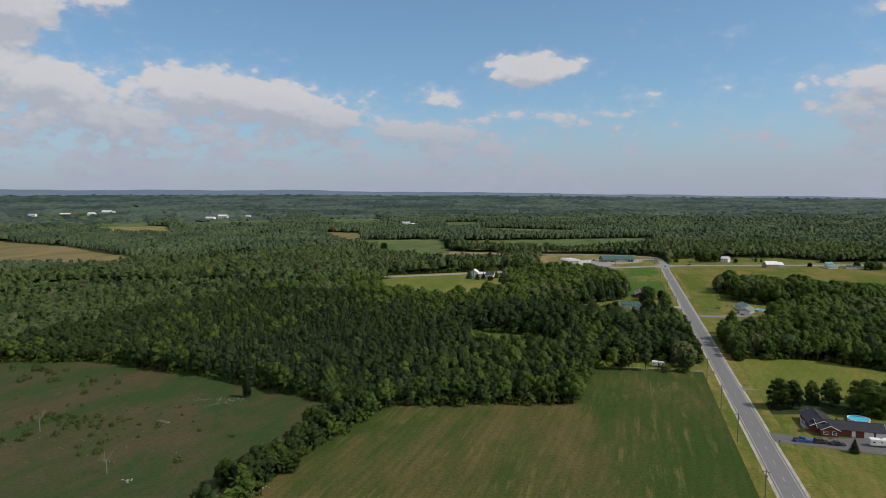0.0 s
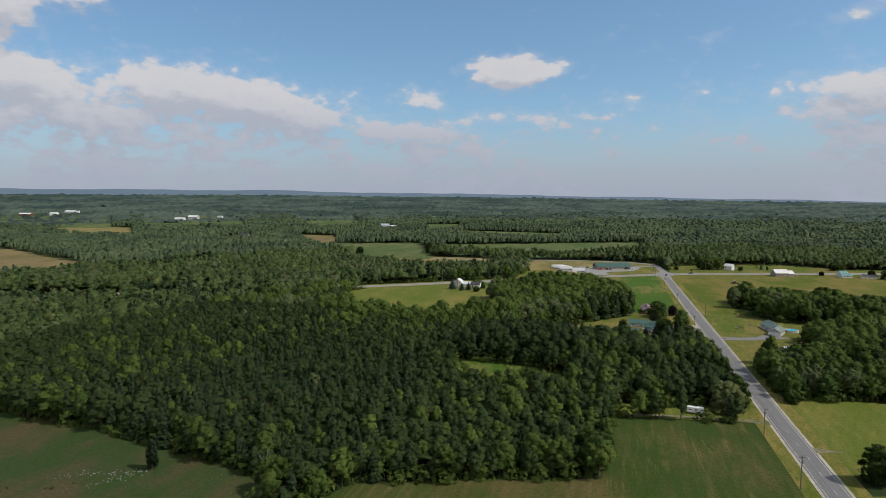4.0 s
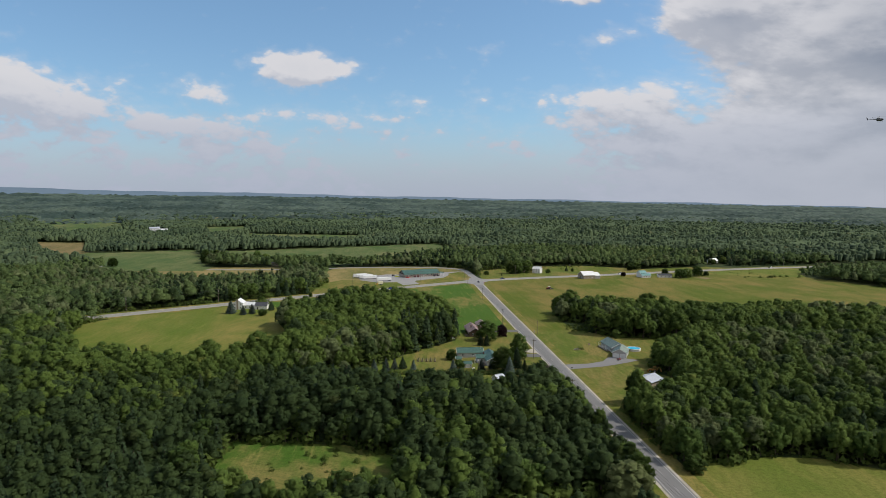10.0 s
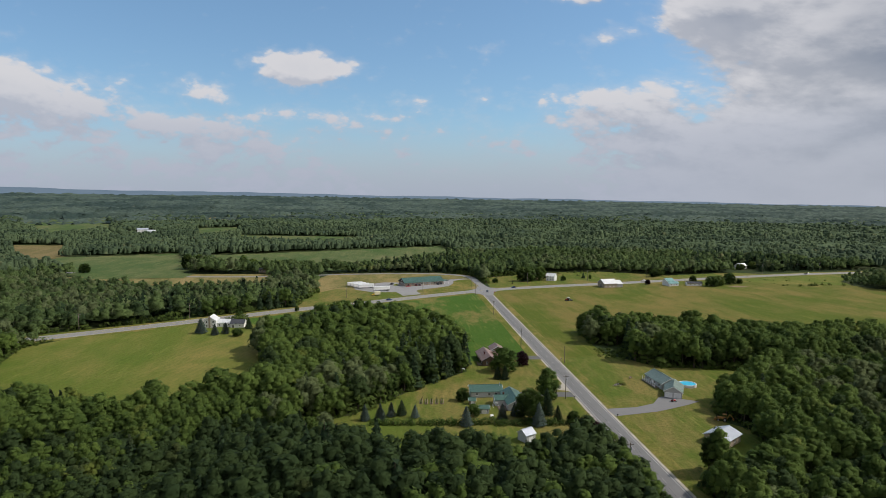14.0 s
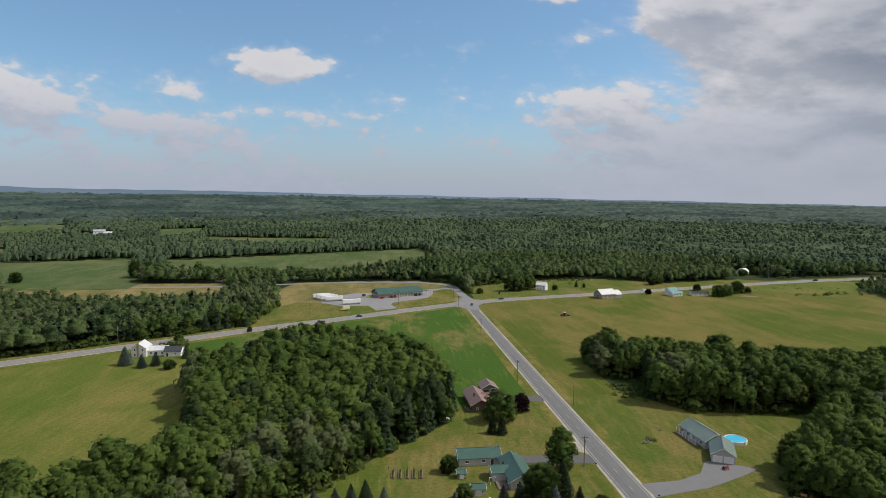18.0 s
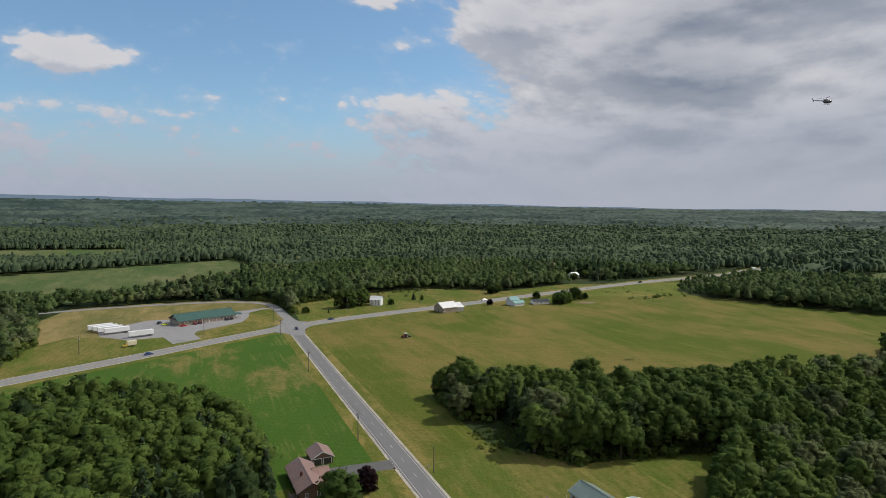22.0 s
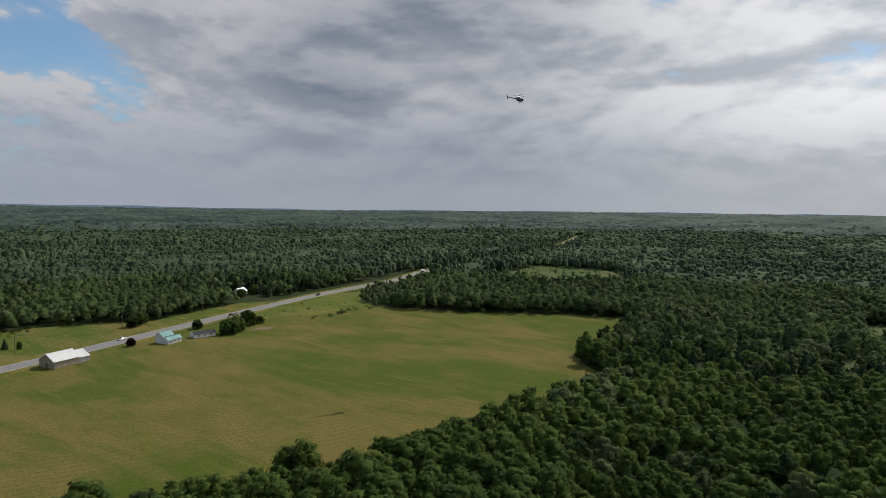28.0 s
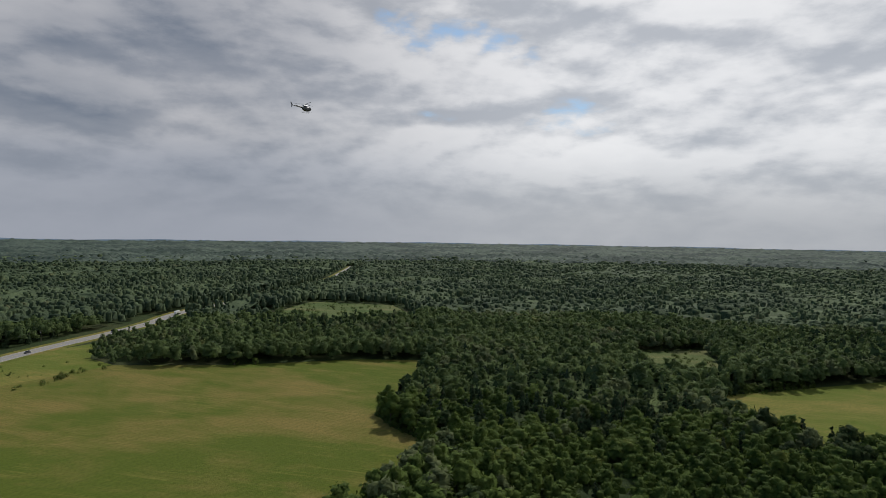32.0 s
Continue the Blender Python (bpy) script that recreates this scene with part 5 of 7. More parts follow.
for x_, y_, a_, c_, k_, l_ in (
    (-83.8, 836.5, 70, (0.03, 0.03, 0.035), "suv", "dark car parked at the store's end"),
    (-79.8, 830.2, 15, (0.55, 0.62, 0.03), "sedan", "bright yellow-green car beside the store"),
    (-68.3, 821.3, 20, (0.45, 0.03, 0.025), "sedan", "red car parked before the store"),
    (-61.0, 826.2, 100, (0.20, 0.02, 0.02), "suv", "dark red car parked before the store"),
    (-57.6, 827.4, 100, (0.16, 0.03, 0.03), "suv", "maroon car parked before the store"),
    (-39.8, 834.2, 100, (0.03, 0.03, 0.035), "pickup", "dark pickup parked under the canopy"),
    (-36.2, 835.6, 100, (0.04, 0.04, 0.05), "suv", "dark car parked near the canopy"),
    (1.6, 783.0, -92, (0.05, 0.06, 0.09), "sedan", "dark sedan at the stop of the junction"),
    (30.0, 807.0, 200, (0.03, 0.04, 0.10), "sedan", "dark blue car on the highway"),
    (-86.0, 745.0, 28, (0.03, 0.05, 0.16), "sedan", "blue car on the highway"),
    (170.0, 841.5, 14, (0.70, 0.70, 0.69), "pickup", "white pickup at the roadside"),
    (372.0, 884.0, 190, (0.03, 0.03, 0.03), "suv", "dark car on the far highway"),
    (470.0, 901.5, 8, (0.03, 0.03, 0.03), "suv", "black car on the far highway"),
):
    car(x_, y_, a_, c_, k_, l_, 0.18)

highway_truck = thing("box_truck", 580, 923, 0.18, 15, "white lorry on the far highway", "truck")
bm = bmesh.new()
box(bm, -1.5, 0, 1.0, 9, 2.5, 2.9, bevel=0.06)
part("box_body", bm, M_TRIM, highway_truck)
bm = bmesh.new()
solid(bm, [(3.1, 0.5), (5.4, 0.5), (5.4, 1.6), (4.9, 2.8), (3.1, 3.0)], "y", -1.15, 1.15)
part("cab", bm, M_WHITE, highway_truck)
for y_ in (-1.0, 1.0):
    for x_ in (4.2, -3.2, -4.4):
        wheel(highway_truck, x_, y_, 0.5, 0.35)

# ---------------------------------------------------------------- the houses along the county road
brown = thing("house", -33.4, 552.5, 0, 92, "brown house with brownish-red metal roof", "house", "houses")
put_ = gable(brown, 19, 7.6, 2.9, 2.1, M_BROWNSIDE, M_BROWNROOF, over=0.7, base=-0.2, trim=M_DARKDOOR)
for x_, w_ in ((-1.9, 0.8), (1.6, 0.8)):
    window(brown, put_, -9.5, x_, 1.6, 180, w_, 1.1)
for x_ in (-6, -1, 4, 7):
    window(brown, put_, x_, 3.8, 1.6, 90, 1.0, 1.1)
    window(brown, put_, x_, -3.8, 1.6, -90, 1.2, 1.1)
door(brown, put_, 1.8, -3.8, -90)
chimney(brown, put_, -2.0, 1.6, 3.8, 1.6)
gable(brown, 4.5, 5.0, 2.7, 1.5, M_BROWNSIDE, M_BROWNROOF, x=2.0, y=-5.0, turn=90, over=0.5, base=-0.2, names=("porch_wall", "porch_roof"))
bm = bmesh.new()
box(bm, -6.5, 4.9, -0.1, 4.5, 2.2, 0.5)
for i_ in range(5):
    box(bm, -8.5 + i_, 5.9, 0.4, 0.08, 0.08, 0.9)
box(bm, -6.5, 5.9, 1.25, 4.4, 0.1, 0.08)
local(part("deck", bm, M_WOOD, brown, "wooden deck with railing"), put_)
garage = thing("garage", -25.6, 569.5, 0, 92, "small brown garage with two dark doors and metal roof", "garage")
put_ = gable(garage, 8, 7.0, 2.6, 1.9, M_BROWNSIDE, M_BROWNROOF, over=0.45, base=-0.2, trim=M_TRIM)
for y_ in (-1.6, 1.6):
    door(garage, put_, -4.0, y_, 180, 2.5, 2.1, M_DARKDOOR, "garage_door", 4, "dark garage door")
window(garage, put_, 0, -3.5, 1.5, -90, 0.8, 0.8)

green_hall = thing("outbuilding", -42.2, 497.9, 0, 0, "long low outbuilding with green metal roof and pale walls", "outbuilding")
put_ = gable(green_hall, 13.6, 7.6, 2.7, 1.7, M_GREYSIDE, M_GREENROOF, over=0.5, base=-0.2, trim=M_TRIM)
for x_ in (-4.2, 1.2):
    window(green_hall, put_, x_, -3.8, 1.5, -90, 1.2, 0.9)
door(green_hall, put_, 4.0, -3.8, -90, 0.95, 2.0, M_DARKDOOR)
door(green_hall, put_, 6.8, 0.8, 0, 2.8, 2.2, M_DOOR, "garage_door", 4)
bm = bmesh.new()
rod(bm, (6.0, -1.0, 3.6), (6.0, -1.0, 5.6), 0.12, 8)
local(part("flue", bm, M_STEEL, green_hall, "metal flue pipe"), put_)

green_house = thing("house", -32.4, 484.8, 0, 91, "pale house with green metal roof and a side wing", "house", "houses")
put_ = gable(green_house, 16.5, 7.4, 2.8, 1.9, M_GREYSIDE, M_GREENROOF, over=0.5, base=-0.2, trim=M_TRIM)
gable(green_house, 5.2, 5.2, 2.6, 1.2, M_GREYSIDE, M_GREENROOF, x=0.8, y=5.2, turn=90, over=0.4, base=-0.2, trim=M_TRIM, names=("wing_wall", "wing_roof"))
for x_ in (-6, -2, 2, 6):
    window(green_house, put_, x_, -3.7, 1.5, -90, 1.1, 1.1)
for y_ in (-1.5, 1.6):
    window(green_house, put_, -8.25, y_, 1.5, 180, 0.9, 1.1)
window(green_house, put_, -5.5, 3.7, 1.5, 90, 1.2, 1.1)
door(green_house, put_, -3.4, 3.7, 90, 1.6, 2.0, M_GLASS)
chimney(green_house, put_, 1.5, 3.9, 2.4, 2.2)
bm = bmesh.new()
box(bm, -5.2, 5.6, -0.05, 5.2, 3.4, 0.45)
for x_ in (-7.7, -6.4, -5.2, -4.0, -2.8):
    box(bm, x_, 7.2, 0.4, 0.09, 0.09, 0.9)
box(bm, -5.2, 7.2, 1.25, 5.2, 0.12, 0.08)
local(part("deck", bm, M_WOOD, green_house, "dark wooden deck"), put_)
shed(-46.0, 475.6, -2, 3.9, 3.2, 2.1, 0.9, M_GREYSIDE, M_GREENROOF, "small garden shed with green metal roof")
shed(-49.4, 486.5, -2, 2.6, 2.4, 1.8, 0.8, M_WOOD, M_GREENROOF, "little open-sided hut with green roof")
shed(-35.0, 446.5, 30, 4.2, 4.6, 2.9, 1.5, M_GREYSIDE, M_GREYROOF, "grey garden shed among the trees")

M_CREAM = paint("pale_grey_siding", (0.42, 0.42, 0.40), 0.7, 0.08, 1.0)
# the house with the long sage roof, its garage turned to the road
long_house = thing("house", 41.0, 506.8, 0, 94, "long low house with sage metal roof and white porch", "house", "houses")
put_ = gable(long_house, 15.5, 8.6, 2.8, 2.2, M_GREYSIDE, M_SAGEROOF, over=0.5, base=-0.2, trim=M_TRIM)
for x_ in (-5.5, -1.5, 2.5, 6.0):
    window(long_house, put_, x_, 4.3, 1.5, 90, 1.3, 1.2)
    window(long_house, put_, x_, -4.3, 1.5, -90, 1.1, 1.2)
door(long_house, put_, 0.6, 4.3, 90)
bm = bmesh.new()
box(bm, 1.0, 5.3, -0.1, 12.5, 2.0, 0.45)
local(part("porch_floor", bm, M_WOOD, long_house), put_)
for i_ in range(7):
    bm = bmesh.new()
    box(bm, -5.0 + i_ * 2.0, 6.15, 0.35, 0.1, 0.1, 2.0)
    local(part("porch_post", bm, M_TRIM, long_house, "white porch post"), put_)
bm = bmesh.new()
box(bm, 1.0, 6.15, 1.15, 12.4, 0.08, 0.08)
box(bm, 1.0, 6.15, 0.6, 12.4, 0.06, 0.06)
local(part("railing", bm, M_TRIM, long_house, "white porch railing"), put_)
put2_ = gable(long_house, 11.5, 7.2, 2.9, 2.1, M_CREAM, M_SAGEROOF, x=-14.3, y=2.2, turn=-31, over=0.45, base=-0.2, trim=M_TRIM, names=("garage_wall", "garage_roof"))
for y_ in (-1.7, 1.7):
    door(long_house, put2_, -5.75, y_, 180, 2.7, 2.15, M_DOOR, "garage_door", 4, "white panelled garage door")
window(long_house, put2_, -1.0, 3.6, 1.6, 90, 1.0, 1.0)
flat("driveway", [(4, 476), (17, 477), (26, 481), (31, 488), (33, 489.3), (39.5, 486.2), (46, 482), (40, 478.5), (30, 474), (23, 471.2), (5, 467.5)], 0.122, M_PALEDRIVE, "grey asphalt driveway to the garage", "driveway")

pool = thing("swimming_pool", 51.5, 503.5, 0, 20, "round blue swimming pool above ground with pale rim", "pool")
bm = bmesh.new()
for i_ in range(28):
    a_, b_ = 2 * math.pi * i_ / 28, 2 * math.pi * (i_ + 1) / 28
    q_ = [(3.6 * math.cos(t_), 3.6 * math.sin(t_)) for t_ in (a_, b_)]
    p_ = [(3.85 * math.cos(t_), 3.85 * math.sin(t_)) for t_ in (a_, b_)]
    vs_ = [bm.verts.new((*c_, z_)) for z_ in (-0.05, 1.25) for c_ in (p_[0], p_[1])] + [bm.verts.new((*c_, z_)) for z_ in (0.9, 1.25) for c_ in (q_[0], q_[1])]
    bm.faces.new((vs_[0], vs_[1], vs_[3], vs_[2]))
    bm.faces.new((vs_[2], vs_[3], vs_[7], vs_[6]))
    bm.faces.new((vs_[6], vs_[7], vs_[5], vs_[4]))
part("pool_wall", bm, M_WHITE, pool)
bm = bmesh.new()
bmesh.ops.create_circle(bm, cap_ends=True, segments=28, radius=3.62, matrix=Matrix.Translation((0, 0, 1.02)))
part("water", bm, M_BLUEWATER, pool, "clear blue water")
bm = bmesh.new()
box(bm, -4.6, 1.0, 0, 2.6, 4.4, 1.2)
for i_ in range(5):
    box(bm, -5.8, -1.1 + i_ * 1.05, 1.2, 0.09, 0.09, 0.95)
box(bm, -5.8, 1.0, 2.1, 0.1, 4.4, 0.08)
part("pool_deck", bm, M_WOOD, pool, "wooden pool deck")
bm = bmesh.new()
for i_ in range(6):
    box(bm, -0.9 * 0, -3.95, 0.2 + i_ * 0.25, 0.6, 0.12, 0.06)
part("pool_ladder", bm, M_STEEL, pool)

mower = thing("garden_tractor", 35.3, 482.6, 0.1, 10, "small dark red garden tractor on the driveway", "garden tractor")
bm = bmesh.new()
box(bm, 0.55, 0, 0.4, 1.0, 0.7, 0.5, bevel=0.08)
part("hood", bm, car_paint((0.30, 0.02, 0.02)), mower)
bm = bmesh.new()
box(bm, -0.4, 0, 0.35, 1.0, 0.95, 0.25, bevel=0.05)
part("chassis", bm, car_paint((0.30, 0.02, 0.02)), mower)
bm = bmesh.new()
box(bm, -0.45, 0, 0.6, 0.5, 0.5, 0.12)
box(bm, -0.68, 0, 0.7, 0.1, 0.5, 0.45)
part("seat", bm, M_RUBBER, mower, "black seat")
bm = bmesh.new()
rod(bm, (0.1, 0, 0.75), (-0.05, 0, 1.05), 0.03)
bmesh.ops.create_cone(bm, segments=10, radius1=0.2, radius2=0.2, depth=0.03, matrix=Matrix.Translation((-0.05, 0, 1.06)))
part("steering_wheel", bm, M_RUBBER, mower)
for y_ in (-0.5, 0.5):
    wheel(mower, -0.6, y_, 0.34, 0.26)
    wheel(mower, 0.85, y_, 0.22, 0.16)

bed = thing("rock_garden", 20.0, 507.0, 0.05, 0, "small rock garden edged with timber on the lawn", "garden bed")
bm = bmesh.new()
for a_, b_ in (((-2.6, -1.4), (0.2, -2.2)), ((0.2, -2.2), (2.4, 0.2)), ((2.4, 0.2), (0.6, 2.0)), ((0.6, 2.0), (-2.6, -1.4))):
    rod(bm, (*a_, 0.15), (*b_, 0.15), 0.14, 5)
part("timber_edge", bm, M_WOOD, bed)
r_ = random.Random(4)
for i_ in range(9):
    bm = bmesh.new()
    bmesh.ops.create_icosphere(bm, subdivisions=1, radius=r_.uniform(0.2, 0.42), matrix=pose(r_.uniform(-1.2, 1.2), r_.uniform(-1, 1), 0.15))
    part("stone", bm, M_STONE, bed)

hut = thing("barn", 33.5, 440.2, 0, 37, "shed with a pale grey metal roof among trees", "barn")
put_ = gable(hut, 9.5, 8.6, 2.9, 1.6, M_TANSIDE, M_GREYROOF, over=0.5, base=-0.2)
door(hut, put_, -4.75, 0, 180, 2.6, 2.4, M_WOOD, "barn_door")
window(hut, put_, 0, -4.3, 1.6, -90, 0.9, 0.8)

digger = thing("backhoe", 44.0, 459.5, 0.05, 150, "rusty yellow-brown backhoe at the edge of the wood", "backhoe")
rust = paint("rusty_yellow", (0.32, 0.17, 0.045), 0.8, 0.3, 3.0)
bm = bmesh.new()
box(bm, 0.3, 0, 0.9, 3.0, 1.1, 0.8, bevel=0.08)
part("body", bm, rust, digger)
bm = bmesh.new()
for x_ in (-0.2, -1.3):
    for y_ in (-0.6, 0.6):
        box(bm, x_, y_, 1.6, 0.1, 0.1, 1.1)
box(bm, -0.75, 0, 2.7, 1.5, 1.5, 0.1)
part("cab", bm, rust, digger)
bm = bmesh.new()
rod(bm, (-1.6, 0, 1.0), (-2.6, 0, 3.0), 0.16, 6)
rod(bm, (-2.6, 0, 3.0), (-3.7, 0, 1.6), 0.13, 6)
box(bm, -3.8, 0, 0.9, 0.6, 0.7, 0.7)
part("arm", bm, rust, digger)
bm = bmesh.new()
solid(bm, [(2.2, 0.3), (3.0, 0.3), (2.6, 1.1), (2.2, 1.1)], "y", -1.0, 1.0)
for y_ in (-0.7, 0.7):
    rod(bm, (1.0, y_, 1.3), (2.4, y_, 0.8), 0.09, 5)
part("bucket", bm, rust, digger)
for y_ in (-0.8, 0.8):
    wheel(digger, -0.9, y_, 0.75, 0.4)
    wheel(digger, 1.4, y_, 0.45, 0.3)

# brick house by the road
brick = thing("house", 30.0, 252.0, 0, 0, "red brick bungalow with dark shingle roof", "house", "houses")
put_ = gable(brick, 21.0, 7.8, 2.7, 1.7, M_BRICK, M_DARKROOF, x=1.5, y=0.0, over=0.6, base=-0.2, trim=M_TRIM)
gable(brick, 14.0, 8.2, 2.7, 1.8, M_BRICK, M_DARKROOF, x=-7.0, y=5.2, turn=90, over=0.6, base=-0.2, trim=M_TRIM, names=("wing_wall", "wing_roof"))
put2_ = gable(brick, 6.0, 5.6, 2.7, 1.4, M_BRICK, M_DARKROOF, x=-5.8, y=-2.6, turn=90, over=0.5, base=-0.2, trim=M_TRIM, names=("front_wall", "front_roof"))
for y_ in (-1.4, 1.4):
    window(brick, put2_, -3.0, y_, 1.5, 180, 1.4, 1.1)
for x_ in (5.4, 9.0):
    door(brick, put_, x_, -3.9, -90, 2.7, 2.1, M_DOOR, "garage_door", 4, "white garage door")
door(brick, put_, 0.6, -3.9, -90)
chimney(brick, put_, -3.6, 1.0, 3.6, 1.3)
bm = bmesh.new()
box(bm, -11.9, 3.0, -0.1, 1.8, 5.2, 0.5)
local(part("porch_floor", bm, M_CONCRETE, brick), pose(0, 0, 0))
for y_ in (0.6, 2.2, 3.8, 5.4):
    bm = bmesh.new()
    box(bm, -12.6, y_, 0.4, 0.14, 0.14, 2.3)
    part("porch_post", bm, M_TRIM, brick, "white porch post")
flat("driveway", [(4, 245.5), (14, 243.5), (28, 245.5), (34, 247.8), (42, 248), (60, 244), (60, 232), (38, 233), (24, 234.5), (12, 235.5), (4, 236)], 0.122, M_DRIVE, "dark asphalt driveway of the brick house", "driveway")
car(13.6, 239.0, 4, (0.04, 0.10, 0.28), "pickup", "blue pickup parked on the driveway", 0.1)
car(19.3, 239.0, 4, (0.03, 0.03, 0.03), "suv", "dark car parked on the driveway", 0.1)
car(24.3, 238.6, 4, (0.02, 0.025, 0.03), "sedan", "black car parked on the driveway", 0.1)
round_pool = copy_thing(pool, pose(39.5, 266.5, 0, 0, 0, 100))


def camper(x, y, turn, L, label):
    c = thing("camper_trailer", x, y, 0.05, turn, label, "camper")
    bm = bmesh.new()
    solid(bm, [(-L / 2, 0.6), (L / 2 - 0.3, 0.6), (L / 2, 1.4), (L / 2 - 0.2, 2.6), (-L / 2 + 0.2, 2.7), (-L / 2, 2.3)], "y", -1.15, 1.15)
    part("body", bm, M_WHITE, c, "white weathered panels")
    for i in range(3):
        for k in (-1, 1):
            window(c, pose(0, 0, 0), -L / 2 + 1.1 + i * (L - 2.0) / 2, k * 1.15, 1.8, 90 * k, 0.9, 0.6, False)
    door(c, pose(0, 0, 0), L * 0.12, -1.15, -90, 0.65, 1.7, M_WHITE, z=0.6)
    for k in (-1.0, 1.0):
        wheel(c, -0.2, k, 0.36)
    bm = bmesh.new()
    rod(bm, (L / 2 - 0.2, 0, 0.6), (L / 2 + 1.1, 0, 0.45), 0.06)
    rod(bm, (L / 2 + 1.0, 0, 0.5), (L / 2 + 1.0, 0, -0.05), 0.05)
    part("drawbar", bm, M_STEEL, c)
    bm = bmesh.new()
    box(bm, 0.2, 0, 2.68, 0.7, 0.6, 0.2)
    part("roof_vent", bm, M_STEEL, c)
    return c


camper(-30.0, 327.5, -4, 6.4, "old white camper trailer at the edge of the wood")
camper(38.0, 241.2, 3, 6.8, "white camper trailer parked on the driveway")

# ---------------------------------------------------------------- houses along the highway
white_house = thing("house", -195.0, 650.0, 0, 0, "white farmhouse with a chimney and low wings", "house", "houses")
put_ = gable(white_house, 9.0, 7.4, 4.9, 2.6, M_WHITE, M_WHITEROOF, x=-6.3, y=0.5, turn=90, over=0.4, base=-0.2, trim=M_TRIM)
for y_ in (-2.0, 2.0):
    for z_ in (1.5, 4.0):
        window(white_house, put_, -4.5, y_, z_, 180, 0.9, 1.2)
bm = bmesh.new()
box(bm, -4.9, 0.2, -0.1, 0.7, 1.1, 8.0)
local(part("chimney", bm, M_TANSIDE, white_house, "tall tan chimney"), put_)
put_ = gable(white_house, 9.5, 7.0, 3.0, 1.6, M_WHITE, M_WHITEROOF, x=2.0, y=2.0, over=0.4, base=-0.2, trim=M_TRIM, names=("wing_wall", "wing_roof"))
for x_ in (-3, 0, 3):
    window(white_house, put_, x_, -3.5, 1.5, -90, 1.1, 1.1)
garage2 = thing("garage", -184.0, 649.5, 0, 0, "white garage with dark grey roof", "garage")
put_ = gable(garage2, 8.6, 7.2, 2.8, 2.0, M_WHITE, M_GREYSHINGLE, over=0.4, base=-0.2, trim=M_TRIM)
door(garage2, put_, -2.6, -3.6, -90, 1.0, 2.0, M_DARKDOOR)
window(garage2, put_, 1.6, -3.6, 1.5, -90, 0.9, 0.8)

barn = thing("barn", 122.5, 808.5, 0, 11, "weathered grey barn with a white metal roof", "barn")
put_ = gable(barn, 13.5, 12.5, 4.0, 3.4, M_TANSIDE, M_WHITEROOF, x=-2.2, over=0.5, base=-0.2, trim=M_TRIM)
put2_ = gable(barn, 6.0, 12.0, 3.2, 2.9, M_CONCRETE, M_WHITEROOF, x=7.6, over=0.3, base=-0.2, trim=M_TRIM, names=("annex_wall", "annex_roof"))
for x_ in (-5, -1, 3):
    window(barn, put_, x_, -6.25, 1.7, -90, 1.0, 0.8)
window(barn, put2_, 0, -6.0, 1.5, -90, 1.2, 0.8)
door(barn, put_, -6.75, 0, 180, 3.2, 3.0, M_WOOD, "barn_door")

teal = thing("house", 183.5, 813.0, 0, 14, "white house with a teal metal roof beside the highway", "house", "houses")
put_ = gable(teal, 8.0, 6.5, 4.6, 2.2, M_WHITE, M_TEALROOF, y=2.0, over=0.4, base=-0.2, trim=M_TRIM)
for x_ in (-2.4, 2.4):
    for z_ in (1.5, 3.8):
        window(teal, put_, x_, -3.25, z_, -90, 0.9, 1.1)
put_ = gable(teal, 10.5, 5.0, 2.6, 1.6, M_WHITE, M_TEALROOF, x=1.0, y=-2.9, over=0.4, base=-0.2, trim=M_TRIM, names=("wing_wall", "wing_roof"))
for x_ in (-3, 0, 3):
    window(teal, put_, x_, -2.5, 1.4, -90, 1.1, 1.0)
low = thing("outbuilding", 207.0, 811.5, 0, -8, "long low white outbuilding with grey roof", "outbuilding")
put_ = gable(low, 14, 6.5, 2.5, 1.2, M_WHITE, M_GREYSHINGLE, over=0.5, base=-0.2, trim=M_TRIM)
for x_ in (-4, 0, 4):
    window(low, put_, x_, -3.25, 1.4, -90, 1.1, 0.9)
north_house = thing("house", 78.5, 856.0, 0, -35, "white two-storey house behind the highway", "house", "houses")
put_ = gable(north_house, 9.0, 7.0, 4.8, 2.6, M_WHITE, M_WHITEROOF, over=0.4, base=-0.2, trim=M_TRIM)
for x_ in (-2.6, 0.4, 3.0):
    for z_ in (1.5, 3.9):
        window(north_house, put_, x_, -3.5, z_, -90, 0.9, 1.2)
shed(63.0, 872.0, 12, 11, 7.0, 3.4, 1.8, M_TANSIDE, M_GREYROOF, "grey-roofed shed among the trees", "outbuilding")
far_house = thing("house", 332.0, 946.0, 0, 20, "white house among trees behind the highway", "house", "houses")
put_ = gable(far_house, 11.0, 8.0, 3.2, 2.8, M_WHITE, M_WHITEROOF, over=0.4, base=-0.2, trim=M_TRIM)
for x_ in (-3.2, 0, 3.2):
    window(far_house, put_, x_, -4.0, 1.6, -90, 1.0, 1.2)
roadhouse = thing("house", 752.0, 922.0, 0, 15, "low building with a teal roof by the far highway", "house", "houses")
put_ = gable(roadhouse, 26.0, 11.0, 4.0, 2.2, M_WHITE, M_TEALROOF, over=0.5, base=-0.2, trim=M_TRIM)
for i_ in range(5):
    window(roadhouse, put_, -10 + i_ * 5, -5.5, 2.0, -90, 1.4, 1.2)


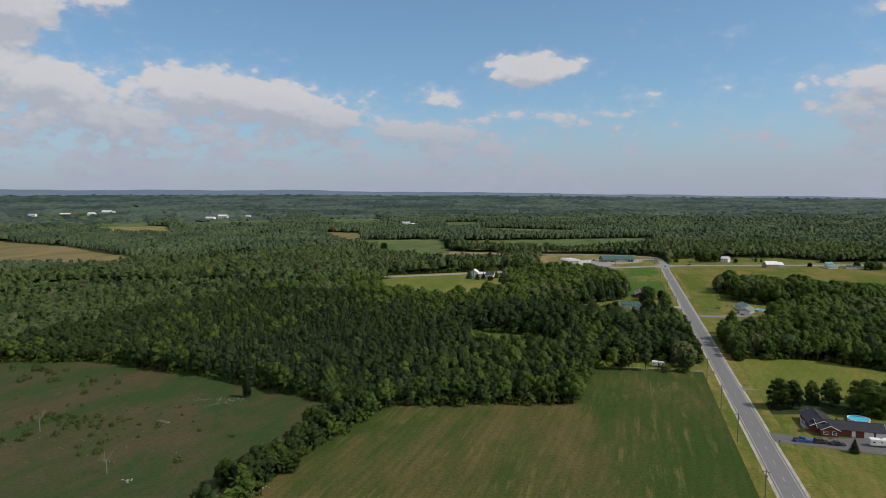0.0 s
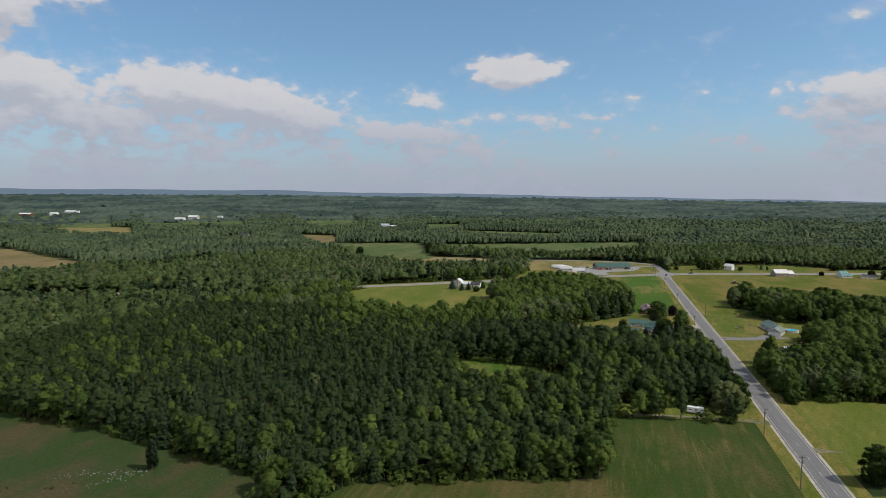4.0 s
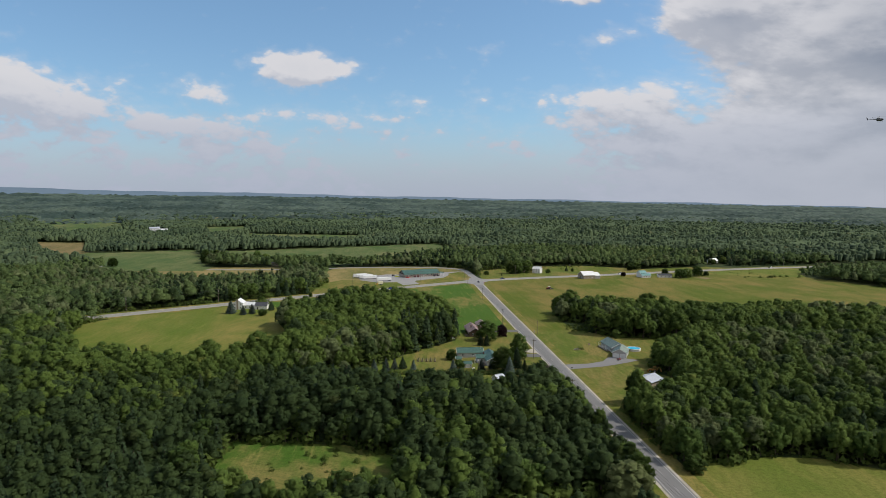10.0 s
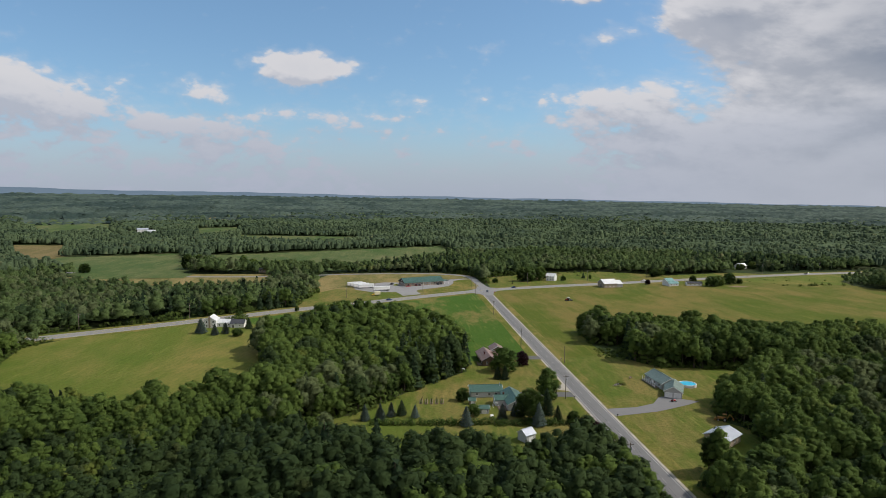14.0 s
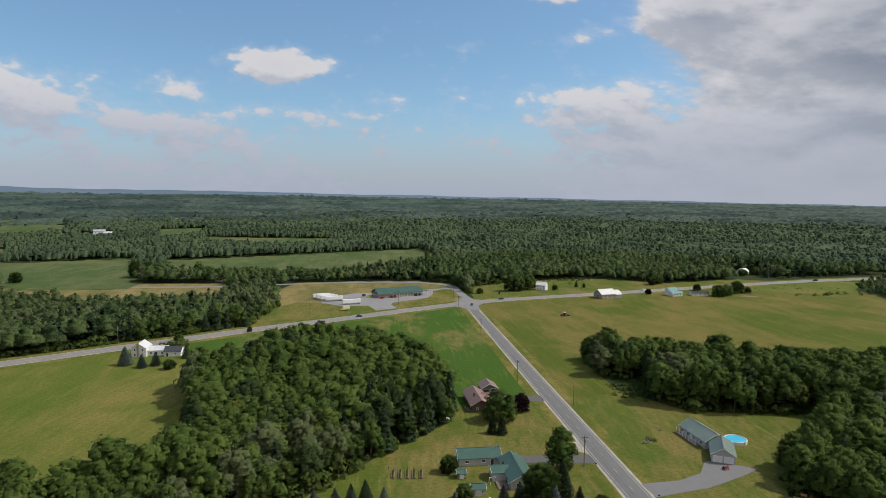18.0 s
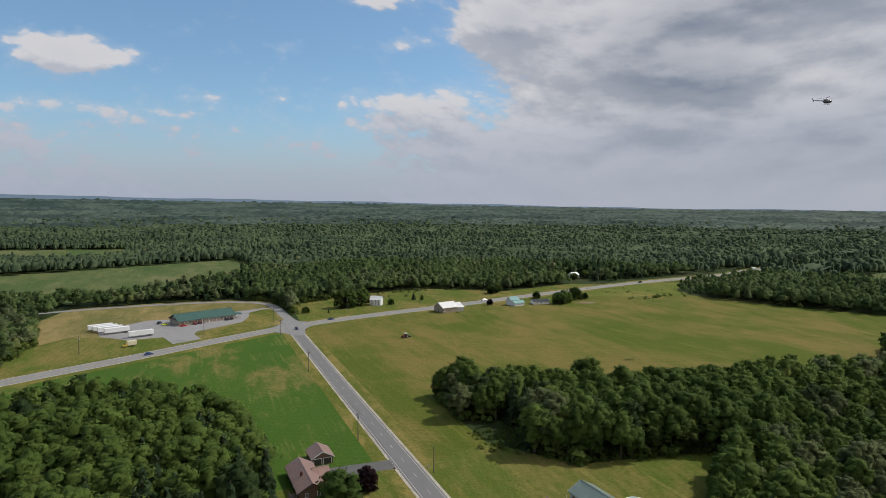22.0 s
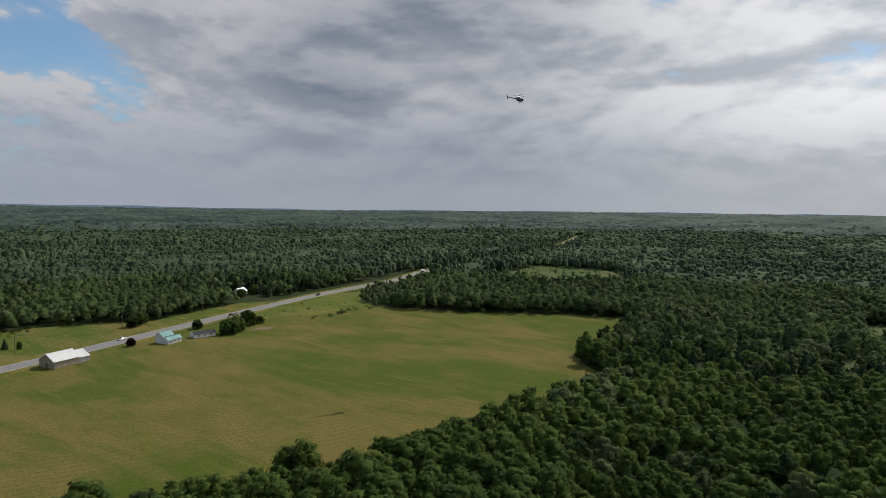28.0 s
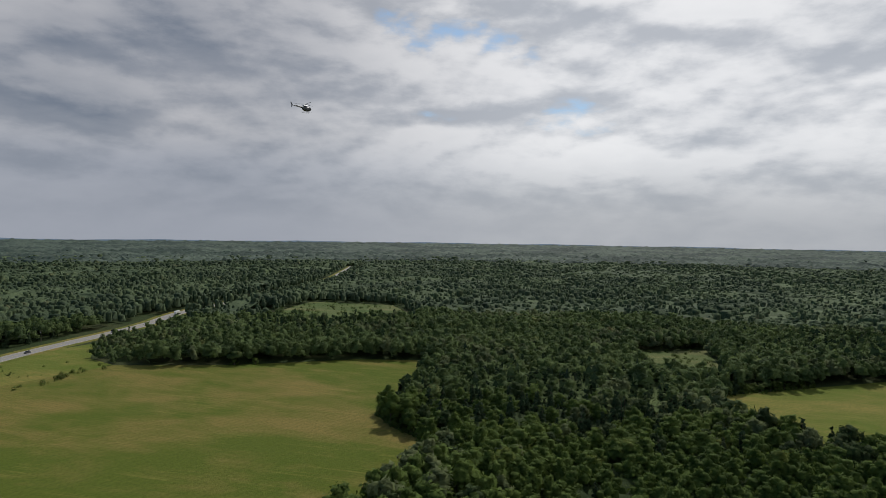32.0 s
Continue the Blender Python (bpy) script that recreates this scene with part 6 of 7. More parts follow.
# far farms
def farm(x, y, turn, L, W, eave, wall, roof, label, name="barn"):
    f = thing(name, x, y, float(ground_height(np.array(x), np.array(y))), turn, label, name.replace("_", " "), "far farm buildings")
    p = gable(f, L, W, eave, W * 0.28, wall, roof, over=0.5, base=-1.0)
    for i in range(3):
        window(f, p, -L * 0.3 + i * L * 0.3, -W / 2, eave * 0.5, -90, 1.4, 1.4)
    return f


for x_, y_, a_, L_, W_, e_, w_, r_, n_, l_ in (
    (-1309, 1764, 10, 30, 16, 9, M_GREYSIDE, M_WHITEROOF, "barn", "tall grey farm barn with pale roof"),
    (-1327, 1722, 0, 32, 12, 5, M_WHITE, M_WHITEROOF, "barn", "white low farm building"),
    (-1273, 1851, 15, 16, 10, 6, M_WHITE, M_GREYROOF, "house", "white far house among fields"),
    (-1327, 2030, 15, 28, 10, 6, M_WHITE, M_GREYROOF, "barn", "pale far barn at the edge of a wood"),
    (-1023, 1823, 20, 15, 9, 6, M_WHITE, M_WHITEROOF, "house", "white far farmhouse among fields"),
    (-961, 1784, 5, 24, 9, 4, M_WHITE, M_WHITEROOF, "house", "long white far house among fields"),
    (-626, 1630, 20, 22, 10, 7, M_WHITE, M_GREYROOF, "house", "white far house among trees"),
    (-600, 1618, -10, 26, 10, 4, M_WHITE, M_WHITEROOF, "house", "low white far house among trees"),
    (-795, 1228, 10, 18, 10, 5, M_TANSIDE, M_GREYSHINGLE, "house", "brown far house among trees"),
    (-1853, 1850, 0, 60, 16, 7, M_WHITE, M_WHITEROOF, "barn", "long white barn on far farm"),
    (-1830, 1749, 10, 24, 14, 7, M_WHITE, M_WHITEROOF, "barn", "white barn on the far farm"),
    (-1882, 1691, 10, 40, 14, 7, M_BRICK, M_WHITEROOF, "barn", "red barn with pale roof on the far farm"),
    (-1971, 1642, 10, 26, 12, 6, M_WHITE, M_GREYROOF, "barn", "pale barn on the far farm"),
    (-228, 945, 10, 11, 8, 4, M_TANSIDE, M_GREYSHINGLE, "house", "tan house behind trees by the lane"),
    (-452, 610, 30, 14, 8, 3, M_WHITE, M_GREYSHINGLE, "house", "white house among the woods"),
    (-395, 590, 20, 16, 8, 3, M_GREYSIDE, M_GREYSHINGLE, "house", "grey house among the woods"),
):
    farm(x_, y_, a_, L_, W_, e_, w_, r_, l_, n_)

# ---------------------------------------------------------------- poles, wires, signs
ROAD_POLES = [(-9.0, 186), (-8.4, 233), (-9.2, 266), (-9.3, 309), (-9.0, 417), (-9.0, 489.5), (-9.4, 581), (-9.6, 678), (-11.0, 768)]
for i_, (x_, y_) in enumerate(ROAD_POLES):
    utility_pole(x_, y_, 10.5, 0, lamp=i_ == 5)
wires(ROAD_POLES, [10.5] * len(ROAD_POLES))
utility_pole(6.2, 546, 9.0, 0, arm=False)
WEST_POLES = [(-330, 618), (-282, 643.5), (-225, 680), (-169.5, 720.5), (-122, 760), (-56, 789.5), (-9.5, 812), (49, 834), (115, 852), (185, 871), (255, 887), (330, 898), (403, 906)]
for x_, y_ in WEST_POLES:
    utility_pole(x_, y_, 11.0, 60 if x_ < 0 else 105)
wires(WEST_POLES, [11.0] * len(WEST_POLES))


def road_sign(x, y, turn, mat, label, h=2.2):
    s = thing("road_sign", x, y, 0.05, turn, label, "sign", "road signs")
    bm = bmesh.new()
    rod(bm, (0, 0, -0.05), (0, 0, h), 0.035, 5)
    part("post", bm, M_STEEL, s)
    bm = bmesh.new()
    box(bm, 0, -0.04, h - 0.75, 0.7, 0.03, 0.75, bevel=0.01)
    part("plate", bm, mat, s)


road_sign(4.9, 547.5, 0, M_LINE, "small pale sign plate beside the road")
road_sign(6.0, 772, 0, M_REDLAMP, "red stop sign at the junction")


def mailbox(x, y, turn):
    b = thing("mailbox", x, y, 0.05, turn, "small mailbox on a wooden post by the road", "mailbox", "mailboxes")
    bm = bmesh.new()
    box(bm, 0, 0, -0.05, 0.11, 0.11, 1.1)
    part("post", bm, M_WOOD, b)
    bm = bmesh.new()
    solid(bm, [(-0.13, 1.05), (0.13, 1.05), (0.13, 1.22), (0.08, 1.32), (-0.08, 1.32), (-0.13, 1.22)], "x", -0.28, 0.28)
    part("box", bm, M_RUBBER, b)


for x_, y_ in ((-5.2, 489), (-5.2, 551.5), (5.3, 466.5), (5.3, 234.5), (-5.2, 398)):
    mailbox(x_, y_, 0)
flat("driveway", [(-4, 560.5), (-18, 561.5), (-29, 562), (-29, 555.5), (-18, 554.5), (-4, 553.3)], 0.122, M_DRIVE, "dark asphalt driveway of the brown house", "driveway")
flat("driveway", [(-4, 498.5), (-19, 499.5), (-35, 500.5), (-35, 494.5), (-20, 493.8), (-4, 491.5)], 0.122, M_DRIVE, "dark driveway of the green-roofed house", "driveway")
flat("gravel_apron", [(-4, 510), (-9, 508), (-13, 505), (-9, 502), (-4, 499.5)], 0.119, M_GRAVEL, "pale gravel apron beside the drive", "gravel")
flat("farm_track", [(-4, 325.5), (-16, 325), (-40, 323), (-62, 319.5), (-62, 317.8), (-40, 321), (-16, 322.6), (-4, 320.5)], 0.119, M_TRACK, "pale farm track beside the field", "track")
flat("field_entrance", [(4, 301), (9, 299.8), (13, 299.2), (13, 298), (9, 297.6), (4, 296)], 0.119, M_TRACK, "worn earth field entrance", "track")
flat("bare_earth", [(236, 803), (246, 806), (256, 800), (246, 795)], 0.119, M_SOIL, "patch of bare earth beside the trees", "earth")

# ---------------------------------------------------------------- tractor in the hay field
trac = thing("tractor", 60.8, 732.5, 0.05, 200, "dark tractor with a white cab roof in the hay field", "tractor")
dk = car_paint((0.03, 0.035, 0.03))
bm = bmesh.new()
box(bm, 1.2, 0, 0.95, 2.3, 0.95, 0.95, bevel=0.1)
part("hood", bm, car_paint((0.22, 0.03, 0.02)), trac)
bm = bmesh.new()
solid(bm, [(-1.1, 1.2), (0.3, 1.2), (0.15, 2.7), (-1.0, 2.7)], "y", -0.8, 0.8)
part("cab", bm, M_GLASS, trac, "dark glazed cab")
bm = bmesh.new()
box(bm, -0.42, 0, 2.7, 1.6, 1.85, 0.22, bevel=0.06)
part("cab_roof", bm, M_TRIM, trac, "white cab roof")
bm = bmesh.new()
box(bm, 0.2, 0, 0.6, 4.0, 0.7, 0.5)
part("chassis", bm, dk, trac)
bm = bmesh.new()
rod(bm, (1.6, 0.3, 1.9), (1.6, 0.3, 2.9), 0.06)
part("exhaust", bm, M_STEEL, trac)
for y_ in (-0.95, 0.95):
    wheel(trac, -0.8, y_, 0.9, 0.5)
    wheel(trac, 1.9, y_, 0.58, 0.35)
bm = bmesh.new()
box(bm, -3.4, -0.6, 0.35, 1.6, 3.4, 0.35)
rod(bm, (-1.6, 0, 0.7), (-3.0, 0, 0.6), 0.08)
for y_ in (-2.0, -1.0, 0.0, 0.8):
    rod(bm, (-3.9, y_, 0.0), (-3.9, y_, 0.4), 0.3, 8)
part("mower", bm, dk, trac, "dark mounted mower")

# ---------------------------------------------------------------- helicopter
heli = thing("helicopter", 292, 629, 146, -28, "small dark and silver helicopter hovering in the sky", "helicopter")
hm = paint("helicopter_paint", (0.10, 0.105, 0.115), 0.35, spec=0.5)
bm = bmesh.new()
bmesh.ops.create_uvsphere(bm, u_segments=16, v_segments=10, radius=1.0, matrix=Matrix.Translation((0.6, 0, 0)) @ Matrix.Diagonal((2.5, 1.0, 1.15, 1)))
part("fuselage", bm, hm, heli, smooth=True)
bm = bmesh.new()
bmesh.ops.create_uvsphere(bm, u_segments=14, v_segments=8, radius=1.0, matrix=Matrix.Translation((1.7, 0, 0.18)) @ Matrix.Diagonal((1.5, 0.96, 0.86, 1)))
part("canopy_glass", bm, M_GLASS, heli, "dark glass nose", smooth=True)
bm = bmesh.new()
rod(bm, (-1.2, 0, 0.35), (-7.2, 0, 0.75), 0.42, 10, 0.15)
part("tail_boom", bm, hm, heli)
bm = bmesh.new()
solid(bm, [(-6.9, 0.6), (-7.6, 0.6), (-8.3, 2.0), (-7.8, 2.0)], "y", -0.06, 0.06)
solid(bm, [(-7.0, 0.7), (-7.5, 0.7), (-7.7, -0.4), (-7.4, -0.4)], "y", -0.05, 0.05)
part("fin", bm, hm, heli)
bm = bmesh.new()
box(bm, -5.3, 0, 0.6, 0.6, 2.3, 0.06)
part("stabiliser", bm, hm, heli)
bm = bmesh.new()
box(bm, -0.3, 0, 0.95, 2.4, 0.8, 0.7, bevel=0.15)
part("engine_cowling", bm, M_STEEL, heli, "silver engine cowling")
mast = bmesh.new()
rod(mast, (0.1, 0, 1.5), (0.1, 0, 2.25), 0.1)
mast = part("rotor_mast", mast, hm, heli)
for a_ in (20, 140, 260):
    bm = bmesh.new()
    box(bm, 2.7, 0, -0.02, 5.1, 0.3, 0.05)
    local(part("rotor_blade", bm, M_RUBBER, mast), pose(0.1, 0, 2.2, 0, 0, a_))
bm = bmesh.new()
box(bm, -7.55, 0.2, 0.0, 0.12, 0.04, 1.7)
part("tail_rotor", bm, M_RUBBER, heli)
for y_ in (-1.0, 1.0):
    bm = bmesh.new()
    rod(bm, (-1.6, y_, -1.7), (2.2, y_, -1.7), 0.06)
    rod(bm, (2.2, y_, -1.7), (2.6, y_, -1.5), 0.06)
    for x_ in (-0.7, 1.3):
        rod(bm, (x_, y_, -1.7), (x_, y_ * 0.5, -0.8), 0.05)
    part("skid", bm, M_STEEL, heli)


# ---------------------------------------------------------------- single trees, bushes, stones
M_MAPLE = foliage("maple_leaves", (0.036, 0.068, 0.014), (0.104, 0.165, 0.034), 0.36, 2.6)
M_PURPLE = foliage("purple_leaves", (0.014, 0.008, 0.010), (0.050, 0.022, 0.024), 0.2)
M_BLUE = foliage("blue_spruce_needles", (0.045, 0.068, 0.056), (0.120, 0.160, 0.130), 0.15)
M_WILLOW = foliage("willow_leaves", (0.110, 0.140, 0.050), (0.215, 0.250, 0.100))
M_SHRUB = foliage("shrub_leaves", (0.040, 0.070, 0.014), (0.120, 0.165, 0.034), 0.4, 2.6)
M_PALEBARK = paint("bare_pale_wood", (0.24, 0.23, 0.21), 0.9, 0.2, 4.0, spec=0.1)

ROUND_T = [broadleaf(s, 1300, 0.024, lobes=40, slim=1.25, low=0.14) for s in (71, 72)]
TALL_T = [broadleaf(s, 1200, 0.023, lobes=34, slim=0.95, low=0.14) for s in (73, 74)]
FIR_T = [conifer(s, 2300, 0.021, 0.27) for s in (75, 76)]


def bush_shape(seed, cards, size):
    rng = np.random.default_rng(seed)
    d = rng.normal(0, 1, (cards, 3))
    d[:, 2] = np.abs(d[:, 2])
    d /= np.linalg.norm(d, axis=1)[:, None]
    lump = 1 + 0.18 * np.sin(d[:, 0] * 5 + seed) * np.cos(d[:, 1] * 6) + rng.normal(0, 0.08, cards)
    p = d * lump[:, None] * np.array([0.55, 0.55, 0.92])
    v, f = leaf_cards(rng, p, d, size)
    t, g = tube([(0, 0, 0), (0, 0, 0.5)], [0.04, 0.02])
    return join([(v, f, 0, unit(d + rng.normal(0, 0.2, d.shape))), (t, g, 1)])


BUSH_T = [bush_shape(s, 120, 0.09) for s in (81, 82, 83)]
LOW_T = [bush_shape(s, 50, 0.15) for s in (84, 85, 86)]

SINGLE = [
    # x, y, height, width, shape, leaves, name, label
    (-27.7, 533.0, 12.0, 1.15, ROUND_T, M_MAPLE, "maple_tree", "round dense dark green maple beside the brown house"),
    (-16.8, 542.6, 7.5, 0.95, ROUND_T, M_PURPLE, "maple_tree", "small dark purple-leaved maple by the drive"),
    (-33.0, 520.5, 6.5, 1.0, FIR_T, M_NEEDLE, "spruce_tree", "small dark spruce on the lawn"),
    (-29.6, 519.3, 6.8, 1.0, FIR_T, M_NEEDLE, "spruce_tree", "small bluish spruce on the lawn"),
    (-41.7, 583.0, 7.0, 0.8, FIR_T, M_NEEDLE, "spruce_tree", "lone spruce at the edge of the wood"),
    (-17.0, 488.5, 14.0, 0.9, TALL_T, M_MAPLE, "maple_tree", "tall green tree beside the road"),
    (-21.6, 471.5, 11.0, 0.9, FIR_T, M_NEEDLE, "spruce_tree", "dark spruce near the house"),
    (-29.5, 466.0, 12.5, 0.95, ROUND_T, M_LEAF, "maple_tree", "dark leafy tree before the house"),
    (-40.0, 467.7, 6.5, 1.0, FIR_T, M_BLUE, "spruce_tree", "blue-grey spruce by the deck"),
    (-34.6, 471.0, 5.5, 1.0, FIR_T, M_BLUE, "spruce_tree", "blue-grey spruce by the gable"),
    (-27.4, 460.0, 9.5, 0.95, FIR_T, M_BLUE, "spruce_tree", "blue-grey spruce in the hedge"),
    (-54.6, 462.0, 8.0, 1.0, FIR_T, M_BLUE, "spruce_tree", "blue-grey spruce in the hedge"),
    (-19.1, 464.2, 6.5, 1.0, FIR_T, M_NEEDLE, "spruce_tree", "dark spruce in the hedge"),
    (-13.9, 461.3, 5.0, 1.0, ROUND_T, M_LEAF, "small_tree", "small leafy tree in the hedge"),
    (-52.8, 490.6, 5.5, 1.15, ROUND_T, M_MAPLE, "apple_tree", "low spreading tree beside the outbuilding"),
    (-50.5, 472.0, 5.0, 1.1, ROUND_T, M_MAPLE, "small_tree", "small leafy tree in the garden"),
    (-14.0, 443.0, 9.0, 1.1, ROUND_T, M_PURPLE, "maple_tree", "dark purple-leaved tree near the road"),
    (-92.9, 470.5, 6.5, 1.0, FIR_T, M_BLUE, "spruce_tree", "blue-grey spruce of a row"),
    (-87.0, 470.0, 7.0, 1.0, FIR_T, M_BLUE, "spruce_tree", "blue-grey spruce of a row"),
    (-82.8, 474.0, 6.0, 1.0, FIR_T, M_BLUE, "spruce_tree", "blue-grey spruce of a row"),
    (-78.7, 475.0, 6.5, 1.0, FIR_T, M_NEEDLE, "spruce_tree", "dark spruce of a row"),
    (-73.5, 472.0, 5.5, 1.0, FIR_T, M_BLUE, "spruce_tree", "blue-grey spruce of a row"),
    (-202.5, 631.0, 10.0, 1.2, FIR_T, M_BLUE, "spruce_tree", "broad blue spruce before the white house"),
    (-192.4, 625.0, 7.2, 1.15, FIR_T, M_BLUE, "spruce_tree", "blue spruce before the white house"),
    (-186.8, 628.5, 7.5, 1.1, FIR_T, M_BLUE, "spruce_tree", "blue spruce before the white house"),
    (-178.0, 621.0, 5.0, 1.4, ROUND_T, M_MAPLE, "small_tree", "low spreading tree before the garage"),
    (-175.5, 642.0, 7.5, 1.1, FIR_T, M_NEEDLE, "spruce_tree", "dark spruce beside the garage"),
    (-189.8, 677.0, 5.5, 1.1, ROUND_T, M_LEAF, "small_tree", "small tree beside the highway"),
    (-154.2, 702.5, 4.0, 0.9, ROUND_T, M_LEAF, "small_tree", "small dark tree beside the highway"),
    (165.0, 821.0, 5.0, 1.1, ROUND_T, M_PURPLE, "small_tree", "dark purple round tree in the yard"),
    (218.5, 836.0, 6.5, 1.2, ROUND_T, M_MAPLE, "maple_tree", "round tree beside the highway"),
    (221.5, 804.5, 10.0, 1.4, ROUND_T, M_MAPLE, "maple_tree", "broad tree by the low outbuilding"),
    (230.0, 808.0, 9.5, 1.3, ROUND_T, M_LEAF, "maple_tree", "broad tree by the low outbuilding"),
    (247.0, 819.0, 11.0, 1.15, ROUND_T, M_MAPLE, "maple_tree", "tall round tree in the yard"),
    (256.5, 818.0, 5.5, 1.2, ROUND_T, M_LEAF, "small_tree", "small tree in the yard"),
    (195.0, 876.0, 8.5, 1.4, ROUND_T, M_MAPLE, "maple_tree", "broad tree behind the highway"),
    (205.0, 884.0, 8.5, 1.2, ROUND_T, M_LEAF, "maple_tree", "leafy tree behind the highway"),
    (116.0, 870.0, 6.5, 1.0, FIR_T, M_NEEDLE, "spruce_tree", "dark small spruce on the lawn"),
    (121.0, 863.0, 5.0, 0.8, TALL_T, M_LEAF, "small_tree", "slim young tree on the lawn"),
    (18.0, 841.0, 5.0, 1.3, ROUND_T, M_LEAF, "small_tree", "bushy tree near the junction"),
    (34.0, 834.0, 3.2, 0.8, FIR_T, M_NEEDLE, "spruce_tree", "tiny spruce near the highway"),
    (48.0, 852.0, 15.0, 1.1, TALL_T, M_LEAF, "maple_tree", "leafy tree near the white house"),
    (55.0, 852.0, 16.0, 1.1, TALL_T, M_MAPLE, "maple_tree", "leafy tree near the white house"),
    (67.0, 860.0, 14.0, 1.2, ROUND_T, M_LEAF, "maple_tree", "leafy tree near the white house"),
    (90.0, 853.0, 5.0, 1.2, ROUND_T, M_MAPLE, "small_tree", "small tree beside the white house"),
    (13.7, 275.0, 12.5, 0.95, TALL_T, M_LEAF, "maple_tree", "tall dark tree beside the field entrance"),
    (19.0, 277.0, 11.5, 0.95, TALL_T, M_MAPLE, "maple_tree", "tall dark tree behind the brick house"),
    (28.0, 284.0, 10.0, 0.8, TALL_T, M_LEAF, "maple_tree", "open-crowned tree behind the brick house"),
    (35.0, 284.0, 11.5, 0.9, TALL_T, M_MAPLE, "maple_tree", "open-crowned tree behind the brick house"),
    (45.5, 276.0, 14.0, 1.2, ROUND_T, M_LEAF, "maple_tree", "broad dense tree behind the brick house"),
    (56.0, 279.0, 13.5, 1.15, ROUND_T, M_LEAF, "maple_tree", "broad dense tree behind the brick house"),
    (27.6, 232.9, 5.0, 1.05, FIR_T, M_NEEDLE, "spruce_tree", "small dark spruce beside the drive"),
    (11.1, 351.0, 5.5, 1.35, ROUND_T, M_MAPLE, "small_tree", "round bush tree beside the road"),
    (-18.0, 331.0, 13.0, 1.05, ROUND_T, M_WILLOW, "willow_tree", "large pale grey-green willow beside the road"),
    (-48.5, 323.0, 4.8, 1.4, ROUND_T, M_MAPLE, "small_tree", "round bright bush at the edge of the field"),
    (-205.0, 230.5, 10.0, 0.5, TALL_T, M_NEEDLE, "cedar_tree", "slim dark cedar alone in the meadow"),
    (-163.0, 156.0, 9.0, 0.95, TALL_T, M_LEAF, "small_tree", "dark tree in the hedgerow"),
    (-157.5, 166.0, 9.5, 1.1, ROUND_T, M_LEAF, "small_tree", "dark tree in the hedgerow"),
    (-150.5, 171.0, 6.5, 1.2, ROUND_T, M_MAPLE, "small_tree", "bright green bushy tree in the hedgerow"),
    (-153.0, 182.0, 4.5, 1.2, ROUND_T, M_LEAF, "small_tree", "low bushy tree in the hedgerow"),
    (37.5, 615.0, 12.5, 1.0, TALL_T, M_LEAF, "maple_tree", "dark tree at the tip of the wood"),
    (92.0, 586.0, 19.0, 0.65, TALL_T, M_LEAF, "poplar_tree", "tall tree standing above the wood"),
    (77.0, 497.5, 11.0, 1.0, TALL_T, M_MAPLE, "maple_tree", "leafy tree at the corner of the lawn"),
    (322.0, 931.0, 7.5, 1.2, ROUND_T, M_LEAF, "small_tree", "leafy tree before the white house"),
    (341.0, 938.0, 9.5, 1.1, ROUND_T, M_MAPLE, "maple_tree", "leafy tree beside the white house"),
    (328.0, 936.0, 6.0, 1.2, ROUND_T, M_MAPLE, "small_tree", "low leafy tree before the white house"),
    (-322.0, 978.0, 18.0, 1.0, TALL_T, M_MAPLE, "maple_tree", "tall dark tree beside the lane"),
    (-311.0, 986.0, 17.0, 1.1, TALL_T, M_LEAF, "maple_tree", "tall dark tree beside the lane"),
    (-301.0, 976.0, 15.0, 1.1, ROUND_T, M_MAPLE, "maple_tree", "broad tree beside the lane"),
    (-254.0, 962.0, 18.0, 0.9, TALL_T, M_MAPLE, "maple_tree", "tall tree beside the tan house"),
    (-243.0, 958.0, 14.0, 1.1, ROUND_T, M_LEAF, "maple_tree", "broad tree beside the tan house"),
    (-214.0, 958.0, 12.0, 1.1, ROUND_T, M_LEAF, "maple_tree", "leafy tree beside the tan house"),
    (-424.0, 950.0, 11.0, 1.2, ROUND_T, M_MAPLE, "maple_tree", "round tree alone beside the lane"),
    (57.0, 481.0, 12.0, 1.05, TALL_T, M_LEAF, "maple_tree", "leafy tree at the corner of the lawn"),
]
for i_, (x_, y_, h_, w_, sh_, mt_, nm_, lb_) in enumerate(SINGLE):
    standing_tree(nm_, sh_[i_ % len(sh_)], x_, y_, h_, w_ * 1.3, [mt_, M_BARK], lb_, "tree", turn=(i_ * 67) % 360)


def bare_tree(x, y, h, seed):
    """A dead tree: pale trunk and forking bare limbs."""
    r = random.Random(seed)
    t = thing("dead_tree", x, y, 0, 0, "bare pale dead tree standing in the meadow", "tree")
    bm = bmesh.new()
    rod(bm, (0, 0, -0.1), (0.1, 0, h * 0.55), 0.16, 6, 0.1)
    part("trunk", bm, M_PALEBARK, t)
    for i in range(7):
        bm = bmesh.new()
        a, z = r.uniform(0, 6.28), h * r.uniform(0.4, 0.56)
        d = h * r.uniform(0.1, 0.2)
        mid = Vector((math.cos(a) * d, math.sin(a) * d, z + h * 0.18))
        rod(bm, (0.08, 0, z), mid, 0.07, 5, 0.045)
        for k in (-0.5, 0.5):
            rod(bm, mid, mid + Vector((math.cos(a + k) * d * 0.6, math.sin(a + k) * d * 0.6, h * 0.22)), 0.04, 4, 0.012)
        part("limb", bm, M_PALEBARK, t)


bare_tree(-257.5, 175.5, 9.0, 1)
bare_tree(-205.0, 153.5, 8.0, 2)
bare_tree(-167.0, 234.0, 9.5, 3)

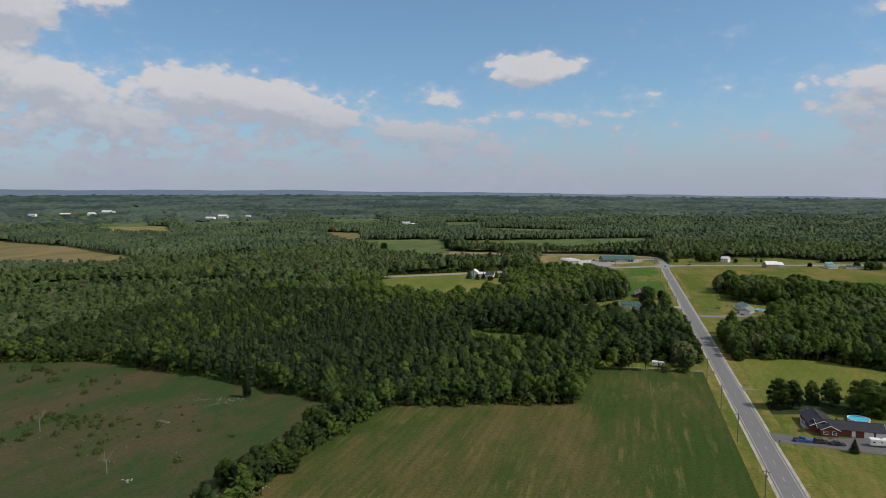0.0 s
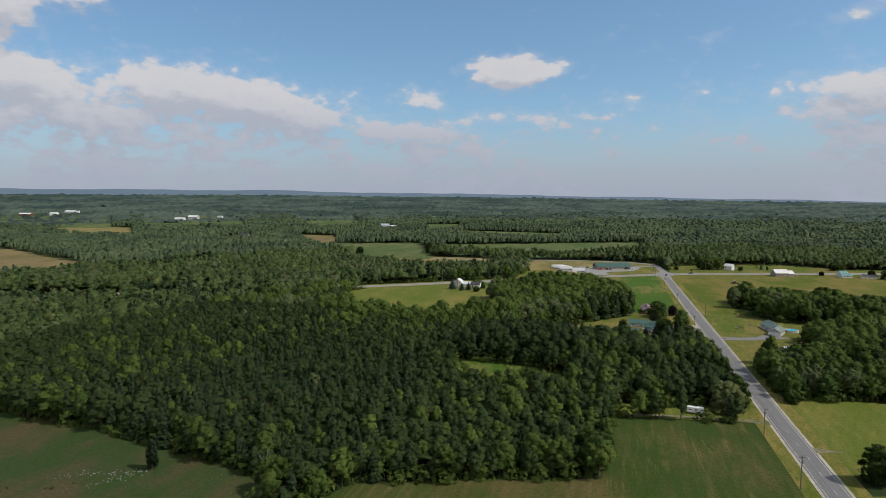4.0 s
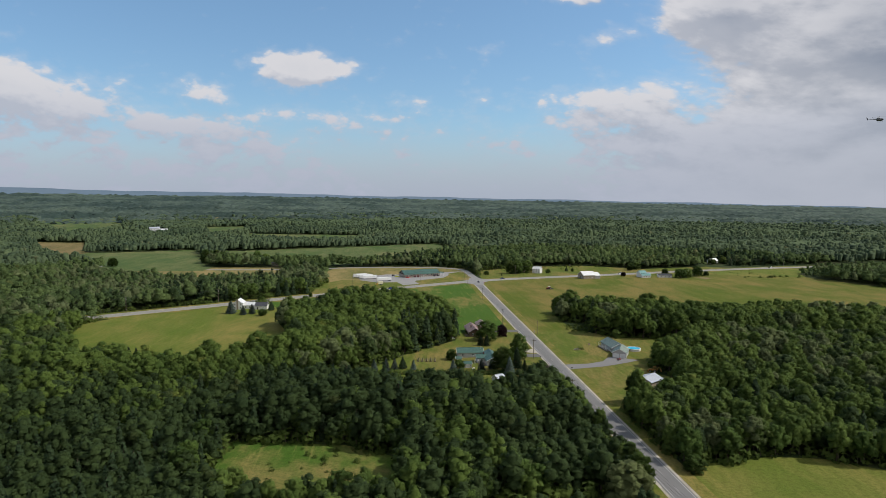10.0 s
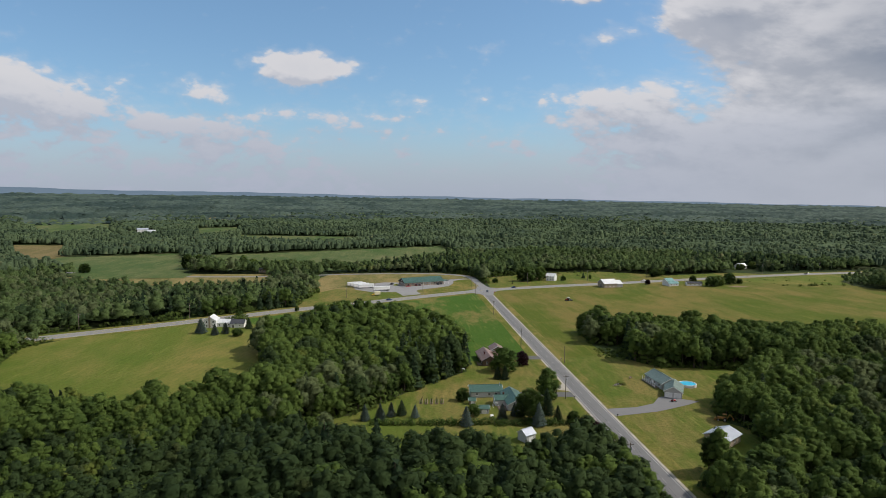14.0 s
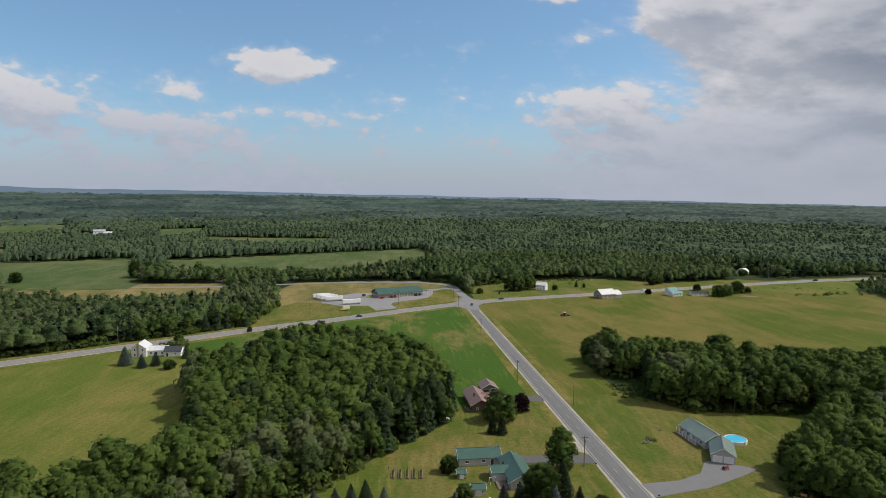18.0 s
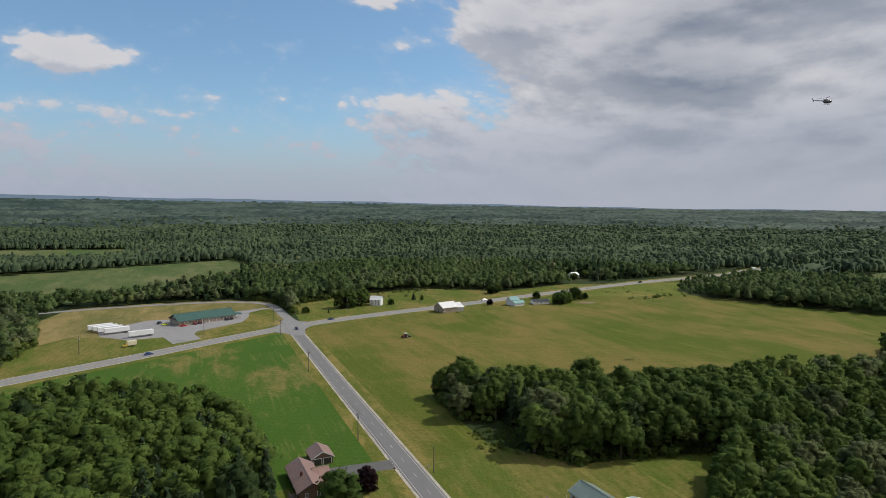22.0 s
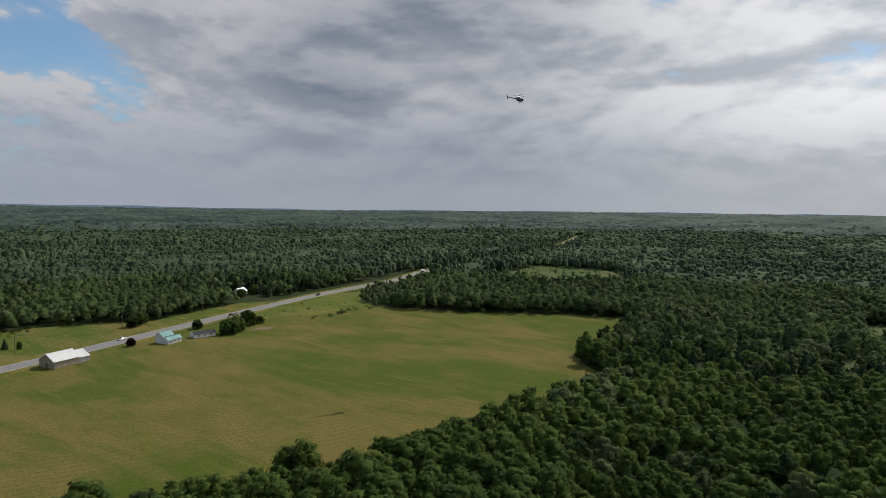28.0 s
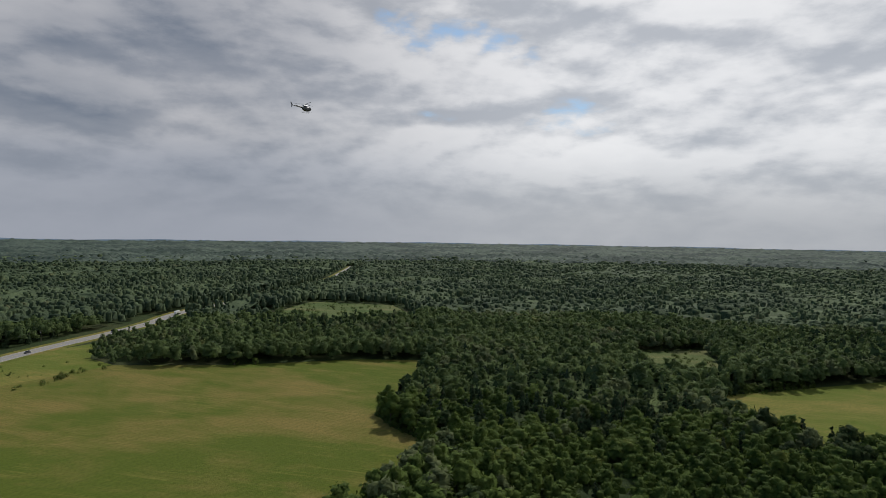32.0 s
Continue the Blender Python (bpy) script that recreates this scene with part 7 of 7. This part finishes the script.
# trees that stand free along the edges of the woods
EDGE_SRC = []
for j_, (sh_, mt_, nm_, lb_) in enumerate(((CLOSE_T[0], M_LEAF, "maple_tree", "leafy green tree at the edge of the wood"), (CLOSE_T[1], M_MAPLE, "maple_tree", "broad leafy tree at the edge of the wood"),
                                          (CLOSE_T[4], M_LEAF, "ash_tree", "slim leafy tree at the edge of the wood"), (CLOSE_C[0], M_NEEDLE, "spruce_tree", "dark spruce at the edge of the wood"))):
    EDGE_SRC.append((sh_, mt_, nm_, lb_))
x, y = grid(7.5, -380, 330, 120, 640, 21)
near_open = ~(wooded(x + 8, y) & wooded(x - 8, y) & wooded(x, y + 8) & wooded(x, y - 8))
ok = wooded(x, y) & near_open & faced(x, y) & (reach(x, y) < 215)
x, y = x[ok], y[ok]
r_ = random.Random(6)
first = {}
for i_ in range(min(len(x), 260)):
    j_ = r_.choice((0, 0, 1, 1, 2, 3))
    h_ = r_.uniform(7.5, 13.0)
    sh_, mt_, nm_, lb_ = EDGE_SRC[j_]
    if j_ not in first:
        first[j_] = standing_tree(nm_, sh_, float(x[i_]), float(y[i_]), 10.0, 1.15, [mt_, M_BARK], lb_, "tree", "trees along the wood edge")
    else:
        k_ = h_ / 10.0
        copy_thing(first[j_], pose(float(x[i_]), float(y[i_]), 0, 0, 0, r_.uniform(0, 360)) @ Matrix.Diagonal((k_, k_, k_, 1)))

# undergrowth along the edges of the woods
x, y = grid(3.4, -420, 460, 60, 960, 22)
near_open = ~(wooded(x + 5, y) & wooded(x - 5, y) & wooded(x, y + 5) & wooded(x, y - 5))
ok = wooded(x, y) & near_open & faced(x, y) & (reach(x, y) < 430)
x, y = x[ok], y[ok]
rng = np.random.default_rng(9)
scatter("undergrowth", LOW_T, np.stack([x, y], 1), rng.uniform(1.8, 6.2, len(x)), [M_SHRUB, M_BARK], 23, "leafy undergrowth along the edges of the woods", "shrubs")

# hedges, scrub, meadow bushes
spots = []
for i_ in range(64):
    t_ = i_ / 63
    spots.append((-90 + 78 * t_ + rng.normal(0, 0.5), 466 - 6 * t_ + rng.normal(0, 0.5), rng.uniform(1.8, 2.8)))
for i_ in range(26):
    t_ = i_ / 25
    spots.append((-155 + rng.normal(0, 1.4), 172 + 62 * t_, rng.uniform(2.0, 5.5)))
hedge = np.array(spots)
scatter("hedge", BUSH_T, hedge[:, :2], hedge[:, 2], [M_MAPLE, M_BARK], 24, "clipped and wild green hedge between the gardens", "hedge")
scrub = []
for x0_, y0_, n_, sx_, sy_, lo_, hi_ in ((305, 845, 30, 22, 12, 0.5, 1.6), (325, 802, 26, 18, 3, 0.8, 2.6), (-262, 170, 26, 28, 6, 0.8, 2.4), (-330, 235, 40, 30, 8, 0.8, 3.0), (-240, 200, 30, 30, 10, 0.4, 1.4),
                                         (-110, 369, 20, 14, 7, 0.6, 1.8), (495, 440, 70, 24, 16, 0.8, 2.5), (675, 785, 140, 38, 40, 0.8, 2.8), (-250, 188, 80, 12, 4.0, 0.5, 1.8), (60, 895, 50, 25, 12, 0.8, 2.6), (130, 915, 30, 30, 6, 1.0, 3.0), (37, 560, 12, 5, 6, 0.8, 2.0)):
    scrub += [(rng.normal(x0_, sx_), rng.normal(y0_, sy_), rng.uniform(lo_, hi_)) for _ in range(n_)]
scrub += [(rng.uniform(30, 47), rng.uniform(553, 573), rng.uniform(0.5, 1.4)) for _ in range(110)]
scrub = np.array(scrub)
scatter("scrub", BUSH_T, scrub[:, :2], scrub[:, 2], [M_SHRUB, M_BARK], 25, "scattered low green bushes in rough grass", "shrubs")
for x_, y_, h_ in ((-43.0, 546.0, 1.0), (-33.5, 541.2, 1.2), (-31.0, 541.0, 1.1), (21.5, 508.5, 1.6), (23.0, 507.0, 1.4), (126, 799.5, 1.2), (131, 801.5, 1.0), (15.5, 249.5, 1.3), (24.0, 244.5, 0.9)):
    standing_tree("shrub", BUSH_T[0], x_, y_, h_, 1.3, [M_SHRUB, M_BARK], "small clipped green shrub", "shrub", "garden shrubs")


def stones(name, lines, label, seed):
    """Loose field stones, strewn along lines."""
    rng = np.random.default_rng(seed)
    ico = bmesh.new()
    bmesh.ops.create_icosphere(ico, subdivisions=1, radius=1.0)
    v0 = np.array([v.co[:] for v in ico.verts])
    f0 = np.array([[v.index for v in f.verts] for f in ico.faces])
    ico.free()
    vs, fs, n = [], [], 0
    for (ax, ay), (bx, by), count, spread, size in lines:
        for _ in range(count):
            t = rng.uniform()
            c = np.array([ax + (bx - ax) * t + rng.normal(0, spread), ay + (by - ay) * t + rng.normal(0, spread), 0.1])
            v = v0 * (1 + rng.normal(0, 0.16, v0.shape)) * size * rng.uniform(0.25, 0.95) * np.array([1.2, 1, 0.7]) + c
            vs.append(v), fs.append(f0 + n)
            n += len(v0)
    ob = raw_mesh(name, np.concatenate(vs), np.concatenate(fs), [M_STONE])
    return tagged(ob, label, "stones", kind="stuff")


stones("field_stones", [((-232, 219), (-205, 229), 70, 1.2, 0.28), ((-222, 211), (-206, 226), 34, 1.0, 0.3), ((-222, 197), (-217, 196), 22, 0.9, 0.35), ((-196, 151), (-194, 152), 14, 0.8, 0.5),
                        ((-275, 190), (-160, 215), 50, 16, 0.2), ((-260, 160), (-200, 165), 40, 10, 0.22), ((-166, 146), (-152, 160), 50, 2.0, 0.45), ((-360, 240), (-330, 246), 24, 6, 0.25),
                        ((-185, 232), (-165, 240), 20, 3, 0.25)], "pale field stones strewn over the meadow", 31)

# small things in the gardens
plots = thing("vegetable_garden", -66.0, 490.0, 0.05, -5, "fenced vegetable garden with raised beds", "garden")
for i_ in range(5):
    bm = bmesh.new()
    box(bm, -4.4 + i_ * 2.2, 0, -0.05, 1.2, 6.0, 0.35)
    b_ = part("raised_bed", bm, M_WOOD, plots)
    bm = bmesh.new()
    box(bm, -4.4 + i_ * 2.2, 0, 0.3, 1.0, 5.8, 0.04)
    part("soil", bm, M_SOIL, b_)
    for j_ in range(6):
        bm = bmesh.new()
        bmesh.ops.create_icosphere(bm, subdivisions=1, radius=0.34, matrix=pose(-4.4 + i_ * 2.2, -2.4 + j_ * 0.95, 0.45))
        part("plant", bm, M_SHRUB, b_)
for i_ in range(7):
    for y_ in (-3.6, 3.6):
        bm = bmesh.new()
        box(bm, -6 + i_ * 2.0, y_, -0.05, 0.1, 0.1, 1.25)
        part("fence_post", bm, M_WOOD, plots)
frame_ = thing("swing_frame", -40.5, 481.5, 0.05, 10, "small white wooden play frame beside the deck", "play frame")
for x_ in (-1.0, 1.0):
    bm = bmesh.new()
    rod(bm, (x_, -0.8, 0), (x_, 0, 1.9), 0.06)
    rod(bm, (x_, 0.8, 0), (x_, 0, 1.9), 0.06)
    part("leg", bm, M_TRIM, frame_)
bm = bmesh.new()
rod(bm, (-1.2, 0, 1.9), (1.2, 0, 1.9), 0.06)
part("beam", bm, M_TRIM, frame_)
for x_, y_, l_ in ((-43.5, 470.5, "white garden table with bench on the lawn"), (30.0, 516.5, "small wooden garden bench on the lawn"), (-47.5, 536.0, "white garden chair on the lawn")):
    b_ = thing("garden_bench", x_, y_, 0.05, 30, l_, "bench")
    bm = bmesh.new()
    box(bm, 0, 0, 0.42, 1.5, 0.5, 0.06)
    part("seat", bm, M_TRIM if "white" in l_ else M_WOOD, b_)
    bm = bmesh.new()
    box(bm, 0, 0.27, 0.5, 1.5, 0.06, 0.5)
    part("backrest", bm, M_TRIM if "white" in l_ else M_WOOD, b_)
    for k_ in (-0.65, 0.65):
        bm = bmesh.new()
        box(bm, k_, 0, -0.05, 0.08, 0.45, 0.48)
        part("leg", bm, M_TRIM if "white" in l_ else M_WOOD, b_)
